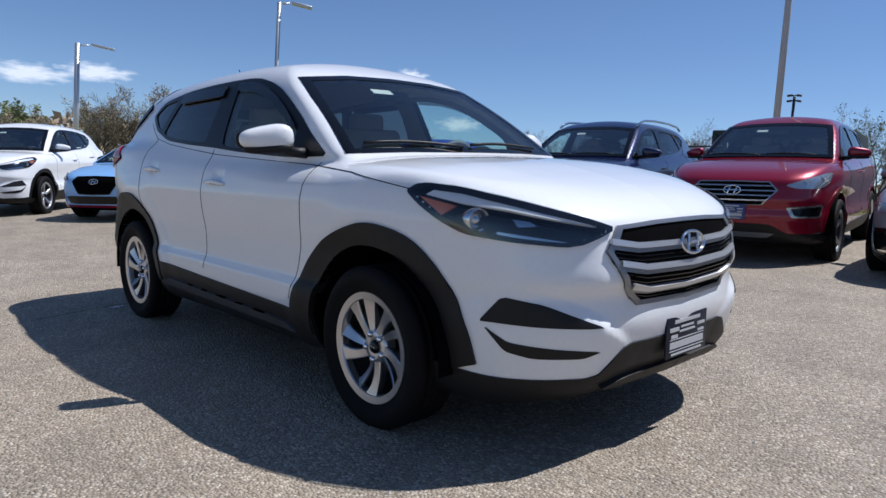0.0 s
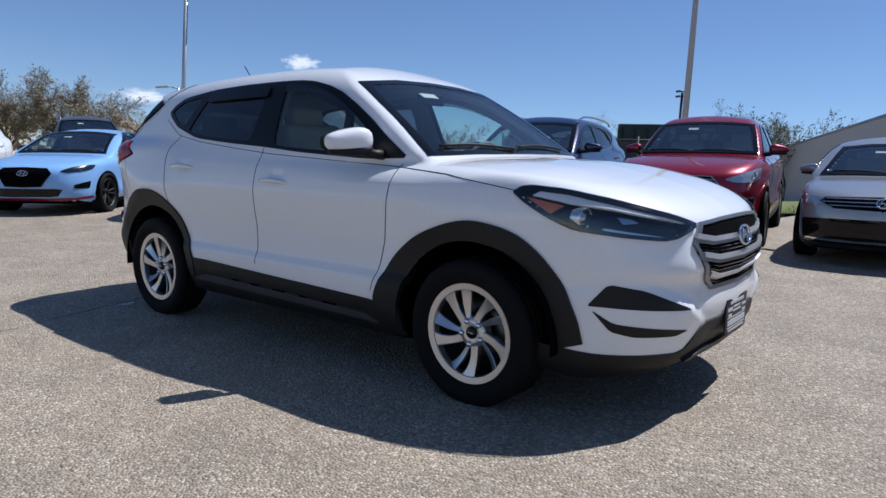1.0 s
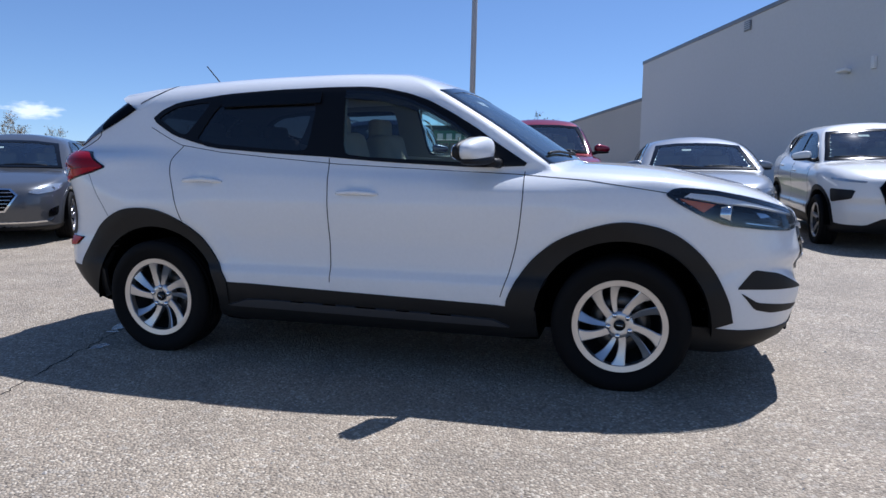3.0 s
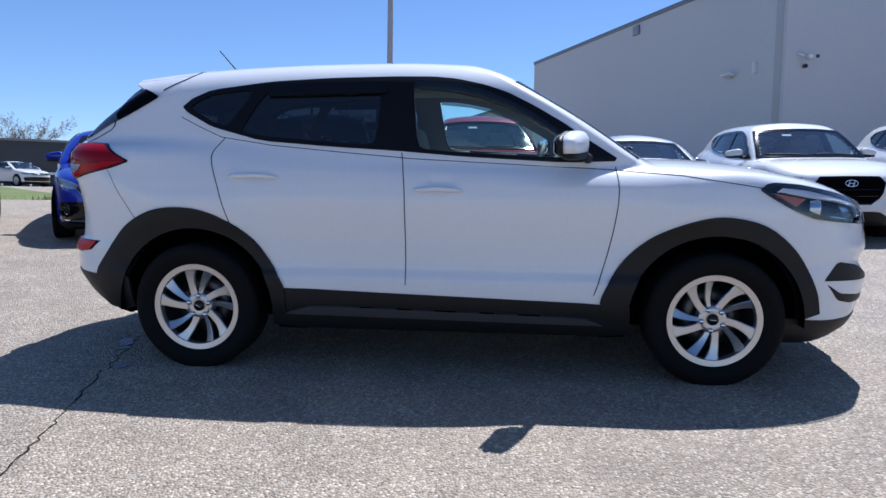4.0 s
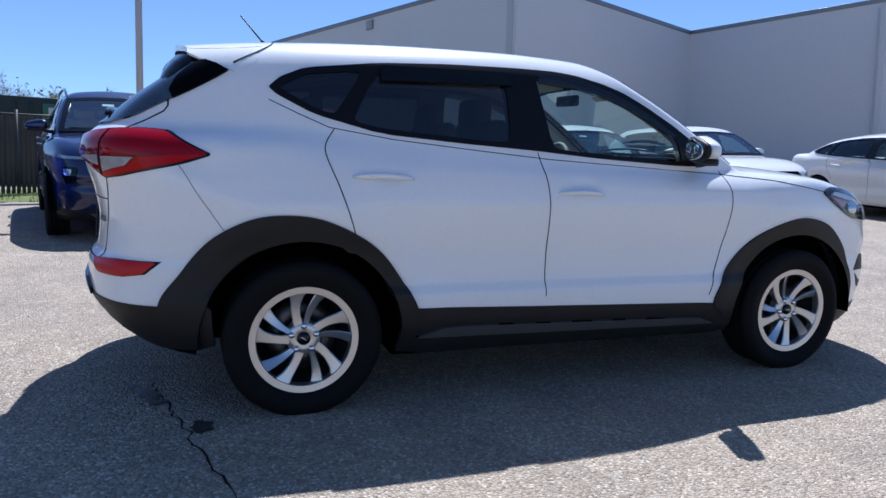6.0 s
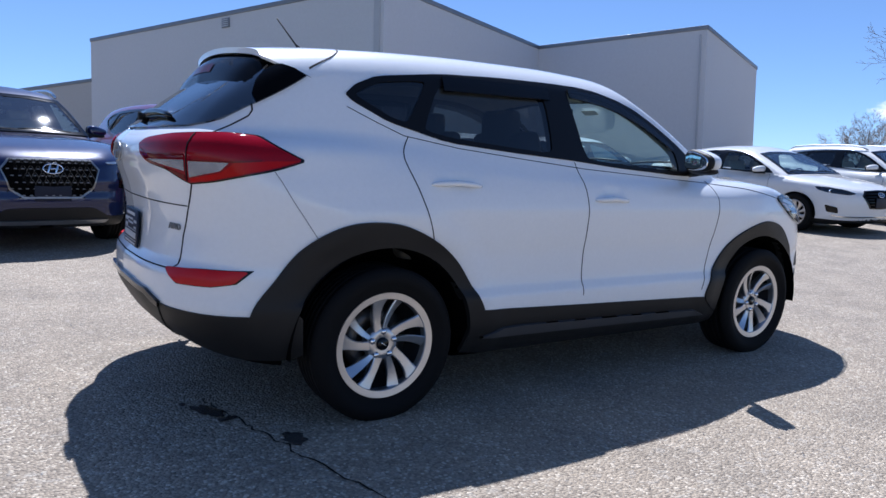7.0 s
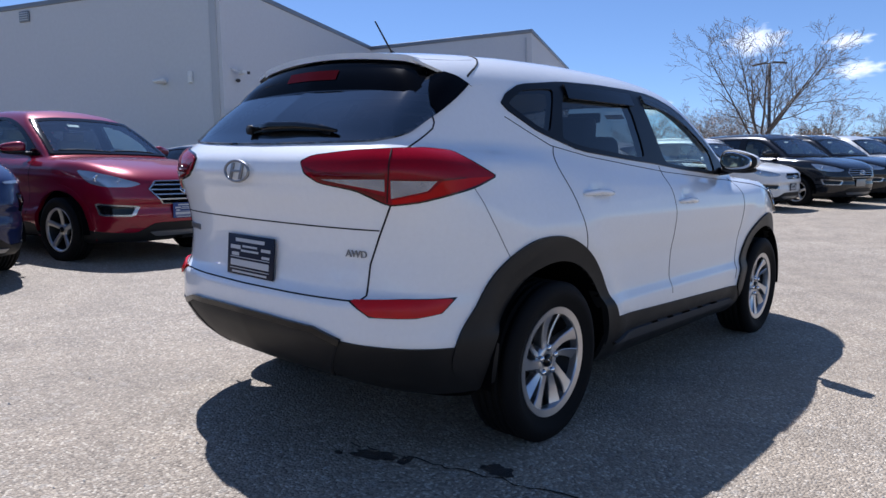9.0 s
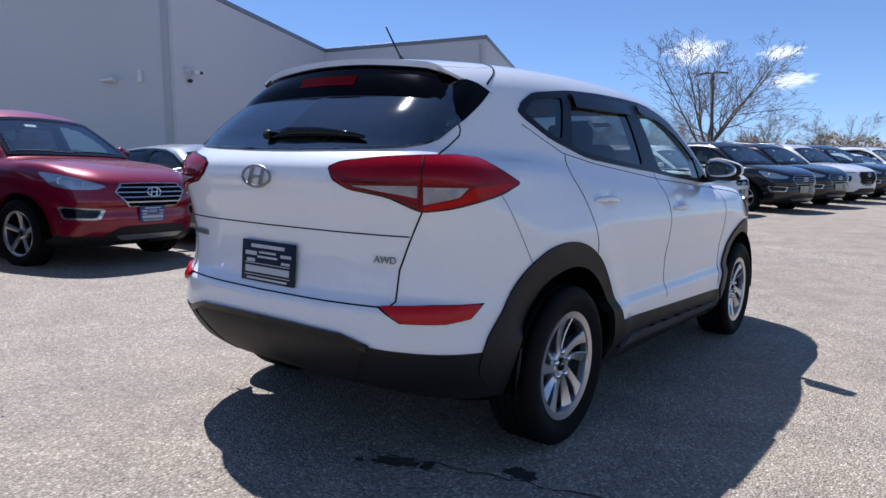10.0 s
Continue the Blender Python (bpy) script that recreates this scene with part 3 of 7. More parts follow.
def wheel_meshes(tyre, rim, spokes, style, width=0.215):
    """The meshes of one wheel, its outer face towards +y: rim with spokes, tyre, barrel, disc, hub cap, nut."""
    w = width / 2
    out = {}
    prof = [(rim - 0.012, w * 0.80), (rim + 0.012, w * 0.93), (rim + 0.04, w * 1.0), (tyre - 0.055, w * 1.06), (tyre - 0.03, w * 1.03), (tyre - 0.012, w * 0.93), (tyre, w * 0.80)]
    tread = []
    for g in (0.5, 0.17, -0.17, -0.5):
        tread += [(tyre, w * (g + 0.06)), (tyre - 0.008, w * (g + 0.045)), (tyre - 0.008, w * (g - 0.045)), (tyre, w * (g - 0.06))]
    prof = prof + tread + [(r, -t) for r, t in prof[::-1]]
    v, f = lathe(prof, 72)
    out["tyre"] = (v, f)
    lip = [(rim - 0.024, w * 0.70), (rim - 0.014, w * 0.86), (rim - 0.002, w * 0.90), (rim + 0.002, w * 0.84), (rim - 0.004, w * 0.66), (rim - 0.03, w * 0.3), (rim - 0.045, -w * 0.7)]
    v, f = lathe(lip[:5], 72)
    verts, faces = list(v), list(f)
    v, f = lathe([(rim - 0.018, w * 0.72), (rim - 0.03, w * 0.3), (rim - 0.045, -w * 0.7)], 48)
    out["barrel"] = (v, f)
    hub = [(0.0, w * 0.52), (0.052, w * 0.52), (0.066, w * 0.45), (0.072, w * 0.30), (0.072, w * 0.1)]
    v, f = lathe(hub, 40)
    out["rim"] = (verts, faces)
    out["hub"] = (v, f)
    steps = 9
    for s in (0, 1):
        a0 = 0.0
        verts, faces, k = [], [], 0
        for i in range(steps):
            u = i / (steps - 1)
            r = 0.045 + (rim - 0.014 - 0.045) * u
            if style == "blade":
                swirl = (0.20 * u * u - 0.04 * u) * (1 if s % 2 else 0.7)
                half = 0.0165 + (0.020 if s % 2 else 0.009) * u ** 1.2 + (0.016 if s % 2 else 0.010) * max(0, u - 0.7) / 0.3
            elif style == "twin":
                swirl, half = 0.0, 0.012 + 0.006 * u
            else:
                swirl, half = 0.10 * u, 0.021 + 0.012 * u
            a = a0 - swirl
            face = w * (0.50 + 0.10 * math.sin(u * 2.6) + 0.26 * u ** 3)
            depth = 0.030 + 0.014 * (1 - u)
            for dt, back in ((-1, 0), (-0.72, -0.004), (0.72, -0.004), (1, 0)):
                t = half * dt
                # the leading edge of a blade lies deeper than its trailing edge
                tw = (-0.008 * u if style == "blade" and dt > 0 else 0.0)
                verts.append((r * math.cos(a) - t * math.sin(a), face - (0.006 if abs(dt) == 1 else 0) + tw, r * math.sin(a) + t * math.cos(a)))
            for dt in (1, -1):
                t = half * dt * 0.75
                verts.append((r * math.cos(a) - t * math.sin(a), face - depth, r * math.sin(a) + t * math.cos(a)))
        for i in range(steps - 1):
            for q in range(6):
                z = (q + 1) % 6
                faces.append((k + i * 6 + q, k + i * 6 + z, k + i * 6 + 6 + z, k + i * 6 + 6 + q))
        out[("spoke_even", "spoke_odd")[s]] = (verts, faces)
    out["disc"] = lathe([(0.06, -w * 0.25), (0.06, -w * 0.05), (0.150, -w * 0.05), (0.150, -w * 0.25)], 40)
    out["cap"] = lathe([(0.0, w * 0.70), (0.024, w * 0.68), (0.031, w * 0.62), (0.031, w * 0.45)], 28)
    out["nut"] = lathe([(0.0, 0.012), (0.009, 0.010), (0.013, 0.003), (0.013, -0.012)], 10)
    kit = {q: mesh_of(q, *vf) for q, vf in out.items()}
    kit["turns"] = [360 * s / spokes + ((7.4 if s % 2 else -7.4) if style == "twin" else 0) for s in range(spokes)]
    return kit


def swirl_wheel(tyre, rim):
    """The main car's wheel: five broad flat spokes that melt into the rim's band, and five slim canted ones between them."""
    kit = wheel_meshes(tyre, rim, 10, "wide")
    w = 0.1075
    kit["rim"] = mesh_of("rim", *lathe([(rim - 0.034, w * 0.50), (rim - 0.032, w * 0.78), (rim - 0.029, w * 0.845), (rim - 0.004, w * 0.885), (rim - 0.001, w * 0.89), (rim + 0.002, w * 0.82), (rim - 0.004, w * 0.6)], 72), smooth=False)
    kit["barrel"] = mesh_of("barrel", *lathe([(rim - 0.020, w * 0.60), (rim - 0.03, w * 0.3), (rim - 0.045, -w * 0.7), (0.05, -w * 0.75)], 48))
    kit["hub"] = mesh_of("hub", *lathe([(0.0, w * 0.56), (0.030, w * 0.56), (0.042, w * 0.60), (0.066, w * 0.58), (0.074, w * 0.46), (0.076, w * 0.1)], 40))
    kit["cap"] = mesh_of("cap", *lathe([(0.0, w * 0.69), (0.024, w * 0.68), (0.0285, w * 0.63), (0.029, w * 0.5)], 28))
    kit["nut"] = mesh_of("nut", *lathe([(0.0, 0.013), (0.010, 0.012), (0.0140, 0.006), (0.0150, -0.012)], 10))
    for name, hub_turn, rim_turn, widths, canted in (("spoke_even", 22, 7, (0.022, 0.019, 0.020, 0.025, 0.034, 0.056), False), ("spoke_odd", -8, -21, (0.010, 0.013, 0.017, 0.021, 0.025, 0.030), True)):
        verts, faces, steps = [], [], 14
        for i in range(steps):
            u = i / (steps - 1)
            r = 0.050 + (rim - 0.022 - 0.050) * u
            a = radians(90 - (hub_turn + (rim_turn - hub_turn) * u ** 1.2))
            half = float(np.interp(u, (0, 0.25, 0.5, 0.75, 0.92, 1.0), widths))
            face = w * (0.58 + 0.24 * u * u)
            deep = (0.005 + 0.017 * u) if canted else 0.0
            for dt, drop in ((-1, 0.004), (-0.80, 0.0), (0.80, deep), (1, deep + 0.004)):
                t = half * dt
                verts.append((r * math.cos(a) - t * math.sin(a), face - drop, r * math.sin(a) + t * math.cos(a)))
            for dt in (1, -1):
                t = half * dt * 0.6
                verts.append((r * math.cos(a) - t * math.sin(a), face - 0.045, r * math.sin(a) + t * math.cos(a)))
        for i in range(steps - 1):
            for q in range(6):
                z = (q + 1) % 6
                faces.append((i * 6 + q, i * 6 + z, i * 6 + 6 + z, i * 6 + 6 + q))
        me = mesh_of(name, verts, faces, smooth=False)
        kit[name] = me
    kit["turns"] = [72 * (k // 2) for k in range(10)]
    kit["nuts"] = (0.0555, w * 0.60, 90)
    return kit


def add_wheel(car, meshes, at, right, turn=0, rim_mat=None, nuts=True, disc=True, drop=0.0):
    """One wheel under the car: the rim carries tyre, disc, cap and nuts."""
    m = pose(*at, 0, 0, 180 if right else 0) @ pose(0, 0, 0, 0, turn, 0)
    rim = part("wheel", meshes["rim"], rim_mat or ALLOY, car, m=m)
    part("tyre", meshes["tyre"], RUBBER, rim, "black rubber tyre")
    part("hub", meshes["hub"], rim_mat or ALLOY, rim)
    for i, a in enumerate(meshes["turns"]):
        part("spoke", meshes[("spoke_even", "spoke_odd")[i % 2]], rim_mat or ALLOY, rim, m=pose(0, 0, 0, 0, a, 0))
    part("barrel", meshes["barrel"], DARK_ALLOY, rim, "dark inner barrel")
    part("hub_cap", meshes["cap"], GLOSS, rim, "small dark hub cap")
    if disc:
        part("brake_disc", meshes["disc"], STEEL, rim, "grey brake disc")
    if nuts:
        for k in range(5):
            r, out, first = meshes.get("nuts", (0.050, 0.066, 36))
            a = radians(first + 72 * k)
            part("wheel_nut", meshes["nut"], CHROME, rim, m=pose(r * math.cos(a), out, r * math.sin(a)))
        if "nuts" in meshes:
            mark = part("hub_mark", block((0.030, 0.002, 0.004), (0, 0.0735, 0.0), 0.0008, 1), CHROME, rim, "small bright mark", m=pose(0, 0, 0, 0, -35, 0))
    return rim


def badge(car, shape, kind, uv, w, h, lift=0.012, mat=None):
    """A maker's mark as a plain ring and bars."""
    p = shape.place(kind, [uv])[0]
    n = shape.normal(p[None])[0]
    ax = Vector(n)
    m = Matrix.Translation(Vector(p) + ax * lift) @ (ax.to_track_quat("Z", "Y").to_matrix().to_4x4())
    v, f = [], []
    k, r = 36, 8
    for i in range(k):
        a = 2 * math.pi * i / k
        for j in range(r):
            b = 2 * math.pi * j / r
            v.append(((w / 2 + h * 0.07 * math.cos(b)) * math.cos(a), (h / 2 + h * 0.07 * math.cos(b)) * math.sin(a), h * 0.07 * math.sin(b)))
    for i in range(k):
        for j in range(r):
            f.append((i * r + j, ((i + 1) % k) * r + j, ((i + 1) % k) * r + (j + 1) % r, i * r + (j + 1) % r))
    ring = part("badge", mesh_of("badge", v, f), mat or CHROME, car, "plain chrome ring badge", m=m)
    lean = Matrix(((1, 0.35, 0, 0), (0, 1, 0, 0), (0, 0, 1, 0), (0, 0, 0, 1)))
    b = block((w * 0.10, h * 0.80, h * 0.10), (-w * 0.20, 0, 0), h * 0.03)
    block((w * 0.10, h * 0.80, h * 0.10), (w * 0.20, 0, 0), h * 0.03, bm=b)
    block((w * 0.40, h * 0.13, h * 0.10), (0, 0, 0), h * 0.03, bm=b)
    bmesh.ops.transform(b, matrix=lean, verts=b.verts)
    part("badge_mark", b, mat or CHROME, ring)
    return ring


def seat(car, x, y, base, back, tall, mat=None, width=0.50):
    """A car seat with a headrest."""
    b = block((0.50, width, 0.16), (x + 0.12, y, base), 0.06, 3)
    block((0.14, width - 0.02, back), (x - 0.17, y, base + back / 2), 0.06, 3, Matrix.Rotation(radians(-14), 4, "Y"), bm=b)
    s = part("seat", b, mat or SEAT, car, "dark cloth seat")
    part("headrest", block((0.10, 0.26, 0.19), (x - 0.27, y, tall), 0.045, 3), mat or SEAT, s)
    return s


def plate(car, m, w=0.32, h=0.165, bars=True, mat=None):
    """A dealer's plate insert: a dark board with plain bars where its writing is."""
    p = part("plate", block((w, 0.008, h), (0, 0, 0), 0.004), mat or PLATE_DARK, car, "dark plate with pale bars", m=m)
    if bars:
        for (bw, bh, x, z) in ((0.20, 0.014, 0, 0.060), (0.10, 0.008, 0, 0.036), (0.12, 0.008, 0, 0.018), (0.07, 0.016, -0.10, 0.03), (0.06, 0.012, 0.11, 0.03), (0.05, 0.014, -0.10, 0.002), (0.05, 0.010, 0.11, 0.002),
                               (0.265, 0.026, 0, -0.033), (0.27, 0.003, 0, -0.010), (0.27, 0.003, 0, -0.056), (0.24, 0.008, 0, -0.070)):
            part("plate_bar", block((bw, 0.002, bh), (x, -0.005, z), 0.0), PLATE_BAR, p)
    return p


def car(name, label, spec, m, scale=(1, 1, 1), group="parked cars"):
    """A whole car with its parts."""
    shape, side = spec["shape"], spec["side"]
    fine = spec.get("fine", False)
    top = thing(name, label, "car", m @ Matrix.Diagonal((*scale, 1)), group)
    body = spec["paint"]
    ax, arch, hub = shape.axle, side["arch"], side["hub"]
    p, n, f = skin(shape, *(spec.get("grid") or ((220, 54, 190) if fine else (112, 26, 92))), level=0.72 if side is SUV_SIDE else 0.62)
    pv = p[f]
    c, cn = pv.mean(1), n[f].mean(1)
    x, y, z = c.T
    gone = np.zeros(len(f), bool)
    for s in (1, -1):
        gone |= (np.hypot(x - s * ax, z - hub) < arch + 0.016) & (np.abs(y) > 0.5)

    def all_in(poly, a, b):
        return inside(poly, pv[..., a], pv[..., b]).all(1)
    glassy = all_in(side["dlo"], 0, 2) & (np.abs(cn[:, 1]) > 0.4)
    glassy |= all_in(side["screen"], 1, 2) & (cn[:, 0] > 0.2) & (x > -0.2)
    behind = spec.get("rear_back")
    if behind:
        glassy |= inside(behind, np.degrees(np.arctan2(pv[..., 1], -1.2 - pv[..., 0])), pv[..., 2]).all(1) & (x < -1.4)
    else:
        glassy |= all_in(side["rear"], 1, 2) & (cn[:, 0] < -0.2) & (x < -0.2)
    holes = np.zeros(len(f), bool)
    ang = np.degrees(np.arctan2(pv[..., 1], pv[..., 0] - 1.2))
    if spec.get("grille"):
        holes |= inside(spec["grille"], pv[..., 1], pv[..., 2]).all(1) & (cn[:, 0] > 0.3) & (x > 1.2)
    if spec.get("lamp"):
        holes |= inside(spec["lamp"], -np.abs(ang), pv[..., 2]).all(1) & (x > 0.9)
    belly = (cn[:, 2] < -0.55) & (z < 0.45) & ~gone
    keep = ~(gone | glassy | holes | belly)
    waist = shape.waist
    seam = [np.array(q) for q in side["seams"]]
    at = [np.interp(z, q[::-1, 1], q[::-1, 0]) for q in seam]
    flank = (np.abs(cn[:, 1]) > 0.45) & (z > 0.40) & (np.abs(y) > 0.5)
    zones = {}
    zones["hood"] = keep & (x > 0.95) & (cn[:, 2] > 0.55) & (z > waist - 0.32)
    zones["roof"] = keep & (z > waist + 0.32) & (cn[:, 2] > 0.6)
    zones["front_door"] = keep & flank & (x < at[0]) & (x >= at[1])
    zones["rear_door"] = keep & flank & (x < at[1]) & (x >= at[2]) & ~((z < 0.75) & (x < -0.82))
    zones["front_bumper"] = keep & (x > 1.55) & (z < waist - 0.28) & ~zones["hood"]
    zones["rear_bumper"] = keep & (x < -1.75) & (z < waist - 0.42)
    zones["tailgate"] = keep & (x < -1.6) & (cn[:, 0] < -0.5) & ~zones["rear_bumper"]
    rest = keep.copy()
    for q in zones:
        zones[q] = zones[q] & rest
        rest &= ~zones[q]
    for q, mask in zones.items():
        if "door" in q:
            for s in (-1, 1):
                if (mask & (y * s > 0)).any():
                    part(q, pick(p, n, f, mask & (y * s > 0)), body, top)
        elif mask.any():
            part(q, pick(p, n, f, mask), body, top)
    part("body", pick(p, n, f, rest), body, top)
    part("underbody", pick(p, n, f, belly), LINER, top, "black underbody")
    cabin = keep & (z > 0.48) & (x < 1.35) & (x > -2.0) & ~zones["hood"] & (np.abs(cn[:, 0]) < 0.97)
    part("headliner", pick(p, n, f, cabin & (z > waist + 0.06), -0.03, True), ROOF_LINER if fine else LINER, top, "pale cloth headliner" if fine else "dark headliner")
    part("door_trim", pick(p, n, f, cabin & (z <= waist + 0.06), -0.03, True), TRIM, top, "dark inner trim")

    # glazing
    for flip in (False, True):
        part("window_frame", patch(shape, "side", rounded(side["dlo"], 0.12, 1), [rounded(q[2], 0.10, 2) for q in side["panes"]], 0.02 if fine else 0.04, 0.006 if fine else 0.009, 0.010 if fine else 0.035, flip), FRAME if fine else GLOSS, top, "black window surround")
        if fine:
            part("inner_frame", patch(shape, "side", rounded(side["dlo"], 0.12, 1), [rounded(q[2], 0.10, 2) for q in side["panes"]], 0.03, -0.036, 0.0, flip), TRIM, top, "grey inner window surround")
        for nm, g, poly in side["panes"]:
            part(nm, patch(shape, "side", rounded(poly, 0.08, 1), (), 0.06, 0.0, 0, flip), GLASSES[g], top, "dark tinted side glass" if g == "TINT" else "clear side glass")
    inner = np.array(side["screen"]) * (0.925 if fine else 0.915, 1)
    mid = inner[:, 1].mean()
    inner[:, 1] = mid + (inner[:, 1] - mid) * (0.90 if fine else 0.84)
    part("screen_border", patch(shape, "front", side["screen"], [inner], 0.035, 0.004 if fine else 0.014, 0.02 if fine else 0.03), GLOSS, top, "black glass border")
    part("windshield", patch(shape, "front", np.array(side["screen"]) * (0.985, 1), (), 0.05, 0.002 if fine else 0.010, 0), SCREEN if fine else ROW_SCREEN, top, "laminated clear windshield")
    if behind:
        part("rear_window", patch(shape, "back", rounded(behind, 0.1, 1), (), 0.02, 0.009, 0.014), REAR_GLASS, top, "dark tinted rear window")
    else:
        part("rear_window", patch(shape, "rear", np.array(side["rear"]) * (1.02, 1), (), 0.02, 0.011, 0.016), REAR_GLASS, top, "dark tinted rear window")

    # seams and handles
    for flip in (False, True):
        for q in side["seams"]:
            part("gap_or_crease_shade", patch(shape, "side", strip(flow(q, 5), 0.0045), (), 0.03, 0.0012, 0.006, flip), GAP_CREASE, top)
        for a, b, h in side["handles"]:
            pts = shape.place("side", [(a + (b - a) * t, h + 0.004 * (0.5 - t)) for t in (0, 0.06, 0.2, 0.5, 0.8, 0.94, 1)])
            nn = shape.normal(pts)
            off = np.array([-0.004, 0.008, 0.016, 0.020, 0.016, 0.008, -0.004])
            q = pts + nn * off[:, None]
            q[:, 1] *= -1 if flip else 1
            part("door_handle", mesh_of("door_handle", *tube(q, [0.004, 0.009, 0.0125, 0.0135, 0.0125, 0.009, 0.004], 10)), spec.get("handle", body), top)

    # mirrors
    mx, my, mz = side["mirror"]
    for s in (-1, 1):
        def pod(at, size, power, n):
            """A rounded pod that tapers towards its outer end."""
            b = ellipsoid((0, 0, 0), size, power, n)
            for v in b.verts:
                k = ease(0.5 + 0.5 * s * v.co.y / size[1])
                v.co = Vector((at[0] + v.co.x * (1.04 - 0.30 * k) - 0.055 * k, s * at[1] + v.co.y, at[2] + v.co.z * (1.06 - 0.34 * k) - 0.012 * k))
            return b
        cap = part("side_mirror", pod((mx, my, mz + 0.012), (0.066, 0.118, 0.068), 2.7, 14), spec.get("mirror", body), top)
        part("mirror_base", pod((mx + 0.004, my - 0.008, mz - 0.036), (0.064, 0.112, 0.030), 2.5, 12), PLASTIC, cap, "black mirror underside")
        part("mirror_arm", mesh_of("mirror_arm", *tube([(mx + 0.02, s * (my - 0.06), mz - 0.048), (mx + 0.05, s * (my - 0.11), mz - 0.058), (mx + 0.06, s * (my - 0.17), mz - 0.062)], [0.020, 0.024, 0.028], 10)), PLASTIC, cap)
        part("mirror_housing", pod((mx - 0.044, my - 0.001, mz + 0.010), (0.030, 0.117, 0.067), 2.9, 12), PLASTIC, cap, "black mirror rim")
        part("mirror_glass", pod((mx - 0.070, my - 0.004, mz + 0.009), (0.007, 0.098, 0.054), 3, 10), MIRROR, cap, "silvered mirror glass")

    # wheels
    kit = spec["wheel"]
    for fx in (1, -1):
        for s in (-1, 1):
            add_wheel(top, kit, (fx * ax, s * 0.802, hub), s < 0, (27 if fx > 0 else 0) if fine else 17 * fx + 40 * s, spec.get("rim"), nuts=fine, disc=fine)
            v, ff = [], []
            for i in range(25):
                a = math.pi * (-0.02 + 1.04 * i / 24)
                for yy in (0.895, 0.50):
                    v.append((fx * ax + (arch + 0.004) * math.cos(a), s * yy, hub + (arch + 0.004) * math.sin(a)))
            for i in range(24):
                ff.append((2 * i, 2 * i + 1, 2 * i + 3, 2 * i + 2))
            part("wheel_well", mesh_of("wheel_well", v, ff), LINER, top, "black wheel well")
            b = block((arch * 1.9, 0.02, arch * 1.1), (fx * ax, s * 0.50, hub + arch * 0.42), 0.0)
            part("inner_well", b, LINER, top)

    # seats, dashboard, steering wheel
    low = waist - 1.08
    for yy in (-0.37, 0.37):
        seat(top, -0.12, yy, 0.70 + low * 0.6, 0.60 + low * 0.3, 1.31 + low, spec.get("seat"))
    for yy in (-0.42, 0.0, 0.42):
        seat(top, -0.98, yy, 0.72 + low * 0.6, 0.56 + low * 0.3, 1.27 + low, spec.get("seat"), 0.42)
    b = block((0.55, 1.50, 0.30), (0.86, 0, 0.93 + low), 0.08, 3)
    block((0.20, 0.5, 0.10), (0.70, 0.37, 1.08 + low), 0.04, 3, bm=b)
    part("dashboard", b, TRIM, top, "dark dashboard")
    ring = [(0.47 + 0.06 * math.sin(t), 0.37 + 0.185 * math.cos(t), 1.02 + low + 0.175 * math.sin(t)) for t in np.linspace(0, 2 * math.pi, 25)]
    wheel = part("steering_wheel", mesh_of("steering_wheel", *tube(ring, 0.015, 8)), TRIM, top)
    part("wheel_hub", block((0.05, 0.16, 0.12), (0.49, 0.37, 1.01 + low), 0.025), TRIM, wheel)
    part("inside_mirror", block((0.03, 0.24, 0.065), (0.36 if side is SUV_SIDE else 0.25, 0, 1.45 + low * 1.1), 0.015), GLOSS, top)
    q = shape.place("front", [(-0.16, side["screen"][3][1] - 0.045)])[0]
    qn = Vector(shape.normal(q[None])[0])
    part("window_sticker", block((0.13, 0.05, 0.001), (0, 0, 0), 0), PAPER, top, "small white sticker", m=Matrix.Translation(Vector(q) - qn * 0.01) @ qn.to_track_quat("Z", "X").to_matrix().to_4x4() @ pose(0, 0, 0, 0, 0, 90))

    # lamps at the front
    if spec.get("lamp"):
        poly = rounded(spec["lamp"], 0.15, 1)
        for flip in (False, True):
            h = part("headlight", patch(shape, "wrap", poly, (), 0.02, -0.042 if fine else 0.005, -0.052 if fine else 0.006, flip), spec.get("lamp_mat", LAMP_BLACK), top, "headlight with a dark housing")
            part("lens", patch(shape, "wrap", poly, (), 0.03, 0.014, 0.012, flip), LAMP_GLASS, h, "clear glossy lens")
            if fine:
                ring = np.array(poly)
                mid_z = np.interp(-ring[:, 0], (23, 42, 69), (0.83, 0.872, 0.965))
                hole = np.stack([-45.5 + (ring[:, 0] + 45.5) * 0.945, mid_z + (ring[:, 1] - mid_z) * 0.74], 1)
                part("lens_border", patch(shape, "wrap", poly, [hole], 0.02, 0.006, 0.006, flip), GLOSS, h, "black border of the headlight")
            for (a, zz, r) in spec.get("projectors", ()):
                q = shape.place("wrap", [(a, zz)])[0]
                s = -1 if not flip else 1
                at0 = Vector((q[0], s * abs(q[1]), q[2]))
                dd = Vector((0.96, s * 0.25, 0)).normalized()
                mm = Matrix.Translation(at0 - Vector(shape.normal(q[None])[0] * (1, -s, 1)) * (0.030 if fine else 0.014)) @ dd.to_track_quat("Y", "Z").to_matrix().to_4x4()
                v, ff = lathe([(r * 0.70, -0.03), (r * 0.74, 0.012), (r * 0.92, 0.018), (r, 0.012), (r, -0.03)], 28)
                pr = part("projector_ring", mesh_of("projector_ring", v, ff), CHROME, h, "bright lamp ring", m=mm)
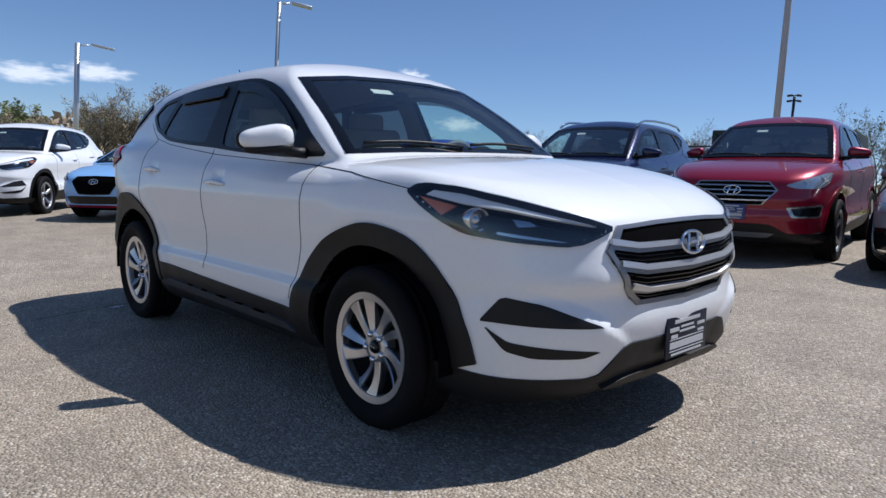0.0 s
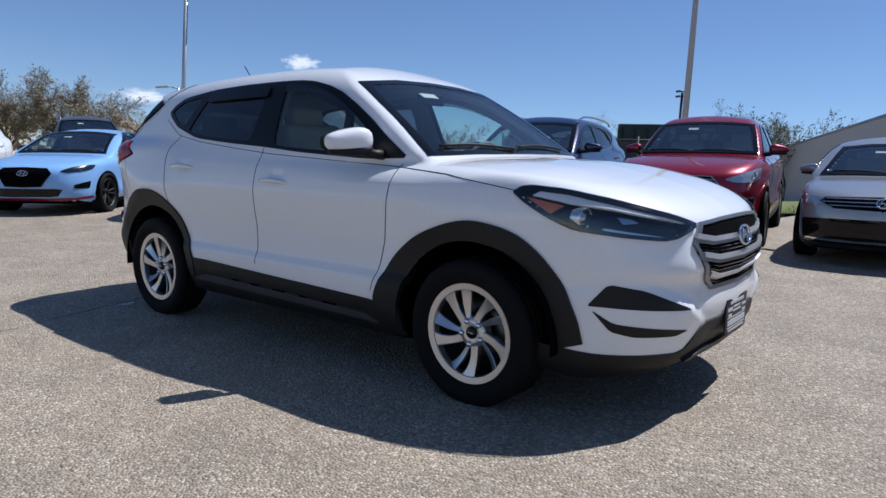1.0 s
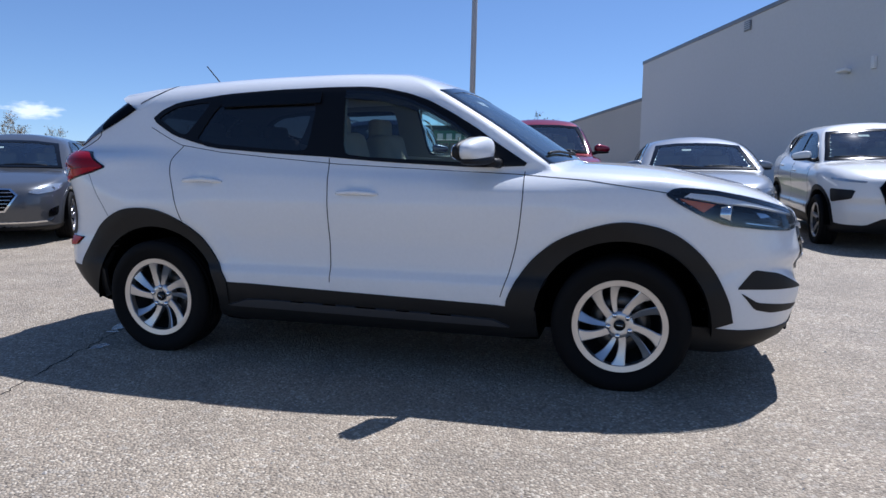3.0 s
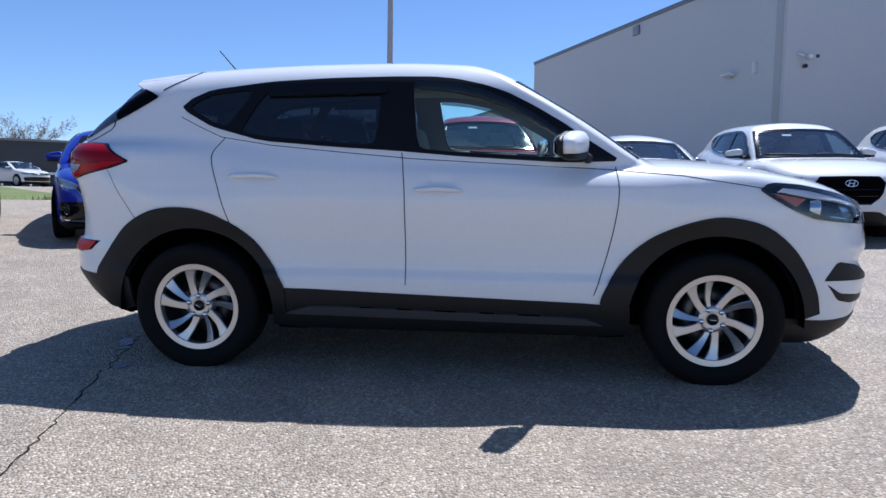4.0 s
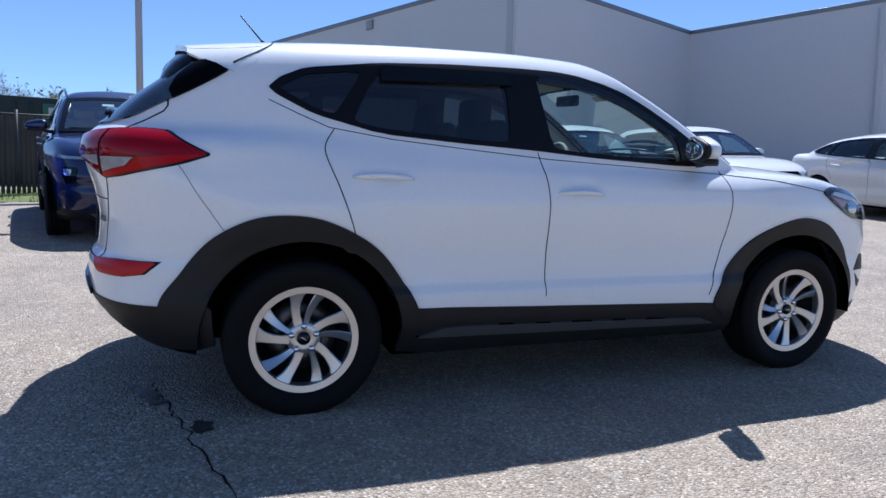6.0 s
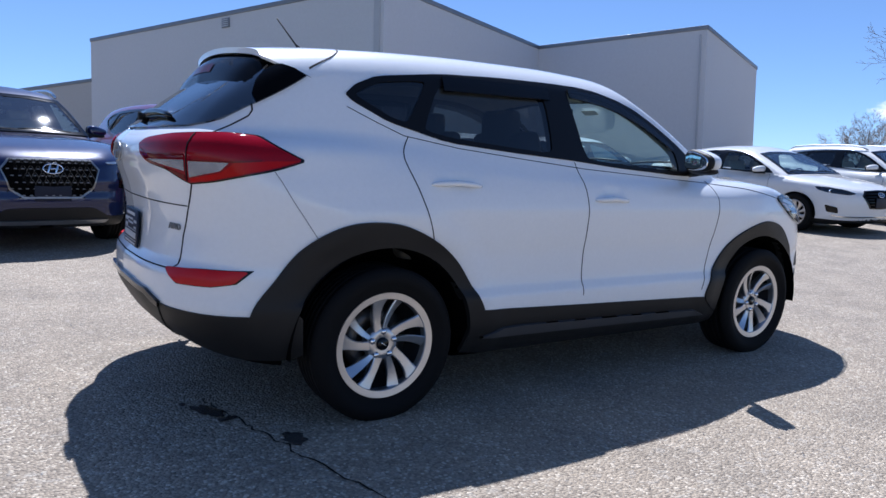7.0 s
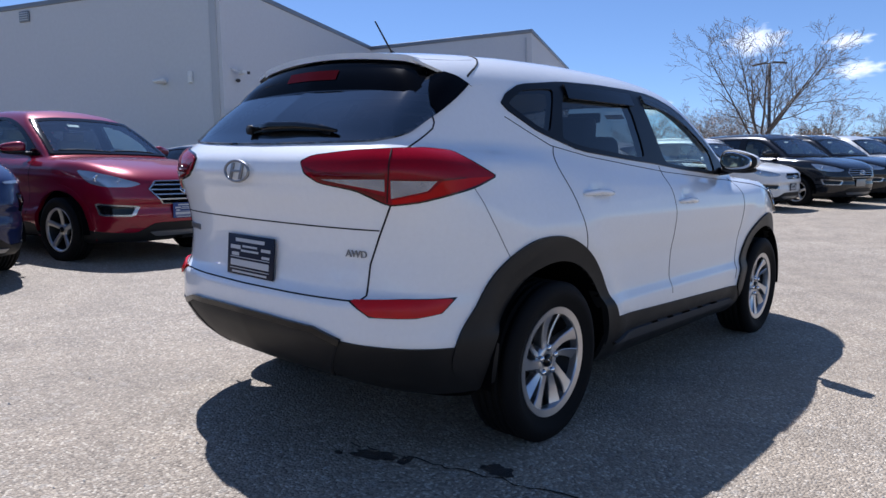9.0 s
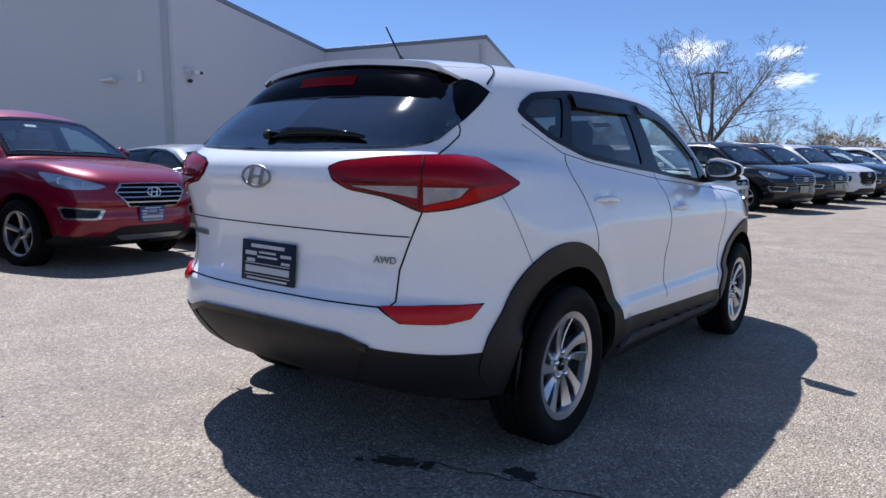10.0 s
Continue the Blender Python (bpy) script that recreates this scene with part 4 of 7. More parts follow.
                part("projector", mesh_of("projector", *lathe([(0, 0.014), (r * 0.3, 0.012), (r * 0.55, 0.003), (r * 0.72, -0.012)], 24)), LAMP_CHROME, pr)
            for nm, mt, poly2, lf in spec.get("lamp_bits", ()):
                part(nm, patch(shape, "wrap", poly2, (), 0.015, (0.0085 + lf) if fine else 0.0085 + lf * 0.1, 0.012 if fine else 0.004, flip), mt, h)

    # grille
    if spec.get("grille"):
        g = spec["grille"]
        gr = part("grille", patch(shape, "front", g, (), 0.03, 0.005, 0.006), LINER, top, "dark open grille")
        gg = np.array(g)
        cz = gg[:, 1].mean()
        k = spec.get("grille_frame", 0.93)
        part("grille_frame", patch(shape, "front", g, [np.stack([gg[:, 0] * k, cz + (gg[:, 1] - cz) * (k - 0.05)], 1)], 0.04, 0.012, 0.03), spec.get("grille_mat", SATIN), gr, "bright grille surround")
        for (zb, half, th, sag) in spec.get("bars", ()):
            line = [(t * half, zb + sag * (1 - abs(t)) + (0.018 * max(0, (abs(t) - 0.72) / 0.28) if spec.get("bar_kick") else 0)) for t in np.linspace(-1, 1, 15)]
            part("grille_bar", patch(shape, "front", strip(line, th), (), 0.03, 0.019 if fine else 0.011, 0.02), spec.get("bar_mat", BAR), gr, "satin grille bar")
            if fine:
                under = [(y, z - th * 0.85) for y, z in line]
                part("bar_shelf", patch(shape, "front", strip(under, th * 0.7), (), 0.03, 0.010, 0.02), SATIN, gr, "darker lower edge of the bar")
                for gap in (0.026, 0.042):
                    part("grille_louvre", patch(shape, "front", strip([(y * 0.97, z - th * 0.6 - gap) for y, z in line], 0.004), (), 0.03, 0.008, 0.004), GLOSS, gr, "thin black louvre")
    for nm, mt, kind, poly, both, lf in spec.get("trims", ()):
        for flip in ((False, True) if both else (False,)):
            part(nm, patch(shape, kind, rounded(poly, 0.1, 1), (), 0.04, lf, 0.02, flip), mt, top)
    if spec.get("badge"):
        badge(top, shape, "front", *spec["badge"])
    if spec.get("front_plate"):
        py, pz = spec["front_plate"]
        q = shape.place("front", [(py, pz)])[0]
        plate(top, Matrix.Translation((q[0] + 0.012, q[1], q[2])) @ pose(0, 0, 0, 0, 0, 90), mat=spec.get("plate_mat"), bars=spec.get("plate_bars", True))
    if spec.get("mesh"):
        rows, cols, mt = spec["mesh"]
        g = np.array(spec["grille"])
        z0, z1, half = g[:, 1].min(), g[:, 1].max(), np.abs(g[:, 0]).max()
        b = bmesh.new()
        wires = bmesh.new()
        for i in range(rows):
            zz = z0 + (z1 - z0) * (i + 0.5) / rows
            for j in range(-cols, cols + 1):
                yy = (j + 0.5 * (i % 2)) * half / cols
                ok = inside(g * (0.94, 1), np.array([yy]), np.array([zz]))[0]
                if not ok:
                    continue
                q = shape.place("front", [(yy, zz)])[0]
                block((0.012, half / cols * 0.42, 0.010), (q[0] + 0.008, q[1], q[2]), 0.003, 1, bm=b)
                for s in (-1, 1):
                    block((0.010, 0.006, (z1 - z0) / rows * 1.1), (q[0] + 0.005, q[1] + s * half / cols * 0.36, q[2]), 0.0, 1, Matrix.Rotation(radians(28 * s), 4, "X"), bm=wires)
        part("grille_mesh", b, mt, gr, "staggered bright mesh studs")
        part("grille_wire", wires, GLOSS, gr, "dark mesh")
    if not fine:
        for cx in (ax, -ax):
            t = np.radians(np.linspace(-14, 194, 30))
            o = [(cx + (arch + 0.062) * math.cos(a), hub + (arch + 0.062) * math.sin(a)) for a in t]
            i = [(cx + (arch - 0.004) * math.cos(a), hub + (arch - 0.004) * math.sin(a)) for a in t[::-1]]
            for flip in (False, True):
                part("arch_lip", patch(shape, "side", o + i, (), 0.06, 0.005, 0.04, flip), spec.get("arch_mat", body), top)
    # roof rails
    if spec.get("rails"):
        for s in (-1, 1):
            pts = [(xx, s * 0.60, float(shape.roof(xx)) - shape.camber * 0.36 + hh) for xx, hh in ((-1.55, 0.0), (-1.42, 0.045), (-1.0, 0.055), (-0.4, 0.055), (0.0, 0.050), (0.16, 0.03), (0.28, -0.01))]
            part("roof_rail", mesh_of("roof_rail", *tube(pts, 0.016, 8)), spec["rails"], top, "roof rail")
    # wipers
    for y0, y1 in ((-0.05, -0.62), (0.55, 0.02)):
        zb = side["screen"][0][1] + 0.018
        pts = shape.place("front", [(y0 + (y1 - y0) * t, zb + 0.012 + 0.02 * math.sin(t * 2.6)) for t in np.linspace(0, 1, 7)])
        q = pts + shape.normal(pts) * 0.014
        part("wiper", mesh_of("wiper", *tube(q, 0.008, 6)), PLASTIC, top, "black wiper blade")
    return top, shape


# ---- ground ----
asphalt = bpy.data.materials.new("asphalt")
asphalt.use_nodes = True
nt = asphalt.node_tree
bsdf = nt.nodes["Principled BSDF"]
tc = nt.nodes.new("ShaderNodeTexCoord")


def noise_node(scale, detail=4, rough=0.55):
    n = nt.nodes.new("ShaderNodeTexNoise")
    n.inputs["Scale"].default_value, n.inputs["Detail"].default_value, n.inputs["Roughness"].default_value = scale, detail, rough
    nt.links.new(tc.outputs["Object"], n.inputs["Vector"])
    return n


def ranged(src, a, b, lo, hi):
    r = nt.nodes.new("ShaderNodeMapRange")
    for k, v in zip(("From Min", "From Max", "To Min", "To Max"), (a, b, lo, hi)):
        r.inputs[k].default_value = v
    nt.links.new(src, r.inputs["Value"])
    return r.outputs[0]


def mixed(fac, a, b, blend="MIX"):
    m = nt.nodes.new("ShaderNodeMix")
    m.data_type, m.blend_type = "RGBA", blend
    for k, v in ((0, fac), (6, a), (7, b)):
        if isinstance(v, tuple):
            m.inputs[k].default_value = (*v, 1)
        elif isinstance(v, (int, float)):
            m.inputs[k].default_value = v
        else:
            nt.links.new(v, m.inputs[k])
    return m.outputs[2]


stones = nt.nodes.new("ShaderNodeTexVoronoi")
stones.inputs["Scale"].default_value = 86
nt.links.new(tc.outputs["Object"], stones.inputs["Vector"])
pebble = nt.nodes.new("ShaderNodeTexVoronoi")
pebble.inputs["Scale"].default_value = 34
nt.links.new(tc.outputs["Object"], pebble.inputs["Vector"])
sep = nt.nodes.new("ShaderNodeSeparateColor")
nt.links.new(stones.outputs["Color"], sep.inputs[0])
sep2 = nt.nodes.new("ShaderNodeSeparateColor")
nt.links.new(pebble.outputs["Color"], sep2.inputs[0])
big, mid, wide = noise_node(0.35, 5), noise_node(2.5, 5), noise_node(0.09, 3)
base = mixed(ranged(sep.outputs[0], 0.0, 1.0, 0.0, 1.0), (0.25, 0.205, 0.155), (0.47, 0.397, 0.304))
light = ranged(sep.outputs[1], 0.84, 0.90, 0.0, 0.85)
base = mixed(light, base, (0.70, 0.62, 0.50))
dark = ranged(sep.outputs[2], 0.10, 0.16, 0.6, 0.0)
base = mixed(dark, base, (0.11, 0.092, 0.070))
spot = ranged(sep2.outputs[0], 0.93, 0.95, 0.0, 0.6)
base = mixed(spot, base, (0.47, 0.425, 0.36))
base = mixed(ranged(big.outputs["Fac"], 0.35, 0.70, 0.0, 0.45), base, (0.25, 0.205, 0.152))
base = mixed(1.0, base, mixed(ranged(mid.outputs["Fac"], 0.3, 0.7, 0.0, 1.0), (0.80, 0.80, 0.80), (1.12, 1.11, 1.09)), "MULTIPLY")
base = mixed(1.0, base, mixed(ranged(wide.outputs["Fac"], 0.3, 0.7, 0.0, 1.0), (0.86, 0.86, 0.87), (1.1, 1.09, 1.07)), "MULTIPLY")
# dark between stones: binder colour, with the shadow of the gaps painted in
base = mixed(ranged(stones.outputs["Distance"], 0.45, 0.80, 0.0, 0.42), base, (0.125, 0.104, 0.080))
nt.links.new(base, bsdf.inputs["Base Color"])
bsdf.inputs["Roughness"].default_value = 0.72
bsdf.inputs["Specular IOR Level"].default_value = 0.45
bp = nt.nodes.new("ShaderNodeBump")
bp.inputs["Strength"].default_value, bp.inputs["Distance"].default_value = 0.95, 0.0095
nt.links.new(stones.outputs["Distance"], bp.inputs["Height"])
bp.invert = True
nt.links.new(bp.outputs[0], bsdf.inputs["Normal"])

gx = sorted(set(np.round([*np.linspace(-30, 60, 91), *np.linspace(-900, -30, 9), *np.linspace(60, 900, 9)], 3)))
gy = sorted(set(np.round([*np.linspace(-20, 60, 81), *np.linspace(-900, -20, 9), *np.linspace(60, 900, 9)], 3)))
verts = [(x, y, ground_z(x, y)) for y in gy for x in gx]
nx = len(gx)
faces = [(j * nx + i, j * nx + i + 1, (j + 1) * nx + i + 1, (j + 1) * nx + i) for j in range(len(gy) - 1) for i in range(nx - 1)]
ground = tagged(part("ground", mesh_of("ground", verts, faces), asphalt), "worn grey asphalt car park with pale gravel", "ground", kind="structure")


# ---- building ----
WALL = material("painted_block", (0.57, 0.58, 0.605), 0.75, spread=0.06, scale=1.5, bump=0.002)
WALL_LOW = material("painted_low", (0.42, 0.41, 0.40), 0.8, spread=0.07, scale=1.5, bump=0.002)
STRIP = material("pale_trim", (0.44, 0.45, 0.47), 0.6, spread=0.05, scale=6)
CAP = material("metal_cap", (0.22, 0.23, 0.25), 0.45, 0.6, spread=0.06, scale=8)
GALV = material("galvanised", (0.52, 0.53, 0.54), 0.42, 0.7, spread=0.1, scale=12)
GREY_PAINT = material("grey_pole", (0.42, 0.41, 0.41), 0.5, spread=0.08, scale=10)
WHITE_BOX = material("white_box", (0.7, 0.71, 0.72), 0.45)
DARK_BOX = material("dark_box", (0.03, 0.03, 0.035), 0.5)


def wall(name, a, b, top, label, mat=WALL, thick=0.3, bottom=0.0):
    """A wall from a to b, with a metal cap along its top; its face lies on the line."""
    d = Vector((b[0] - a[0], b[1] - a[1], 0))
    m = Matrix.Translation((a[0], a[1], 0)) @ pose(0, 0, 0, 0, 0, math.degrees(math.atan2(d.y, d.x)))
    low = min(ground_z(*a), ground_z(*b)) - 0.3
    w = tagged(part(name, block((d.length, thick, top - low), (d.length / 2, thick / 2, (top + low) / 2), 0.0), mat, m=m), label, "wall", kind="structure")
    part("wall_cap", block((d.length + 0.04, thick + 0.08, 0.16), (d.length / 2, thick / 2, top + 0.05), 0.015), CAP, w, "grey metal wall cap")
    return w


TOP = 7.70
C1, CP, C2, C3, C4 = (1.19, 32.03), (7.92, 16.62), (17.92, 20.71), (20.64, 13.96), (29.41, 17.54)
wall("wall_west", C1, CP, TOP, "plain grey painted wall in shade")
wall("wall_south", CP, C2, TOP, "plain grey painted wall in shade")
wall("wall_inner", C2, C3, TOP, "plain grey painted wall in shade")
wall("wall_east", C3, C4, TOP, "plain grey painted wall in shade")
wall("wall_back", C4, (17.0, 47.0), TOP, "plain grey painted wall")
far = (C1[0] - 0.4 * 48, C1[1] + 0.917 * 48)
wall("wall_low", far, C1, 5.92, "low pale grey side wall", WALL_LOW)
roof = bmesh.new()
vs = [roof.verts.new((x, y, TOP - 0.05)) for x, y in ((C1[0] + 0.2, C1[1]), (CP[0] + 0.1, CP[1] + 0.2), (C2[0], C2[1] + 0.2), (C3[0] + 0.2, C3[1] + 0.2), (C4[0] - 0.2, C4[1] + 0.1), (17.0, 46.8))]
roof.faces.new(vs)
bmesh.ops.solidify(roof, geom=roof.faces[:], thickness=0.2)
tagged(part("roof", roof, CAP), "flat grey roof", "roof", kind="structure")


def on_wall(a, b, x, y):
    """A frame on a wall's face near (x, y): x along it, y into it."""
    d = Vector((b[0] - a[0], b[1] - a[1])).normalized()
    t = (Vector((x, y)) - Vector(a)).dot(d)
    q = Vector(a) + d * t
    return Matrix.Translation((q.x, q.y, 0)) @ pose(0, 0, 0, 0, 0, math.degrees(math.atan2(d.y, d.x)))


m = on_wall(C1, CP, 7.7, 17.1)
tagged(part("corner_strip", block((0.24, 0.05, TOP - 0.2), (0.28, -0.02, (TOP + 0.6) / 2), 0.01), STRIP, m=m), "pale vertical trim strip on the wall corner", "trim", kind="structure")
m = on_wall(C2, C3, 20.4, 14.5)
tagged(part("corner_strip", block((0.07, 0.06, TOP - 1.0), (0.35, -0.03, (TOP + 0.6) / 2), 0.01), STRIP, m=m), "pale downpipe on the wall corner", "trim", kind="structure")
# louvre, lamp, cameras
m = on_wall(C1, CP, 4.72, 23.5)
v = thing("wall_vent", "small square grey louvre high on the wall", "vent", m @ pose(0, 0, 7.40))
part("vent_frame", block((0.42, 0.06, 0.36), (0, -0.03, 0), 0.02), CAP, v)
for i in range(4):
    part("vent_slat", block((0.34, 0.03, 0.03), (0, -0.065, -0.11 + i * 0.075), 0.006), GALV, v)
m = on_wall(C1, CP, 7.04, 18.58)
v = thing("wall_lamp", "small grey flood lamp on the wall", "lamp", m @ pose(0, 0, 4.83))
part("lamp_head", block((0.42, 0.20, 0.09), (0, -0.20, 0), 0.025, turn=Matrix.Rotation(radians(-12), 4, "X")), WHITE_BOX, v)
part("lamp_arm", block((0.12, 0.14, 0.10), (0, -0.06, -0.02), 0.015), GALV, v)
m = on_wall(CP, C2, 8.35, 16.80)
v = thing("security_camera", "white security camera with a round dark lens", "camera", m @ pose(0.05, 0, 5.06))
part("camera_body", block((0.14, 0.36, 0.12), (0.12, -0.25, -0.03), 0.03, turn=Matrix.Rotation(radians(-35), 4, "Z")), WHITE_BOX, v)
part("camera_mount", mesh_of("camera_mount", *tube([(-0.1, 0.0, 0.08), (-0.06, -0.08, 0.06), (0.04, -0.16, 0.0)], 0.03, 8)), WHITE_BOX, v)
part("camera_lens", block((0.09, 0.03, 0.09), (0.235, -0.41, -0.03), 0.012, turn=Matrix.Rotation(radians(-35), 4, "Z")), DARK_BOX, v)
v = thing("wall_sensor", "small dark dome sensor under a camera", "camera", m @ pose(0.16, 0, 4.80))
part("dome", ellipsoid((0, -0.10, 0), (0.075, 0.075, 0.06), 2, 10), DARK_BOX, v)
m = on_wall(C1, CP, 7.45, 17.6)
v = thing("junction_box", "slim pale electrical box on the wall", "box", m @ pose(-0.05, 0, 4.9))
part("box_body", block((0.13, 0.10, 0.36), (0, -0.05, 0), 0.015), WHITE_BOX, v)


# ---- lamp posts ----
def lamp_post(x, y, top, radius, label, heads, mat, turn=0.0):
    g = ground_z(x, y)
    p = thing("street_lamp", label, "lamp", pose(x, y, g, 0, 0, turn), "lamp posts")
    h = top - g
    part("pole", mesh_of("pole", *tube([(0, 0, 0.5), (0, 0, h * 0.5), (0, 0, h)], [radius, radius * 0.95, radius * 0.85], 12)), mat, p)
    v, f = lathe([(radius * 2.6, 0.0), (radius * 2.6, 0.45), (radius * 2.3, 0.55), (0.0, 0.55)], 16, "Z")
    part("footing", mesh_of("footing", v, f), STRIP, p, "pale concrete footing")
    for (dx, dy, dz, L) in heads:
        a = part("arm", mesh_of("arm", *tube([(0, 0, h + dz), (dx * 0.35, dy * 0.35, h + dz + 0.05)], 0.035, 8)), mat, p)
        part("lamp_head", block((L, 0.28, 0.10), (dx * 0.75, dy * 0.75, h + dz + 0.02), 0.03, turn=Matrix.Rotation(math.atan2(dy, dx), 4, "Z") @ Matrix.Rotation(radians(8), 4, "Y")), mat, a)
    return p


lamp_post(-2.85, 13.0, 9.6, 0.075, "tall grey steel lamp post behind the parked cars", [(0.9, 0, -0.1, 0.7), (-0.9, 0, -0.1, 0.7)], GREY_PAINT, 20)
lamp_post(-20.1, 10.4, 7.4, 0.085, "pale grey lamp post with one flat head", [(0.55, 0.95, -0.05, 0.75)], GALV)
lamp_post(-36.2, 7.9, 7.2, 0.14, "pale square lamp post with one flat head", [(0.8, 1.4, -0.1, 1.1)], GALV)
lamp_post(-37.5, 20.4, 5.9, 0.10, "pale lamp post with a flat twin head", [(0.9, 0.9, -0.05, 0.8), (-0.9, -0.9, -0.05, 0.8)], GALV)
lamp_post(-12.2, 37.8, 7.3, 0.085, "dark floodlight post with stacked lamp heads", [(0.3, 0.1, 0.0, 0.26), (-0.3, -0.1, 0.0, 0.26), (0.3, 0.1, -0.3, 0.26), (-0.3, -0.1, -0.3, 0.26)], DARK_BOX)
lamp_post(43.1, 11.3, 8.8, 0.11, "dark lamp post with a wide twin head", [(0.25, -0.75, 0.05, 0.8), (-0.25, 0.75, 0.05, 0.8)], DARK_BOX)
lamp_post(70, -9.5, 6.2, 0.12, "dark lamp post with twin heads", [(0.3, -1.0, 0.05, 1.0), (-0.3, 1.0, 0.05, 1.0)], DARK_BOX)


# ---- trees ----
BARK = material("grey_bark", (0.13, 0.105, 0.085), 0.9, spread=0.25, scale=8, bump=0.01)
TWIG = material("twig", (0.15, 0.12, 0.095), 0.9)
BUD = material("spring_buds", (0.33, 0.275, 0.175), 0.8, spread=0.4, scale=3)
BUD_GREEN = material("green_buds", (0.15, 0.17, 0.06), 0.8, spread=0.4, scale=3)
BUD_PINK = material("pink_buds", (0.44, 0.32, 0.25), 0.8, spread=0.3, scale=3)


def tree(x, y, height, label, seed, fork=0.22, spread=0.75, depth=4, leaf=0, leaf_mat=None, lean=0.0, trunk=0.018, sub=3, leaf_size=0.12, wide=1.0, stems=6, turn=None):
    """A bare or budding tree: a forked trunk with limbs, and a crown of twigs with or without leaves."""
    rng = random.Random(seed)
    limbs, twigs = ([], []), ([], [])
    tips = []

    def grow(p, d, length, r, level, pull):
        n = (9, 8, 6, 4, 3, 3)[level]
        pts, rad = [p], [r]
        q, dd = p.copy(), d.copy()
        for i in range(n):
            dd = (dd + Vector((rng.uniform(-1, 1), rng.uniform(-1, 1), rng.uniform(-0.7, 0.9))) * (0.10 + 0.05 * level) + pull * 0.10).normalized()
            q = q + dd * length / n
            pts.append(q.copy())
            rad.append(max(r * (1 - 0.8 * (i + 1) / n), height * 0.0009))
        into = limbs if level < 1 else twigs
        v, f = tube(pts, rad, 6 if level < 1 else (4 if level < 2 else 3), caps=False)
        k = len(into[0])
        into[0].extend(v)
        into[1].extend([tuple(a + k for a in t) for t in f])
        if level >= depth - 2:
            tips.extend(pts[1:])
        if level >= depth - 1:
            return
        a = rng.uniform(0, 6.28)
        for i in range(2, n + 1):
            for _ in range(2 if rng.random() < sub * 0.1 else 1):
                a += 2.4 + rng.uniform(-0.5, 0.5)
                step = (pts[i] - pts[i - 1]).normalized()
                side = Matrix.Rotation(a, 3, step) @ step.orthogonal().normalized()
                nd = (step * rng.uniform(0.6, 1.0) + side * rng.uniform(0.5, 1.0) * spread).normalized()
                grow(pts[i], nd, length * rng.uniform(0.34, 0.58) * (1.15 - 0.5 * i / n), max(rad[i] * 0.72, height * 0.0009), level + 1, pull)

    trunk_h, base_r = height * fork, height * trunk
    v, f = tube([Vector((0, 0, -0.3)), Vector((0, 0, 0.3)), Vector((0, 0, trunk_h * 0.6)), Vector((0, 0, trunk_h * 1.03))], [base_r * 1.35, base_r * 1.05, base_r * 0.95, base_r * 0.9], 9, caps=False)
    limbs[0].extend(v)
    limbs[1].extend(f)
    for i in range(stems):
        a = 2 * math.pi * (i + rng.uniform(-0.3, 0.3)) / stems
        rise = rng.uniform(0.75, 1.6) if i else 3.0
        d = Vector((math.cos(a) * spread + lean, math.sin(a) * spread, rise)).normalized()
        grow(Vector((0, 0, trunk_h * rng.uniform(0.8, 1.0))), d, height * (1 - fork) * rng.uniform(0.75, 1.0), base_r * rng.uniform(0.45, 0.65), 0, Vector((d.x, d.y, 0.25)) * 0.5)
    top = max(v.z for v in twigs[0]) if twigs[0] else height
    k = height / top
    scale = lambda vs: [(v.x * k * wide, v.y * k * wide, v.z * k) for v in vs]
    t = thing("tree", label, "tree", pose(x, y, ground_z(x, y), 0, 0, rng.uniform(0, 360) if turn is None else turn), "trees")
    part("trunk", mesh_of("trunk", scale(limbs[0]), limbs[1]), BARK, t)
    crown = part("crown", mesh_of("crown", scale(twigs[0]), twigs[1]), TWIG, t, "thin bare twigs")
    if leaf:
        v, f = [], []
        for i in range(leaf):
            c = tips[rng.randrange(len(tips))] * k
            c = c + Vector((rng.gauss(0, 1), rng.gauss(0, 1), rng.gauss(0, 1))) * height * 0.02
            a, b = Vector((rng.uniform(-1, 1), rng.uniform(-1, 1), rng.uniform(-1, 1))).normalized(), Vector((rng.uniform(-1, 1), rng.uniform(-1, 1), rng.uniform(-1, 1))).normalized()
            s = leaf_size * rng.uniform(0.6, 1.4)
            j = len(v)
            v += [c - a * s, c - b * s * 0.5, c + a * s, c + b * s * 0.5]
            f.append((j, j + 1, j + 2, j + 3))
        tagged(part("foliage", mesh_of("foliage", v, f, smooth=False), leaf_mat, crown, "small spring buds"), kind="stuff")
    return t


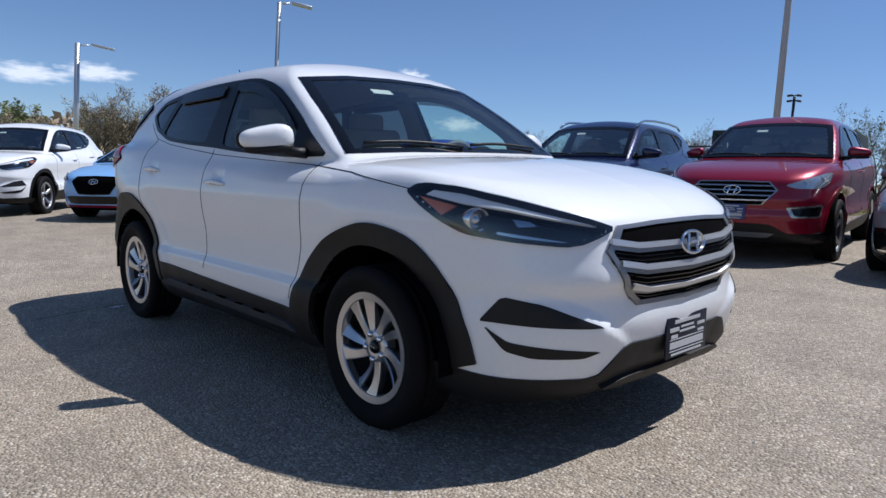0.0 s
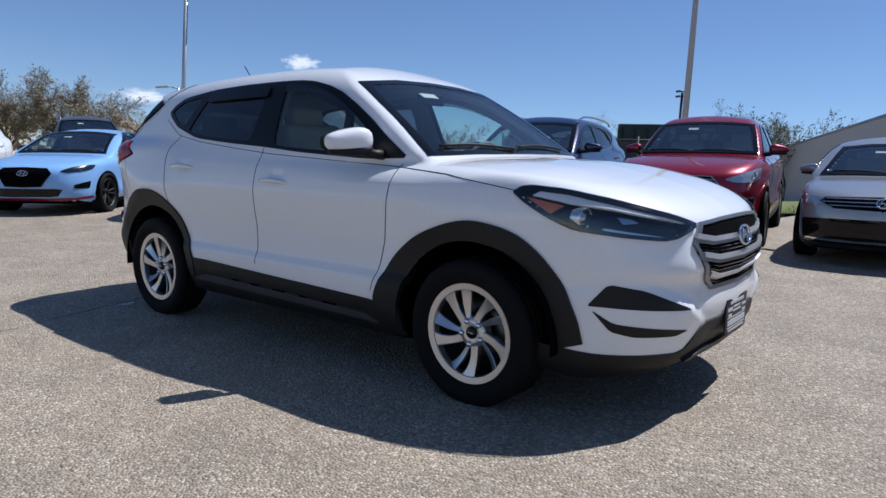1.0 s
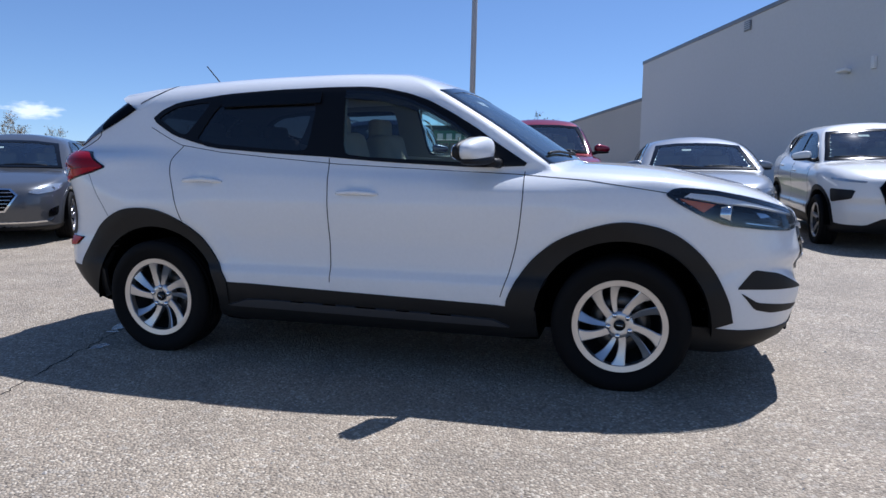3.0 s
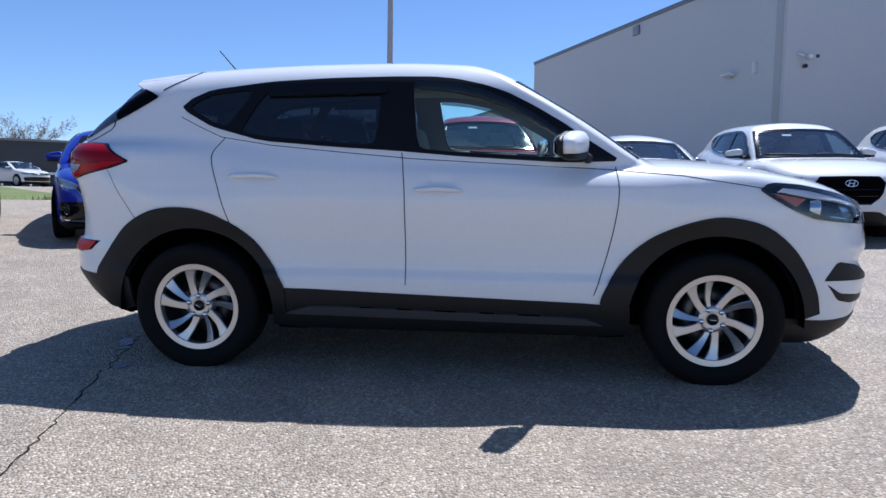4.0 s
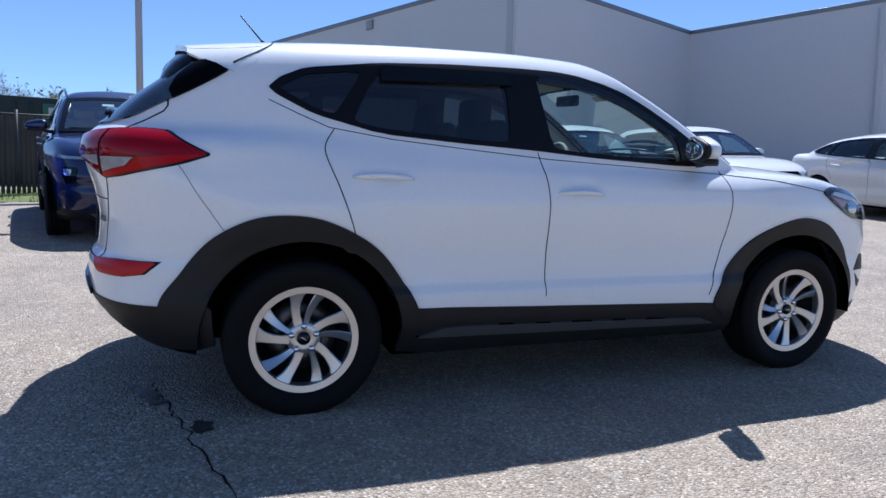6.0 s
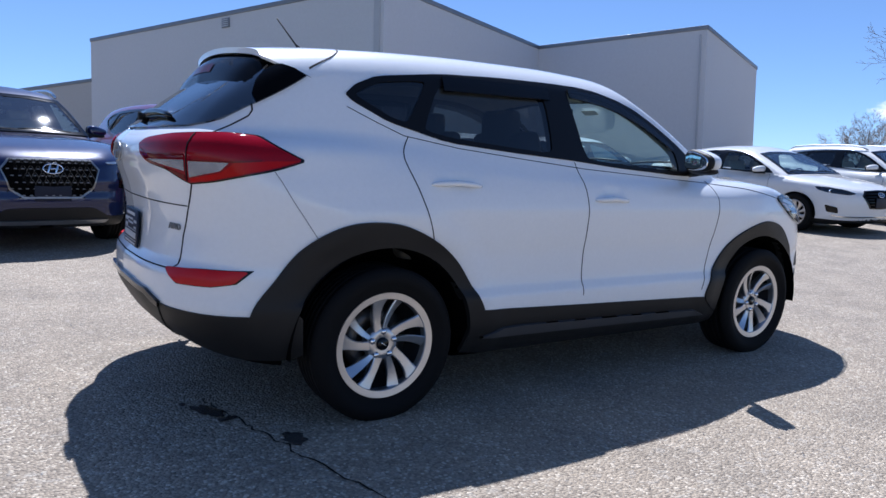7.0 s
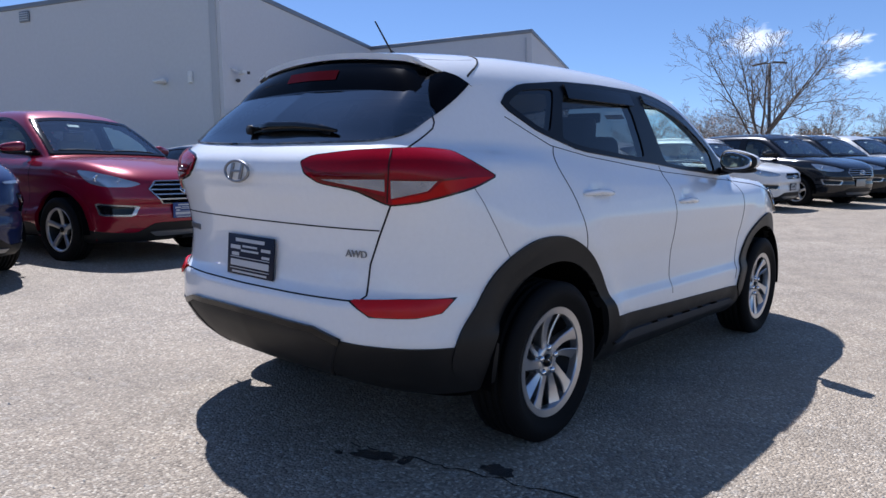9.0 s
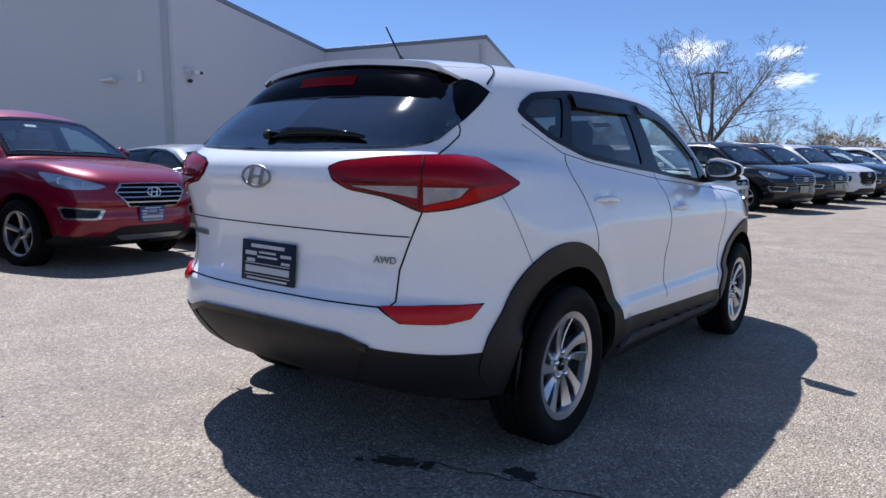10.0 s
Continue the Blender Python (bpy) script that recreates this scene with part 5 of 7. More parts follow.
tree(21.5, 5.25, 6.1, "bare grey tree with a wide open crown beside parked cars", 3, fork=0.30, spread=0.95, depth=4, trunk=0.014, sub=1, wide=1.12, stems=7, lean=0.18, turn=-70)
for i, (x, y, h) in enumerate(((-66, 14, 5.2), (-68, 11, 4.8), (-64, 17.5, 6.6), (-63, 20, 7.7), (-62, 23.5, 7.8), (-60, 26, 7.2))):
    tree(x, y, h, "budding brown tree at the edge of the car park", 20 + i, fork=0.16, spread=0.7, depth=4, leaf=3800, leaf_mat=BUD, sub=5, leaf_size=0.10)
for i, (x, y, h) in enumerate(((-90, 8, 7), (-92, 15, 8), (-80, 44, 8.5), (-74, 55, 8), (-70, 63, 9), (-60, 75, 9))):
    tree(x, y, h, "distant tree with spring buds", 40 + i, fork=0.16, spread=0.75, depth=4, leaf=6000 if i < 2 else 1800, leaf_mat=BUD_GREEN if i < 2 else BUD, sub=3, leaf_size=0.2 if i < 2 else 0.12)
tree(-42.3, 28.4, 4.8, "small bare round-crowned tree", 60, fork=0.2, spread=1.1, depth=4, sub=3, stems=8, trunk=0.03)
tree(-26.2, 56.8, 7.7, "bare tree behind the fence", 61, fork=0.22, spread=0.8, depth=4)
tree(-24.4, 57.5, 7.0, "bare tree behind the fence", 62, fork=0.2, spread=0.8, depth=4)
tree(-28.8, 55.7, 6.3, "bare tree behind the fence", 65, fork=0.2, spread=0.8, depth=4, leaf=300, leaf_mat=BUD_PINK)
tree(-15.5, 66, 9.5, "bare tree with pale buds beyond the low wall", 63, fork=0.2, spread=0.8, depth=4, leaf=1500, leaf_mat=BUD_GREEN)
tree(-11, 60, 8.0, "bare tree with pale buds beyond the low wall", 64, fork=0.2, spread=0.8, depth=4, leaf=1500, leaf_mat=BUD_GREEN)
for i, (x, y, h) in enumerate(((60, 27, 6.5), (52, 19, 6.0), (63, 20, 7.0), (58, 12, 6.5), (70, 24, 7))):
    tree(x, y, h, "small tree with pale pink buds", 70 + i, fork=0.2, spread=0.85, depth=4, leaf=1500, leaf_mat=BUD_PINK, leaf_size=0.06)
tree(75, 9.0, 7.4, "bare tree on a far verge", 80, fork=0.2, spread=0.9, depth=4, leaf=1200, leaf_mat=BUD, leaf_size=0.05)


# ---- far woods, verge and yard beyond the fence ----
WOODS = material("far_woods", (0.34, 0.27, 0.18), 0.95, spread=0.4, scale=0.6)
rng = random.Random(5)
v, f = [], []
for a0, a1, dist, hgt, count, least, most in ((-14, 17, 190, 12.8, 32000, 0.15, 0.45), (17, 36, 240, 9.0, 3500, 0.4, 1.3), (100, 150, 200, 8, 3600, 0.6, 1.6), (150, 190, 170, 9, 3600, 0.6, 1.6)):
    for i in range(count):
        a = radians(rng.uniform(a0, a1))
        d = dist * rng.uniform(0.92, 1.08)
        crest = 0.86 + 0.07 * math.sin(a * 61) + 0.05 * math.sin(a * 143 + 1) + 0.03 * math.sin(a * 397)
        c = Vector((d * math.cos(a), d * math.sin(a), ground_z(30, 30) + hgt * crest * (1 - rng.random() ** 1.4)))
        s = rng.uniform(least, most)
        e1 = Vector((rng.uniform(-1, 1), rng.uniform(-1, 1), rng.uniform(-1, 1))).normalized() * s
        e2 = Vector((rng.uniform(-1, 1), rng.uniform(-1, 1), rng.uniform(-1, 1))).normalized() * s
        j = len(v)
        v += [c - e1, c - e2 * 0.6, c + e1, c + e2 * 0.6]
        f.append((j, j + 1, j + 2, j + 3))
tagged(part("far_woods", mesh_of("far_woods", v, f, smooth=False), WOODS), "brown spring woods along the horizon", "woods", kind="stuff")

GRASS = material("verge_grass", (0.12, 0.15, 0.035), 0.9, spread=0.4, scale=4)
edge = [(-60, 8.5), (-20, 10.4), (-11, 10.9), (-6, 12.2), (0, 13.2), (6, 14.4)]
v, f = [], []
for i, (x, y) in enumerate(edge):
    for q, (dy, dz) in enumerate(((0, 0.0), (0.12, 0.07), (2.2, 0.09), (14 if x < -12 else 3.2, 0.08))):
        v.append((x - 0.2 * dy, y + dy, ground_z(x, y + dy) + dz))
for i in range(len(edge) - 1):
    for q in range(3):
        f.append((i * 4 + q, (i + 1) * 4 + q, (i + 1) * 4 + q + 1, i * 4 + q + 1))
tagged(part("verge", mesh_of("verge", v, f), GRASS), "rough green grass verge beside the asphalt", "grass", kind="structure")
v, f = [], []
for i in range(6000):
    t = rng.random() * 4.999
    k = int(t) if rng.random() < 0.15 else 2 + int(rng.random() * 2.999)
    u = rng.random()
    x, y = edge[k][0] + (edge[k + 1][0] - edge[k][0]) * u, edge[k][1] + (edge[k + 1][1] - edge[k][1]) * u + rng.random() ** 1.5 * 2.6
    z = ground_z(x, y) + 0.05
    a, h = rng.uniform(0, 6.28), rng.uniform(0.06, 0.22)
    j = len(v)
    v += [(x, y, z), (x + 0.02 * math.cos(a), y + 0.02 * math.sin(a), z), (x + rng.uniform(-0.06, 0.06), y + rng.uniform(-0.06, 0.06), z + h)]
    f.append((j, j + 1, j + 2))
tagged(part("grass_blades", mesh_of("grass_blades", v, f, smooth=False), GRASS), "tufts of rough spring grass", "grass", kind="stuff")

# slatted fence
SLAT = material("dark_slat", (0.075, 0.062, 0.052), 0.85, spread=0.7, scale=9)
fence = thing("fence", "dark slatted wire fence with steel posts on the verge", "fence", Matrix())
fa, fb = Vector((-8.3, 13.56, 0)), Vector((-2.6, 14.65, 0))
n = 58
slat = block((0.075, 0.012, 1.75), (0, 0, 0.90), 0.003, 1)
slat_me = bpy.data.meshes.new("slat")
slat.to_mesh(slat_me)
slat.free()
turn = math.degrees(math.atan2(fb.y - fa.y, fb.x - fa.x))
for i in range(n):
    p = fa.lerp(fb, i / n)
    part("slat", slat_me, SLAT, fence, m=pose(p.x, p.y, ground_z(p.x, p.y) + 0.08, rng.uniform(-1, 1), rng.uniform(-1.5, 1.5), turn))
for i in range(7):
    p = fa.lerp(fb, i / 6)
    part("post", mesh_of("post", *tube([(0, 0, 0), (0, 0, 2.0)], 0.03, 10)), DARK_BOX, fence, m=pose(p.x, p.y - 0.04, ground_z(p.x, p.y)))
part("top_rail", mesh_of("top_rail", *tube([(p.x, p.y - 0.03, ground_z(p.x, p.y) + 1.9) for p in (fa, fa.lerp(fb, 0.5), fb)], 0.022, 8)), DARK_BOX, fence)

# dark container with a green board, dark shed, rail and cars in the yard behind
GREEN_DARK = material("dark_green_steel", (0.018, 0.03, 0.025), 0.6, spread=0.2, scale=4)
GREEN_SIGN = material("green_board", (0.03, 0.12, 0.07), 0.5, spread=0.1, scale=6)
c = thing("container", "dark green steel container with a green board", "container", pose(-5.8, 21.3, ground_z(-5.8, 21.3), 0, 0, 8))
part("container_body", block((4.2, 2.4, 2.6), (0, 0, 1.3), 0.05), GREEN_DARK, c)
for i in range(10):
    part("rib", block((0.10, 0.06, 2.3), (-1.95 + i * 0.433, -1.22, 1.3), 0.01, 1), GREEN_DARK, c)
board = part("board", block((1.9, 0.04, 0.5), (0.6, -1.28, 2.15), 0.01), GREEN_SIGN, c, "green board with pale bars")
for i in range(5):
    part("letter_bar", block((0.2, 0.02, 0.24), (-0.1 + i * 0.33, -1.305, 2.17), 0.0), PLATE_BAR, board)
SHED = material("dark_shed", (0.06, 0.065, 0.07), 0.7, spread=0.1, scale=2)
s = thing("shed", "long dark grey shed with a flat roof behind the verge", "building", pose(-37, 44, ground_z(-37, 44), 0, 0, 30))
part("shed_wall", block((34, 10, 3.4), (0, 5, 1.7), 0.05), SHED, s)
part("shed_roof", block((34.4, 10.4, 0.18), (0, 5, 3.45), 0.03), CAP, s)
part("shed_lamp", block((0.6, 0.3, 0.2), (5, -0.15, 2.6), 0.04), WHITE_BOX, s)
part("shed_window", block((1.1, 0.06, 1.2), (9, -0.03, 1.2), 0.02), STRIP, s)
r = thing("yard_rail", "white wooden rail fence in the yard", "fence", pose(-30, 38, ground_z(-30, 38), 0, 0, 30))
for i in range(5):
    part("post", block((0.12, 0.12, 1.5), (-4 + i * 1.6, 0, 0.75), 0.01), WHITE_BOX, r)
part("rail", block((7.0, 0.06, 0.14), (-0.8, -0.08, 0.85), 0.01), WHITE_BOX, r)

# ---- clouds, far off ----
CLOUD = bpy.data.materials.new("cloud")
CLOUD.use_nodes = True
nt = CLOUD.node_tree
nt.nodes.remove(nt.nodes["Principled BSDF"])
tcn, nz = nt.nodes.new("ShaderNodeTexCoord"), nt.nodes.new("ShaderNodeTexNoise")
nz.inputs["Scale"].default_value, nz.inputs["Detail"].default_value = 2.6, 8
nt.links.new(tcn.outputs["Object"], nz.inputs["Vector"])
ln = nt.nodes.new("ShaderNodeVectorMath")
ln.operation = "LENGTH"
nt.links.new(tcn.outputs["Object"], ln.inputs[0])
ma = nt.nodes.new("ShaderNodeMath")
ma.operation, ma.use_clamp = "MULTIPLY_ADD", False
nt.links.new(ln.outputs["Value"], ma.inputs[0])
ma.inputs[1].default_value = -0.75
nt.links.new(nz.outputs["Fac"], ma.inputs[2])
mr = nt.nodes.new("ShaderNodeMapRange")
mr.inputs["From Min"].default_value, mr.inputs["From Max"].default_value, mr.inputs["To Max"].default_value = -0.16, 0.30, 0.92
nt.links.new(ma.outputs[0], mr.inputs["Value"])
# emission stands in for the sunlight on the clouds
em, tr, mx = nt.nodes.new("ShaderNodeEmission"), nt.nodes.new("ShaderNodeBsdfTransparent"), nt.nodes.new("ShaderNodeMixShader")
em.inputs[0].default_value, em.inputs[1].default_value = (0.9, 0.94, 1.0, 1), 0.66
nt.links.new(mr.outputs[0], mx.inputs[0])
nt.links.new(tr.outputs[0], mx.inputs[1])
nt.links.new(em.outputs[0], mx.inputs[2])
nt.links.new(mx.outputs[0], nt.nodes["Material Output"].inputs[0])
CLOUDS = [(168.3, 6.3, 5.2, 0.9), (164.0, 6.9, 4.6, 0.85), (140.6, 8.9, 2.6, 0.75), (152.0, 5.2, 3.8, 0.7), (136.4, 5.4, 3.4, 0.75), (17.3, 11.0, 3.9, 1.3), (11.3, 10.3, 2.8, 0.7), (10.7, 8.3, 3.2, 0.8), (24.5, 6.8, 2.4, 0.8)]
for az, el, w, h in CLOUDS:
    d = 1500
    v, f = [], []
    for i in range(13):
        for j in range(7):
            a, b = -1 + i / 6, -1 + j / 3
            v.append((a, 0.12 * (a * a + b * b), b))
    for i in range(12):
        for j in range(6):
            f.append((i * 7 + j, i * 7 + 7 + j, i * 7 + 8 + j, i * 7 + 1 + j))
    c = Vector((math.cos(radians(az)) * math.cos(radians(el)), math.sin(radians(az)) * math.cos(radians(el)), math.sin(radians(el)))) * d
    mt = Matrix.Translation(c) @ pose(0, 0, 0, 0, 0, az - 90) @ Matrix.Diagonal((d * math.tan(radians(w / 2)) * 1.25, d * 0.02, d * math.tan(radians(h)) * 1.0, 1))
    tagged(part("cloud", mesh_of("cloud", v, f), CLOUD, m=mt), "small white fair-weather cloud low in the sky", "cloud", kind="structure")


# ---- the white car in the middle ----
KIT_MAIN = swirl_wheel(0.338, 0.232)
MAIN = DoorShape(**SUV)
# sill lip in a greyer plastic, painting the sky light it catches
SILL_LIT = material("sky_lit_sill", (0.05, 0.05, 0.053), 0.5, spec=0.3, spread=0.1, scale=60)
main_spec = dict(
    shape=MAIN, side=SUV_SIDE, fine=True, grid=(320, 84, 230), paint=WHITE, wheel=KIT_MAIN,
    lamp=[(-69.0, 0.974), (-66.5, 0.998), (-63.5, 1.003), (-54.8, 0.990), (-43.2, 0.950), (-30.0, 0.890), (-23.0, 0.850), (-32.4, 0.790), (-42.9, 0.806), (-53.2, 0.829), (-59.1, 0.872), (-65.3, 0.93)],
    projectors=[(-51.5, 0.884, 0.046)],
    # the brow's white stands in for its running strip and the lens's reflection
    lamp_bits=[("brow_strip_reflection", BROW_WHITE, [(-63.5, 0.965), (-61.5, 0.982), (-51.0, 0.965), (-41.5, 0.934), (-30.5, 0.886), (-27.5, 0.861), (-35.2, 0.886), (-44.6, 0.918), (-54.3, 0.938)], -0.008),
               ("amber_reflector", AMBER, [(-65.0, 0.958), (-55.5, 0.928), (-58.8, 0.892)], -0.006),
               ("lamp_strip", LAMP_CHROME, [(-47, 0.845), (-33.3, 0.812), (-33.0, 0.801), (-47.5, 0.828)], -0.030),
               ("reflector_cell", LAMP_CHROME, [(-44.0, 0.893), (-40.5, 0.884), (-39.2, 0.868), (-42.8, 0.862)], -0.022)],
    grille=[(-0.478, 0.772), (-0.41, 0.858), (-0.2, 0.867), (0, 0.869), (0.2, 0.867), (0.41, 0.858), (0.478, 0.772), (0.40, 0.64), (0.32, 0.565), (0, 0.557), (-0.32, 0.565), (-0.40, 0.64)],
    grille_frame=0.945, bars=[(0.788, 0.455, 0.021, -0.008), (0.710, 0.425, 0.021, -0.010), (0.632, 0.372, 0.020, -0.010)], bar_kick=True,
    badge=((0, 0.775), 0.172, 0.086, 0.030), front_plate=(0.03, 0.405),
    trims=[("fog_recess", PLASTIC, "wrap", [(-50.1, 0.523), (-45.7, 0.617), (-38.0, 0.592), (-26.4, 0.506), (-30, 0.507), (-47, 0.522)], True, 0.003),
           ("lower_recess", PLASTIC, "wrap", [(-49.2, 0.508), (-44.5, 0.455), (-38, 0.440), (-26.8, 0.418), (-30.5, 0.396), (-40, 0.399), (-45.0, 0.42)], True, 0.003),
           ("front_valance", PLASTIC, "wrap", [(-66, 0.40), (-63, 0.345), (-56.8, 0.333), (-47.4, 0.318), (-27.2, 0.316), (-20.1, 0.426), (-5.7, 0.424), (5.7, 0.424), (20.1, 0.426), (27.2, 0.316), (47.4, 0.318), (56.8, 0.333), (63, 0.345), (66, 0.40),
                                              (66, 0.20), (40, 0.20), (0, 0.21), (-40, 0.20), (-66, 0.20)], False, 0.006),
           ("skid_lip", PLASTIC, "wrap", [(-26, 0.272), (-19, 0.300), (0, 0.306), (19, 0.300), (26, 0.272), (19, 0.258), (0, 0.262), (-19, 0.258)], False, 0.022),
           ("rear_valance", PLASTIC, "back", [(-60, 0.49), (-51.4, 0.486), (-32.6, 0.496), (-28.2, 0.501), (-22.2, 0.538), (-10, 0.546), (0, 0.548), (10, 0.546), (22.2, 0.538), (28.2, 0.501), (32.6, 0.496), (51.4, 0.486), (60, 0.49),
                                             (60, 0.30), (30, 0.29), (0, 0.31), (-30, 0.29), (-60, 0.30)], False, 0.006),
           ("sill_cladding", PLASTIC, "side", [(-0.90, 0.452), (-0.536, 0.440), (-0.217, 0.430), (0.784, 0.402), (0.92, 0.395), (0.93, 0.22), (-0.93, 0.22)], True, 0.006),
           ("sill_step", SILL_LIT, "side", [(-0.70, 0.362), (0.70, 0.332), (0.80, 0.292), (-0.86, 0.314)], True, 0.020),
           ("reflector", REFLECTOR, "back", [(-30.2, 0.650), (-40, 0.661), (-49.4, 0.662), (-46.8, 0.617), (-42.5, 0.604), (-34.6, 0.602)], True, 0.011)])
half = [(-56, 1.441), (-50.5, 1.373), (-46.2, 1.318), (-44.0, 1.290), (-40.5, 1.241), (-37.5, 1.222), (-33.5, 1.208), (-20, 1.199), (-6.5, 1.195)]
upper = [(-50, 1.478), (-44, 1.50), (-30, 1.515)]
main_spec["rear_back"] = half + [(-a, z) for a, z in half[::-1]] + [(-a, z) for a, z in upper] + upper[::-1]
suv, _ = car("white_suv", "white compact SUV with black wheel-arch cladding and alloy wheels", main_spec, sit(0, 0, 0), group="")

# wheel-arch cladding
for cx, outer in ((1.335, [(0.84, 0.34), (0.772, 0.41), (0.838, 0.56), (0.925, 0.67), (1.06, 0.765), (1.28, 0.838), (1.45, 0.832), (1.60, 0.775), (1.74, 0.645), (1.83, 0.48), (1.86, 0.36)]),
                  (-1.335, [(-1.775, 0.30), (-1.90, 0.40), (-1.905, 0.505), (-1.823, 0.624), (-1.717, 0.752), (-1.576, 0.834), (-1.441, 0.860), (-1.28, 0.846), (-1.119, 0.779), (-0.999, 0.689), (-0.904, 0.559), (-0.841, 0.445), (-0.84, 0.33)])):
    arc = [(cx + 0.426 * math.cos(a), 0.327 + 0.426 * math.sin(a)) for a in np.radians(np.linspace(0, 182, 40))]
    ring = np.concatenate([flow(outer), np.array(arc)])
    for flip in (False, True):
        part("arch_cladding", patch(MAIN, "side", ring, (), 0.03, 0.012, 0.05, flip), PLASTIC, suv, "black wheel-arch cladding")

# lights at the back
TAIL = [(-19.8, 1.130), (-22.2, 1.150), (-30.6, 1.170), (-38.8, 1.180), (-43.5, 1.184), (-48.8, 1.177), (-53.8, 1.135), (-58.8, 1.095), (-53.4, 1.059), (-43.0, 1.009), (-38.1, 0.996), (-36.9, 1.002), (-32.0, 1.043), (-24.4, 1.065), (-21.1, 1.094)]
for flip in (False, True):
    part("light_gasket", patch(MAIN, "back", rounded(np.array(TAIL) * (1.0, 1.0) + np.array([(0.5, 0.006), (0.3, 0.007), (0, 0.007), (0, 0.007), (0, 0.007), (-0.4, 0.007), (-0.5, 0.005), (-0.9, 0), (-0.4, -0.006), (0, -0.007), (0.2, -0.007), (0.4, -0.006), (0.5, -0.006), (0.5, -0.006), (0.6, -0.003)]), 0.12, 1), (), 0.025, 0.004, 0.012, flip), GLOSS, suv, "black seal round the light")
    t = part("tail_light", patch(MAIN, "back", rounded(TAIL, 0.12, 1), (), 0.025, 0.010, 0.02, flip), RED_LENS, suv, "red tail light lens")
    part("clear_lens", patch(MAIN, "back", [(-37.9, 1.079), (-45.6, 1.077), (-44.0, 1.044), (-38.0, 1.018)], (), 0.025, 0.0125, 0.004, flip), CLEAR_LENS, t, "clear reversing lens")
    part("clear_strip", patch(MAIN, "back", [(-24.8, 1.077), (-36.9, 1.081), (-36.9, 1.040), (-31.5, 1.058)], (), 0.025, 0.0125, 0.004, flip), CLEAR_LENS, t, "clear reversing lens")
    # a brighter red paints the light on the outer lower lens
    part("lens_band", patch(MAIN, "back", [(-46.4, 1.077), (-52, 1.088), (-57.8, 1.093), (-53.2, 1.062), (-43, 1.013), (-38.2, 1.000), (-38.1, 1.014), (-44.3, 1.040)], (), 0.02, 0.0122, 0.004, flip), RED_LIT, t, "red lower lens, coloured brighter where lit")
    part("lens_band", patch(MAIN, "back", [(-20.6, 1.118), (-24.6, 1.068), (-31.5, 1.045), (-36.9, 1.006), (-36.9, 1.024), (-31.2, 1.052), (-24.6, 1.079), (-36.9, 1.084), (-36.9, 1.100), (-24, 1.098)], (), 0.02, 0.0122, 0.004, flip), RED_DEEP, t, "deep red lower lens")
    part("lens_gap", patch(MAIN, "back", strip(np.array([(-37.7, 1.176), (-37.5, 1.09), (-37.3, 1.003)]) * (1 / 57.3, 1), 0.003) * (57.3, 1), (), 0.02, 0.0135, 0.004, flip), GAP_CREASE, t)
    part("reflector_rim", patch(MAIN, "back", [(-29.6, 0.650), (-40, 0.6655), (-50.2, 0.666), (-47.2, 0.614), (-42.5, 0.5995), (-34.2, 0.5975)], (), 0.03, 0.002, 0.01, flip), GLOSS, suv, "black rim of the reflector")
    w = np.array([(-28.2, 0.503), (-26.5, 0.44), (-24.5, 0.37), (-23, 0.32)]) * (1 / 57.3, 1)
    part("valance_seam", patch(MAIN, "back", strip(w, 0.008) * (57.3, 1), (), 0.03, 0.0085, 0.006, flip), GAP_CREASE, suv)
    for line in ([(-45.1, 1.314), (-45.6, 1.285), (-45.2, 1.262), (-42.5, 1.22), (-39.8, 1.181)], [(-37.8, 0.993), (-35.6, 0.881), (-33.8, 0.778), (-33.3, 0.669), (-32.0, 0.650)]):
        w = np.array(line) * (1 / 57.3, 1)
        part("gap_or_crease_shade", patch(MAIN, "back", strip(w, 0.006) * (57.3, 1), (), 0.03, 0.0012, 0.006, flip), GAP_CREASE, suv)
    part("lens_split", patch(MAIN, "back", strip(np.array([(-38.0, 1.0795), (-45.6, 1.0795), (-51.0, 1.089)]) * (1 / 57.3, 1), 0.004) * (57.3, 1), (), 0.02, 0.0138, 0.003, flip), RED_DEEP, t, "dark edge between the lenses")
    part("bumper_seam", patch(MAIN, "side", strip(flow([(-1.822, 1.052), (-1.796, 1.013), (-1.771, 0.969), (-1.742, 0.922), (-1.707, 0.871), (-1.677, 0.826), (-1.645, 0.778)], 3), 0.003), (), 0.03, 0.0010, 0.004, flip), SEAM, suv)
    # hood shut line, carried back as a dark strip that paints the crease's shade
    for line, wd in (([(-1.462, 1.331), (-1.34, 1.275), (-1.215, 1.223), (-0.935, 1.181), (-0.55, 1.146), (-0.179, 1.115), (0.486, 1.081), (0.8, 1.066), (1.158, 1.040), (1.35, 1.012), (1.54, 0.982)], 0.0035),):
        part("shutline_crease_shade", patch(MAIN, "side", strip(line, wd), (), 0.04, 0.0010, 0.004, flip), GAP_CREASE, suv)
# the tailgate's lower gap; the upper strip paints the shade of a crease
for line in ([(-31.5, 0.648), (-15, 0.647), (0, 0.647), (15, 0.647), (31.5, 0.648)], [(-35.6, 0.901), (-18, 0.903), (0, 0.903), (18, 0.903), (35.6, 0.901)]):
    part("gap_or_crease_shade", patch(MAIN, "back", strip(np.array(line) * (1 / 57.3, 1), 0.005) * (57.3, 1), (), 0.03, 0.0012, 0.006), GAP_CREASE, suv)
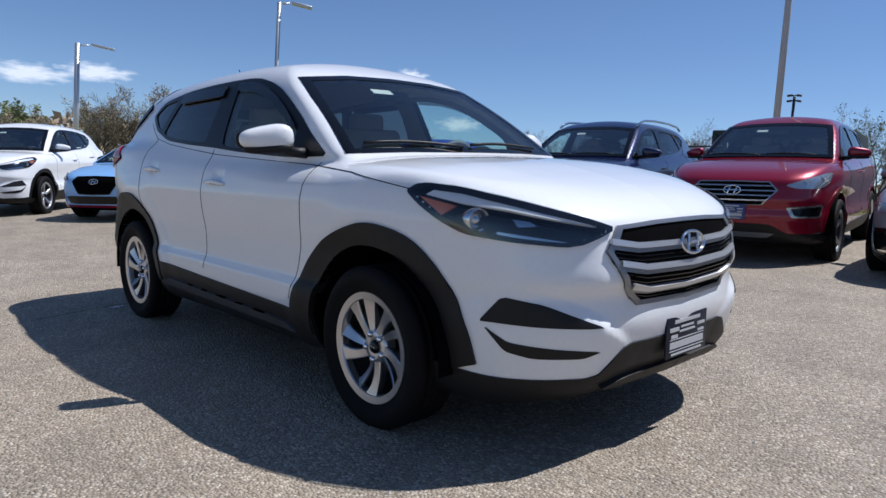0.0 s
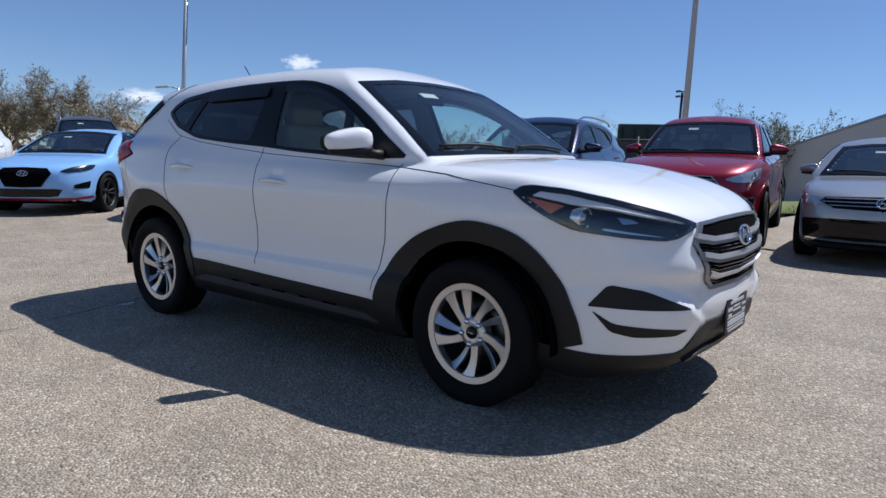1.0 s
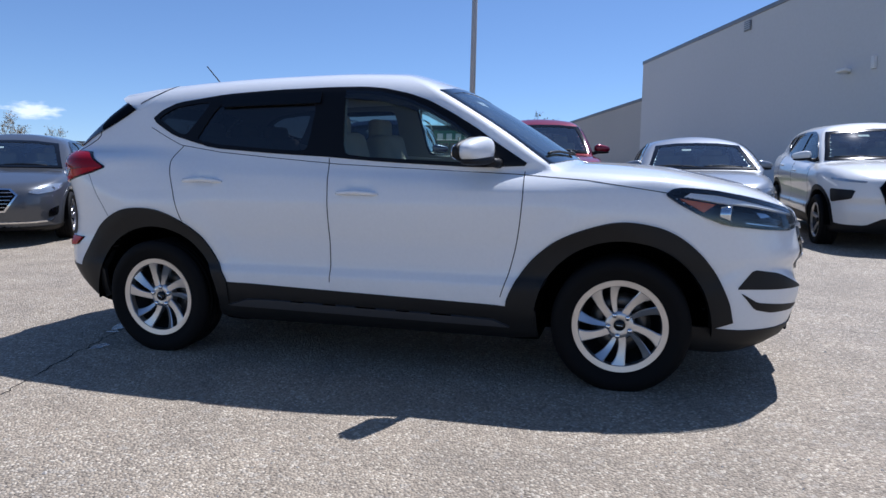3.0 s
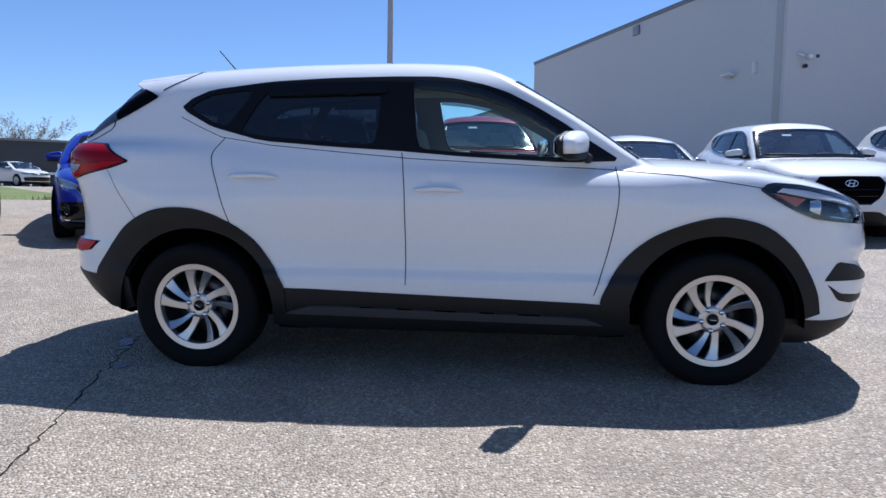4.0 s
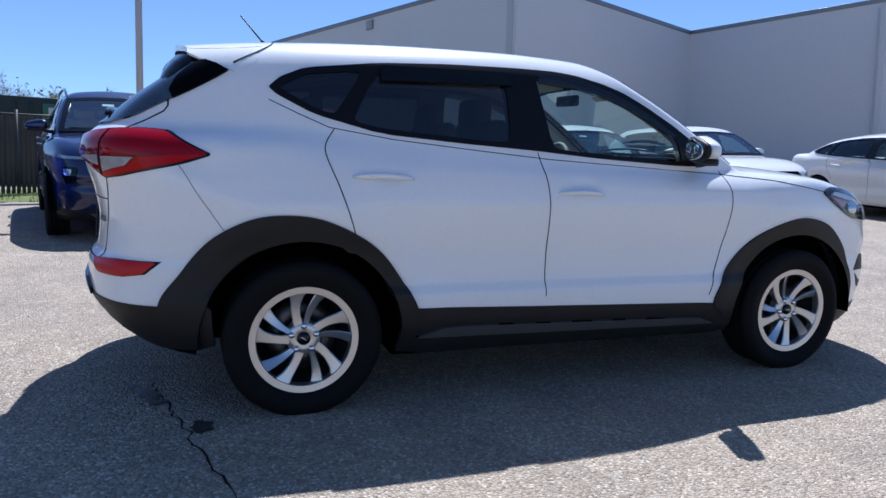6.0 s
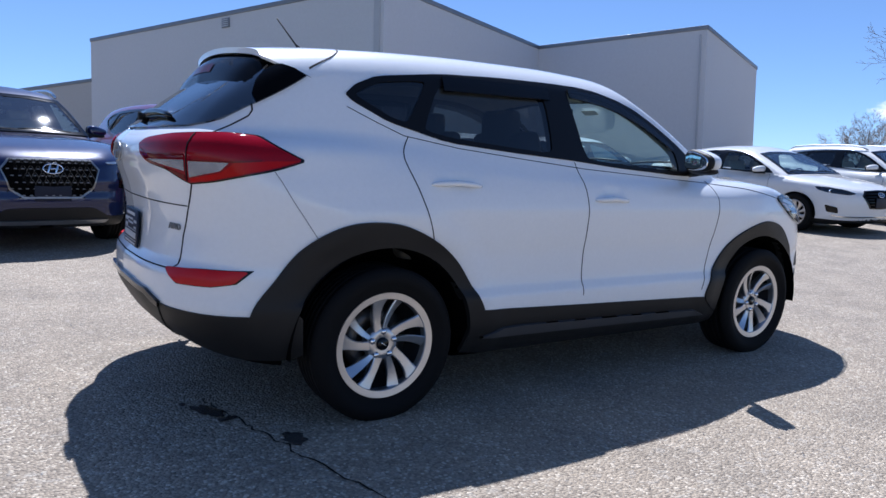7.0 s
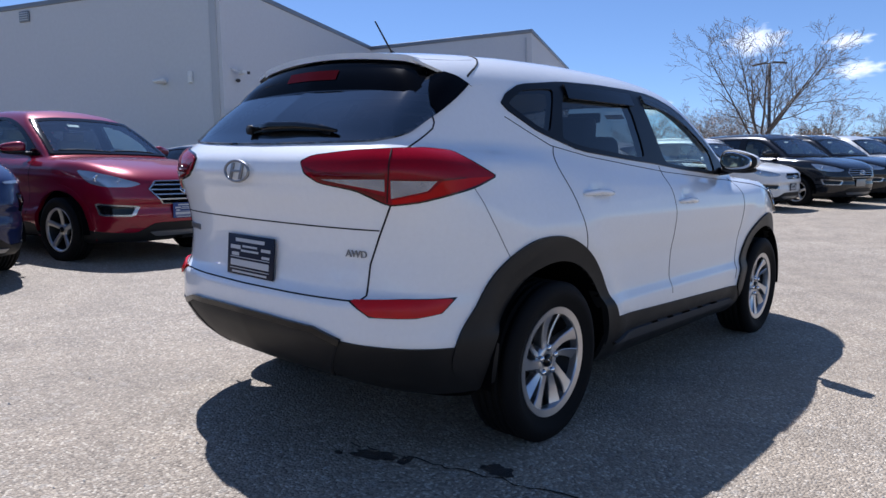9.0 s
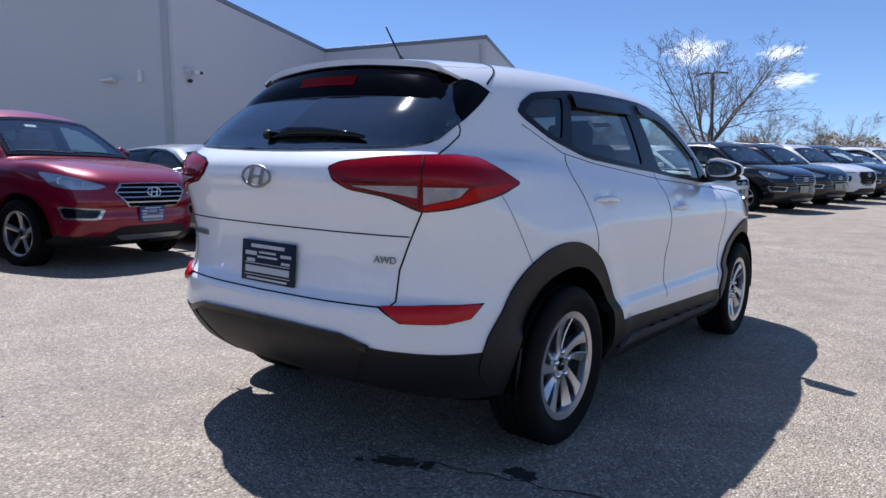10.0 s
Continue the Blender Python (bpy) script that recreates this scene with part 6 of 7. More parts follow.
ledge = np.array([(-28.4, 0.498), (-22.2, 0.531), (-10, 0.539), (0, 0.541), (10, 0.539), (22.2, 0.531), (28.4, 0.498)])
part("valance_ledge", patch(MAIN, "back", strip(ledge * (1 / 57.3, 1), 0.022) * (57.3, 1), (), 0.02, 0.016, 0.014), GLOSS, suv, "dark upper ledge of the rear valance")
badge(suv, MAIN, "rear", (0.0, 1.092), 0.162, 0.080, 0.008, SATIN)
q = MAIN.place("rear", [(0.0, 0.753)])[0]
plate(suv, Matrix.Translation((q[0] - 0.012, -0.003, 0.753)) @ pose(0, 0, 0, 0, 0, -90) @ pose(0, 0, 0, -3, 0, 0))
# trim letters and the maker's word as a bar
letters = bpy.data.curves.new("letters", "FONT")
letters.body, letters.size, letters.extrude, letters.align_x, letters.align_y = "AWD", 0.036, 0.003, "CENTER", "CENTER"
lt = new("letters", letters)
deps = bpy.context.evaluated_depsgraph_get()
word = bpy.data.meshes.new_from_object(lt.evaluated_get(deps))
bpy.data.objects.remove(lt)
q = MAIN.place("rear", [(-0.555, 0.812)])[0]
qn = Vector(MAIN.normal(q[None])[0])
part("trim_letters", word, SATIN, suv, "chrome AWD letters", m=Matrix.Translation(Vector(q) + qn * 0.004) @ (Matrix((qn.cross(Vector((0, 0, 1))) * -1, Vector((0, 0, 1)), qn)).transposed().to_4x4()))
part("name_bar", patch(MAIN, "rear", [(0.46, 0.822), (0.60, 0.822), (0.60, 0.846), (0.46, 0.846)], (), 0.03, 0.005, 0.005), SATIN, suv, "plain chrome bar")

# spoiler over the rear window: the roof's own surface carried on
REACH = DoorShape(**dict(SUV, hatch=spl((1.05, -2.6), (1.6, -2.3))))


def tip(a):
    return -1.845 + 0.06 * (a / 0.5) ** 2.2 + (0.75 * (a - 0.5) if a > 0.5 else 0)


edge_line = [(tip(abs(y)), y) for y in np.linspace(-0.515, 0.515, 41)]
spoiler = part("spoiler", patch(REACH, "top", edge_line + [(-1.60, 0.535), (-1.48, 0.53), (-1.42, 0.49), (-1.40, 0.3), (-1.40, -0.3), (-1.42, -0.49), (-1.48, -0.53), (-1.60, -0.535)], (), 0.03, 0.0015, 0.024), WHITE, suv, "white roof spoiler")
top_line = REACH.place("top", [(tip(abs(y)) + 0.012, y) for y in np.linspace(-0.585, 0.585, 31)])
low_line = MAIN.place("rear", [(y * 1.06, 1.421 - 0.035 * (y / 0.6) ** 2) for y in np.linspace(-0.585, 0.585, 31)])
low_line = low_line + MAIN.normal(low_line) * 0.018
v, f = [], []
for a, b in zip(top_line, low_line):
    for t in (0.0, 0.35, 0.7, 1.0):
        q = a * (1 - t) + b * t - np.array([0.018 * math.sin(math.pi * t), 0, 0.014 * (1 - t) - 0.004 * t + 0.016])
        v.append(q)
f = [(i * 4 + j, i * 4 + 4 + j, i * 4 + 5 + j, i * 4 + 1 + j) for i in range(30) for j in range(3)]
part("spoiler_trim", mesh_of("spoiler_trim", v, f), UNDER, spoiler, "gloss black spoiler underside")
lamp = []
for i in range(11, 20):
    for j in (0, 1, 2):
        a, b = Vector(v[i * 4 + 1]), Vector(v[i * 4 + 2])
        lamp.append(a.lerp(b, -0.15 + 0.45 * j) - Vector((0.006, 0, 0.004)))
part("brake_light", mesh_of("brake_light", lamp, [(i * 3 + j, i * 3 + 3 + j, i * 3 + 4 + j, i * 3 + 1 + j) for i in range(8) for j in (0, 1)]), BRAKE, spoiler, "red high brake light")
fin_a, fin_b = REACH.place("top", [(tip(0.5), -0.5)])[0], REACH.place("side", [(-1.60, 1.440)])[0]
fin_top = REACH.place("side", [(x, z) for x, z in flow([(fin_a[0] + 0.004, fin_a[2] - 0.02), (-1.74, 1.497), (-1.68, 1.474), (-1.60, 1.440)], 5)])
fin_low = fin_top.copy()
for _ in range(20):
    fin_low = fin_low - MAIN.normal(fin_low) * (MAIN.f(fin_low)[:, None] - 0.004)
for s in (1, -1):
    v = []
    for a, b in zip(fin_top, fin_low):
        for t in np.linspace(-0.02, 1, 9):
            q = a * (1 - t) + b * t
            v.append((q[0], q[1] * s, q[2]))
    part("spoiler_side", patch(REACH, "side", [(fin_a[0], fin_a[2] - 0.022), (-1.74, 1.495), (-1.68, 1.471), (-1.60, 1.437), (-1.53, 1.455), (-1.50, 1.50), (-1.50, 1.60), (-1.62, 1.60), (-1.70, 1.59), (fin_a[0], fin_a[2] + 0.003)], (), 0.02, 0.0012, 0.012, s < 0), WHITE, spoiler, "white spoiler end")
    part("pillar_trim", patch(MAIN, "back", [(-56.2, 1.442), (-50.5, 1.371), (-46.0, 1.315), (-44.6, 1.345), (-44.2, 1.40), (-44.8, 1.455), (-48.0, 1.482), (-52.5, 1.467)], (), 0.015, 0.013, 0.014, s < 0), UNDER, spoiler, "gloss black corner trim")
    n = len(fin_top)
    f = [(i * 9 + j, i * 9 + 9 + j, i * 9 + 10 + j, i * 9 + 1 + j) for i in range(n - 1) for j in range(8)]
    part("pillar_fin", mesh_of("pillar_fin", v, f), UNDER, spoiler, "gloss black corner fin")
    part("gap_or_crease_shade", patch(REACH, "top", strip(flow([(-1.42, -0.47), (-1.44, -0.525), (-1.50, -0.572), (-1.60, -0.609)], 4), 0.006), (), 0.03, 0.003, 0.006, s < 0), GAP_CREASE, spoiler)
# aerial, rear wiper, exhaust, visors
part("antenna", mesh_of("antenna", *tube([(-1.40, 0, 1.625), (-1.415, 0, 1.645), (-1.43, 0, 1.658), (-1.53, 0, 1.772)], [0.016, 0.010, 0.0045, 0.0035], 8)), PLASTIC, suv, "short black antenna")
pts = MAIN.place("rear", [(0.06, 1.238), (-0.05, 1.252), (-0.2, 1.252), (-0.33, 1.243), (-0.43, 1.23)])
q = pts + MAIN.normal(pts) * 0.022
wp = part("rear_wiper", mesh_of("rear_wiper", *tube(q, [0.020, 0.023, 0.019, 0.014, 0.006], 8)), GLOSS, suv, "black rear wiper")
part("wiper_pivot", mesh_of("wiper_pivot", *tube([q[0] - [0.02, 0, 0], q[0] + [0.03, 0, 0.0]], 0.019, 14)), PLASTIC, wp)
for flip in (False, True):
    part("window_visor", patch(MAIN, "side", [(-0.97, 1.500), (-0.337, 1.506), (-0.335, 1.447), (-0.975, 1.435)], (), 0.05, 0.019, 0.011, flip), GLOSS, suv, "dark smoked window visor")
    part("window_visor", patch(MAIN, "side", [(-0.19, 1.515), (0.03, 1.500), (0.18, 1.462), (0.32, 1.402), (0.45, 1.330), (0.57, 1.248), (0.55, 1.236), (0.43, 1.302), (0.30, 1.367), (0.16, 1.418), (0.02, 1.450), (-0.19, 1.470)], (), 0.05, 0.018, 0.010, flip), SMOKE, suv, "dark smoked window visor")


# ---- parked cars ----
RED = paint("red_paint", (0.21, 0.0025, 0.020), 0.25, 0.3)
NAVY = paint("navy_paint", (0.006, 0.012, 0.058), 0.15, 0.3)
SILVER = paint("silver_grey_paint", (0.29, 0.305, 0.33), 0.5, 0.3)
BLUE = paint("bright_blue_paint", (0.008, 0.022, 0.34), 0.3, 0.3)
GREY = paint("dark_grey_paint", (0.10, 0.105, 0.115), 0.45, 0.3)
PALE_BLUE = paint("pale_blue_paint", (0.24, 0.45, 0.78), 0.0, 0.4)
BLACK = paint("black_paint", (0.010, 0.011, 0.014), 0.2, 0.25)
CREAM = paint("white_pearl_paint", (0.72, 0.72, 0.71))
TAN = material("beige_seat", (0.30, 0.25, 0.19), 0.8, spread=0.1, scale=40)
PLATE_BLUE = material("blue_plate", (0.02, 0.05, 0.18), 0.4)
KIT_SUV = wheel_meshes(0.345, 0.235, 5, "wide")
KIT_TWIN = wheel_meshes(0.332, 0.235, 10, "twin")
KIT_DARK = wheel_meshes(0.332, 0.245, 10, "twin")
KIT_SEDAN = wheel_meshes(0.328, 0.225, 10, "blade")
BOX = Shape(**SUV)
LOWCAR = Shape(**SEDAN)
COUPE = Shape(**HATCH)


HEX = [(-0.44, 0.78), (-0.36, 0.865), (0, 0.872), (0.36, 0.865), (0.44, 0.78), (0.30, 0.63), (0, 0.622), (-0.30, 0.63)]
SWEPT = [(-65, 0.965), (-54, 0.952), (-41, 0.908), (-27, 0.835), (-33, 0.800), (-45, 0.798), (-55, 0.835)]
SILL = ("sill_cladding", PLASTIC, "side", [(-0.90, 0.40), (0.90, 0.38), (0.93, 0.24), (-0.93, 0.24)], True, 0.008)
LOW_FRONT = ("front_valance", PLASTIC, "wrap", [(-64, 0.36), (-45, 0.33), (-30, 0.33), (-20, 0.43), (20, 0.43), (30, 0.33), (45, 0.33), (64, 0.36), (64, 0.21), (0, 0.215), (-64, 0.21)], False, 0.006)
santa = dict(shape=BOX, side=SUV_SIDE, paint=RED, wheel=KIT_SUV, lamp=SWEPT, lamp_mat=LAMP_PALE, projectors=[(-50, 0.885, 0.042), (-38, 0.855, 0.032)], grille=HEX, grille_mat=BRIGHT, grille_frame=0.965,
             bars=[(0.825, 0.385, 0.013, 0.0), (0.775, 0.425, 0.013, 0.0), (0.725, 0.39, 0.013, 0.0), (0.676, 0.34, 0.013, 0.0)], bar_mat=BRIGHT, badge=((0, 0.775), 0.17, 0.095, 0.02), front_plate=(-0.02, 0.55), plate_mat=PLATE_BLUE,
             trims=[LOW_FRONT, SILL, ("fog_frame", BRIGHT, "wrap", [(-52, 0.632), (-28, 0.612), (-31, 0.498), (-49, 0.500)], True, 0.006), ("fog_recess", GLOSS, "wrap", [(-50.3, 0.614), (-30.3, 0.596), (-32.8, 0.516), (-47.6, 0.518)], True, 0.011),
                    ("skid_plate", SATIN, "wrap", [(-24, 0.34), (24, 0.34), (20, 0.29), (-20, 0.29)], False, 0.02)])


def row_car(name, label, spec, badge_at, heading, scale=(1, 1, 1), length=2.235):
    h = radians(heading)
    x, y = badge_at[0] - math.cos(h) * length * scale[0], badge_at[1] - math.sin(h) * length * scale[0]
    top, shape = car(name, label, spec, sit(x, y, heading), scale)
    return top, shape


top, sh = row_car("red_suv", "bright red SUV with a chrome hexagonal grille", santa, (0.15, 4.82), -80.1, (1.05, 1.015, 1.015))
cascade = [(-0.43, 0.80), (-0.36, 0.885), (0, 0.89), (0.36, 0.885), (0.43, 0.80), (0.36, 0.60), (0.25, 0.52), (-0.25, 0.52), (-0.36, 0.60)]
santa2 = dict(santa, paint=NAVY, grille=cascade, grille_mat=SATIN, bars=[], mesh=(6, 7, SATIN), badge=((0, 0.80), 0.17, 0.095, 0.02), front_plate=(0, 0.58), plate_mat=PLATE_DARK, plate_bars=False,
              lamp=[(-56, 0.90), (-44, 0.885), (-28, 0.875), (-29, 0.855), (-44, 0.855), (-55, 0.865)], projectors=[], rails=CHROME,
              trims=[LOW_FRONT, SILL, ("lamp_pod", GLOSS, "wrap", [(-47, 0.78), (-35, 0.775), (-36, 0.62), (-43, 0.60)], True, 0.006), ("lamp_eye", LAMP_CHROME, "wrap", [(-44, 0.755), (-38, 0.75), (-38.5, 0.69), (-43, 0.69)], True, 0.012),
                     ("skid_plate", SATIN, "wrap", [(-30, 0.31), (30, 0.31), (28, 0.275), (-28, 0.275)], False, 0.02)])
row_car("navy_suv", "dark navy blue SUV with chrome roof rails", santa2, (-2.23, 4.26), -78.5, (1.06, 1.02, 1.02))
wide_grille = [(-0.60, 0.70), (-0.55, 0.745), (0, 0.762), (0.55, 0.745), (0.60, 0.70), (0.45, 0.635), (0, 0.625), (-0.45, 0.635)]
LOW_LIP = ("chin_lip", PLASTIC, "wrap", [(-68, 0.262), (-40, 0.245), (0, 0.245), (40, 0.245), (68, 0.262), (68, 0.155), (40, 0.15), (0, 0.15), (-40, 0.15), (-68, 0.155)], False, 0.010)
low = dict(shape=LOWCAR, side=SEDAN_SIDE, paint=SILVER, wheel=KIT_SEDAN, grille=wide_grille, grille_mat=GLOSS, grille_frame=0.97, bars=[(0.735, 0.56, 0.010, 0.008), (0.70, 0.57, 0.010, 0.006), (0.665, 0.50, 0.010, 0.004)], bar_mat=BRIGHT,
           lamp=[(-60, 0.745), (-50, 0.755), (-32, 0.74), (-30, 0.69), (-36, 0.645), (-50, 0.655)], lamp_mat=LAMP_PALE, projectors=[(-44, 0.70, 0.034)], badge=((0, 0.70), 0.12, 0.12, 0.016),
           # black intake, enlarged to paint in the shade on the lower bumper
           trims=[LOW_LIP, ("intake_and_shade", GLOSS, "wrap", [(-50, 0.50), (-20, 0.53), (20, 0.53), (50, 0.50), (46, 0.24), (-46, 0.24)], False, 0.004), ("chin", CHROME, "wrap", [(-44, 0.30), (-44, 0.28), (44, 0.28), (44, 0.30)], False, 0.012),
                  ("sill_cladding", PLASTIC, "side", [(-0.9, 0.27), (0.9, 0.27), (0.92, 0.2), (-0.92, 0.2)], True, 0.006)])
row_car("silver_sedan", "silver grey sedan with a wide dark grille", low, (2.26, 4.66), -86.5, (0.96, 0.95, 0.95), 2.27)
kona = dict(santa, paint=CREAM, arch_mat=PLASTIC, grille=cascade, grille_mat=GLOSS, bars=[(0.72, 0.36, 0.01, 0), (0.64, 0.33, 0.01, 0)], bar_mat=GLOSS, mesh=None, badge=((0, 0.80), 0.15, 0.085, 0.02), lamp=[(-58, 0.92), (-46, 0.905), (-30, 0.875), (-31, 0.855), (-46, 0.875), (-57, 0.895)], projectors=[],
            front_plate=None, trims=[LOW_FRONT, SILL, ("lamp_pod", PLASTIC, "wrap", [(-58, 0.78), (-36, 0.77), (-38, 0.66), (-56, 0.60)], True, 0.006)])
top, sh = row_car("white_crossover", "white crossover with black cladding beside the grey wall", kona, (4.45, 4.62), -89, (0.95, 0.985, 0.935))
row_car("white_crossover", "white crossover with a black grille beside the grey wall", dict(kona, trims=kona["trims"][:2], lamp=SWEPT, projectors=[(-50, 0.885, 0.04)]), (7.0, 4.75), -92, (0.98, 0.99, 0.945))
hexs = [(-0.42, 0.66), (-0.34, 0.735), (0, 0.745), (0.34, 0.735), (0.42, 0.66), (0.28, 0.45), (0, 0.44), (-0.28, 0.45)]
swept_low = [(-62, 0.79), (-50, 0.785), (-36, 0.745), (-28, 0.69), (-34, 0.665), (-48, 0.69), (-58, 0.73)]
sonata = dict(low, paint=GREY, grille=hexs, grille_mat=CHROME, grille_frame=0.94, bars=[(0.69 - 0.045 * i, 0.385 - 0.025 * i, 0.009, 0) for i in range(5)], lamp=swept_low, badge=((0, 0.665), 0.16, 0.085, 0.02), front_plate=(0, 0.54), plate_mat=SATIN, plate_bars=False, projectors=[(-48, 0.725, 0.034)],
              trims=[LOW_LIP, ("chin", CHROME, "wrap", [(-46, 0.345), (-40, 0.32), (40, 0.32), (46, 0.345), (46, 0.33), (40, 0.30), (-40, 0.30), (-46, 0.33)], False, 0.012), ("corner_intake", GLOSS, "wrap", [(-52, 0.50), (-42, 0.46), (-41, 0.36), (-50, 0.38)], True, 0.005)])
row_car("white_sedan", "white sedan with a dark grille in the far row", dict(sonata, paint=CREAM, grille_mat=GLOSS, plate_mat=PLATE_DARK, lamp_mat=LAMP_BLACK, bar_mat=GLOSS), (10.0, 2.42), -95, (1.05, 1.02, 1.02), 2.27)
wagon = dict(santa, paint=CREAM, rails=GALV, lamp_mat=LAMP_PALE, grille=[(-0.36, 0.80), (-0.30, 0.865), (0.30, 0.865), (0.36, 0.80), (0.30, 0.73), (-0.30, 0.73)], bars=[(0.80, 0.33, 0.012, 0), (0.77, 0.32, 0.012, 0)], plate_mat=PLATE_DARK)
row_car("white_wagon", "pearl white wagon with roof rails in the far row", wagon, (12.68, 1.88), -98, (0.99, 0.94, 0.935))
dark = dict(santa, paint=BLACK, seat=TAN, plate_mat=SATIN, plate_bars=False)
row_car("black_suv", "black SUV with a chrome grille in the far row", dark, (14.6, 0.95), -112, (1.08, 1.02, 1.02))
row_car("black_suv", "black SUV with silver roof rails in the far row", dict(dark, rails=SATIN), (17.0, 0.55), -112, (1.05, 1.015, 1.015))
row_car("white_suv_far", "white SUV with a dark grille in the far row", dict(santa2, paint=CREAM, rails=None), (19.6, 0.15), -112, (1.06, 1.02, 1.02))
row_car("black_suv", "black SUV with a chrome grille in the far row", dark, (22.3, -0.25), -112, (1.06, 1.02, 1.02))
row_car("white_sedan", "white sedan at the end of the far row", dict(sonata, paint=CREAM), (25.0, -0.7), -112, (1.03, 1.0, 1.0), 2.27)
row_car("white_suv_far", "white SUV at the end of the far row", dict(santa2, paint=CREAM), (27.8, -1.1), -112, (1.06, 1.02, 1.02))
row_car("blue_sedan", "bright blue sedan with a dark mesh grille", dict(low, paint=BLUE, seat=SEAT, grille=[(-0.62, 0.70), (-0.5, 0.735), (0, 0.745), (0.5, 0.735), (0.62, 0.70), (0.42, 0.47), (0.3, 0.43), (-0.3, 0.43), (-0.42, 0.47)], grille_mat=SATIN,
        bars=[], mesh=(8, 9, SATIN), lamp=swept_low, badge=((0, 0.77), 0.14, 0.075, 0.01)), (-4.26, 3.57), -60, (1.0, 1.0, 0.985), 2.27)
row_car("grey_sedan", "dark grey sedan with a chrome hexagonal grille", sonata, (-6.16, 2.06), -55, (0.98, 0.95, 0.95), 2.27)
row_car("pale_blue_hatchback", "pale blue hatchback with a black grille and red lip", dict(low, shape=COUPE, paint=PALE_BLUE, wheel=KIT_DARK, rim=DARK_ALLOY, mirror=GLOSS, grille=hexs, grille_mat=GLOSS, bars=[], lamp=swept_low, lamp_mat=LAMP_BLACK, badge=((0, 0.655), 0.16, 0.085, 0.012), front_plate=None,
        trims=[("corner_intake", GLOSS, "wrap", [(-54, 0.54), (-38, 0.48), (-38, 0.42), (-52, 0.42)], True, 0.005), ("red_lip", RED, "wrap", [(-56, 0.30), (-38, 0.27), (38, 0.27), (56, 0.30), (56, 0.265), (38, 0.235), (-38, 0.235), (-56, 0.265)], False, 0.014),
               ("mesh_intake", GLOSS, "wrap", [(-30, 0.42), (30, 0.42), (26, 0.29), (-26, 0.29)], False, 0.004)]), (-8.20, 0.80), -51, (0.95, 0.96, 0.955), 2.27)
top, sh = row_car("white_suv_parked", "white SUV with dark windows beside a pale blue hatchback", dict(main_spec, fine=False, grid=None, rear_back=None, shape=BOX, arch_mat=PLASTIC, wheel=KIT_SUV, front_plate=None, trims=main_spec["trims"][:3] + main_spec["trims"][5:6]), (-10.19, -0.60), -35)
row_car("grey_van", "dark grey people carrier behind the first row", dict(santa2, paint=GREY, rails=SATIN), (-14.8, 4.95), -20, (1.15, 1.05, 1.12))
row_car("dark_suv", "dark SUV with a roof rack behind the first row", dict(santa2, paint=BLACK, rails=DARK_BOX), (-12.8, 9.0), -60, (1.05, 1.0, 1.0))
row_car("white_hatchback", "old white hatchback on the grass beyond the verge", dict(low, shape=COUPE, paint=CREAM), (-27, 33.5), -20, (1, 1, 1.05), 2.27)
row_car("dark_wagon", "old dark wagon on the grass beyond the verge", dict(santa, paint=GREY), (-23.4, 34.5), 200)


# ---- marks and litter on the asphalt ----
CRACK = material("crack_dark", (0.018, 0.016, 0.014), 0.95, spec=0.1)
OIL = material("oil_stain", (0.060, 0.054, 0.048), 0.10, spec=0.5, spread=0.5, grain=0.3, scale=60, bump=0.002)
rng = random.Random(31)


def crack(line, width, seed):
    """A jagged crack: a thin dark ribbon that wanders."""
    r = random.Random(seed)
    p = flow(line, 12)
    v, f = [], []
    for i, (x, y) in enumerate(p):
        x, y = x + r.gauss(0, 0.008), y + r.gauss(0, 0.008)
        w = width * r.uniform(0.3, 1.0) * (0.3 if i in (0, len(p) - 1) else 1)
        d = p[min(i + 1, len(p) - 1)] - p[max(i - 1, 0)]
        nx, ny = -d[1] / np.hypot(*d), d[0] / np.hypot(*d)
        for s in (-1, 1):
            v.append((x + nx * w * s / 2, y + ny * w * s / 2, ground_z(x, y) + 0.003))
    f = [(2 * i, 2 * i + 1, 2 * i + 3, 2 * i + 2) for i in range(len(p) - 1)]
    tagged(part("crack", mesh_of("crack", v, f, smooth=False), CRACK), "thin dark crack in the worn asphalt", "crack", kind="structure")


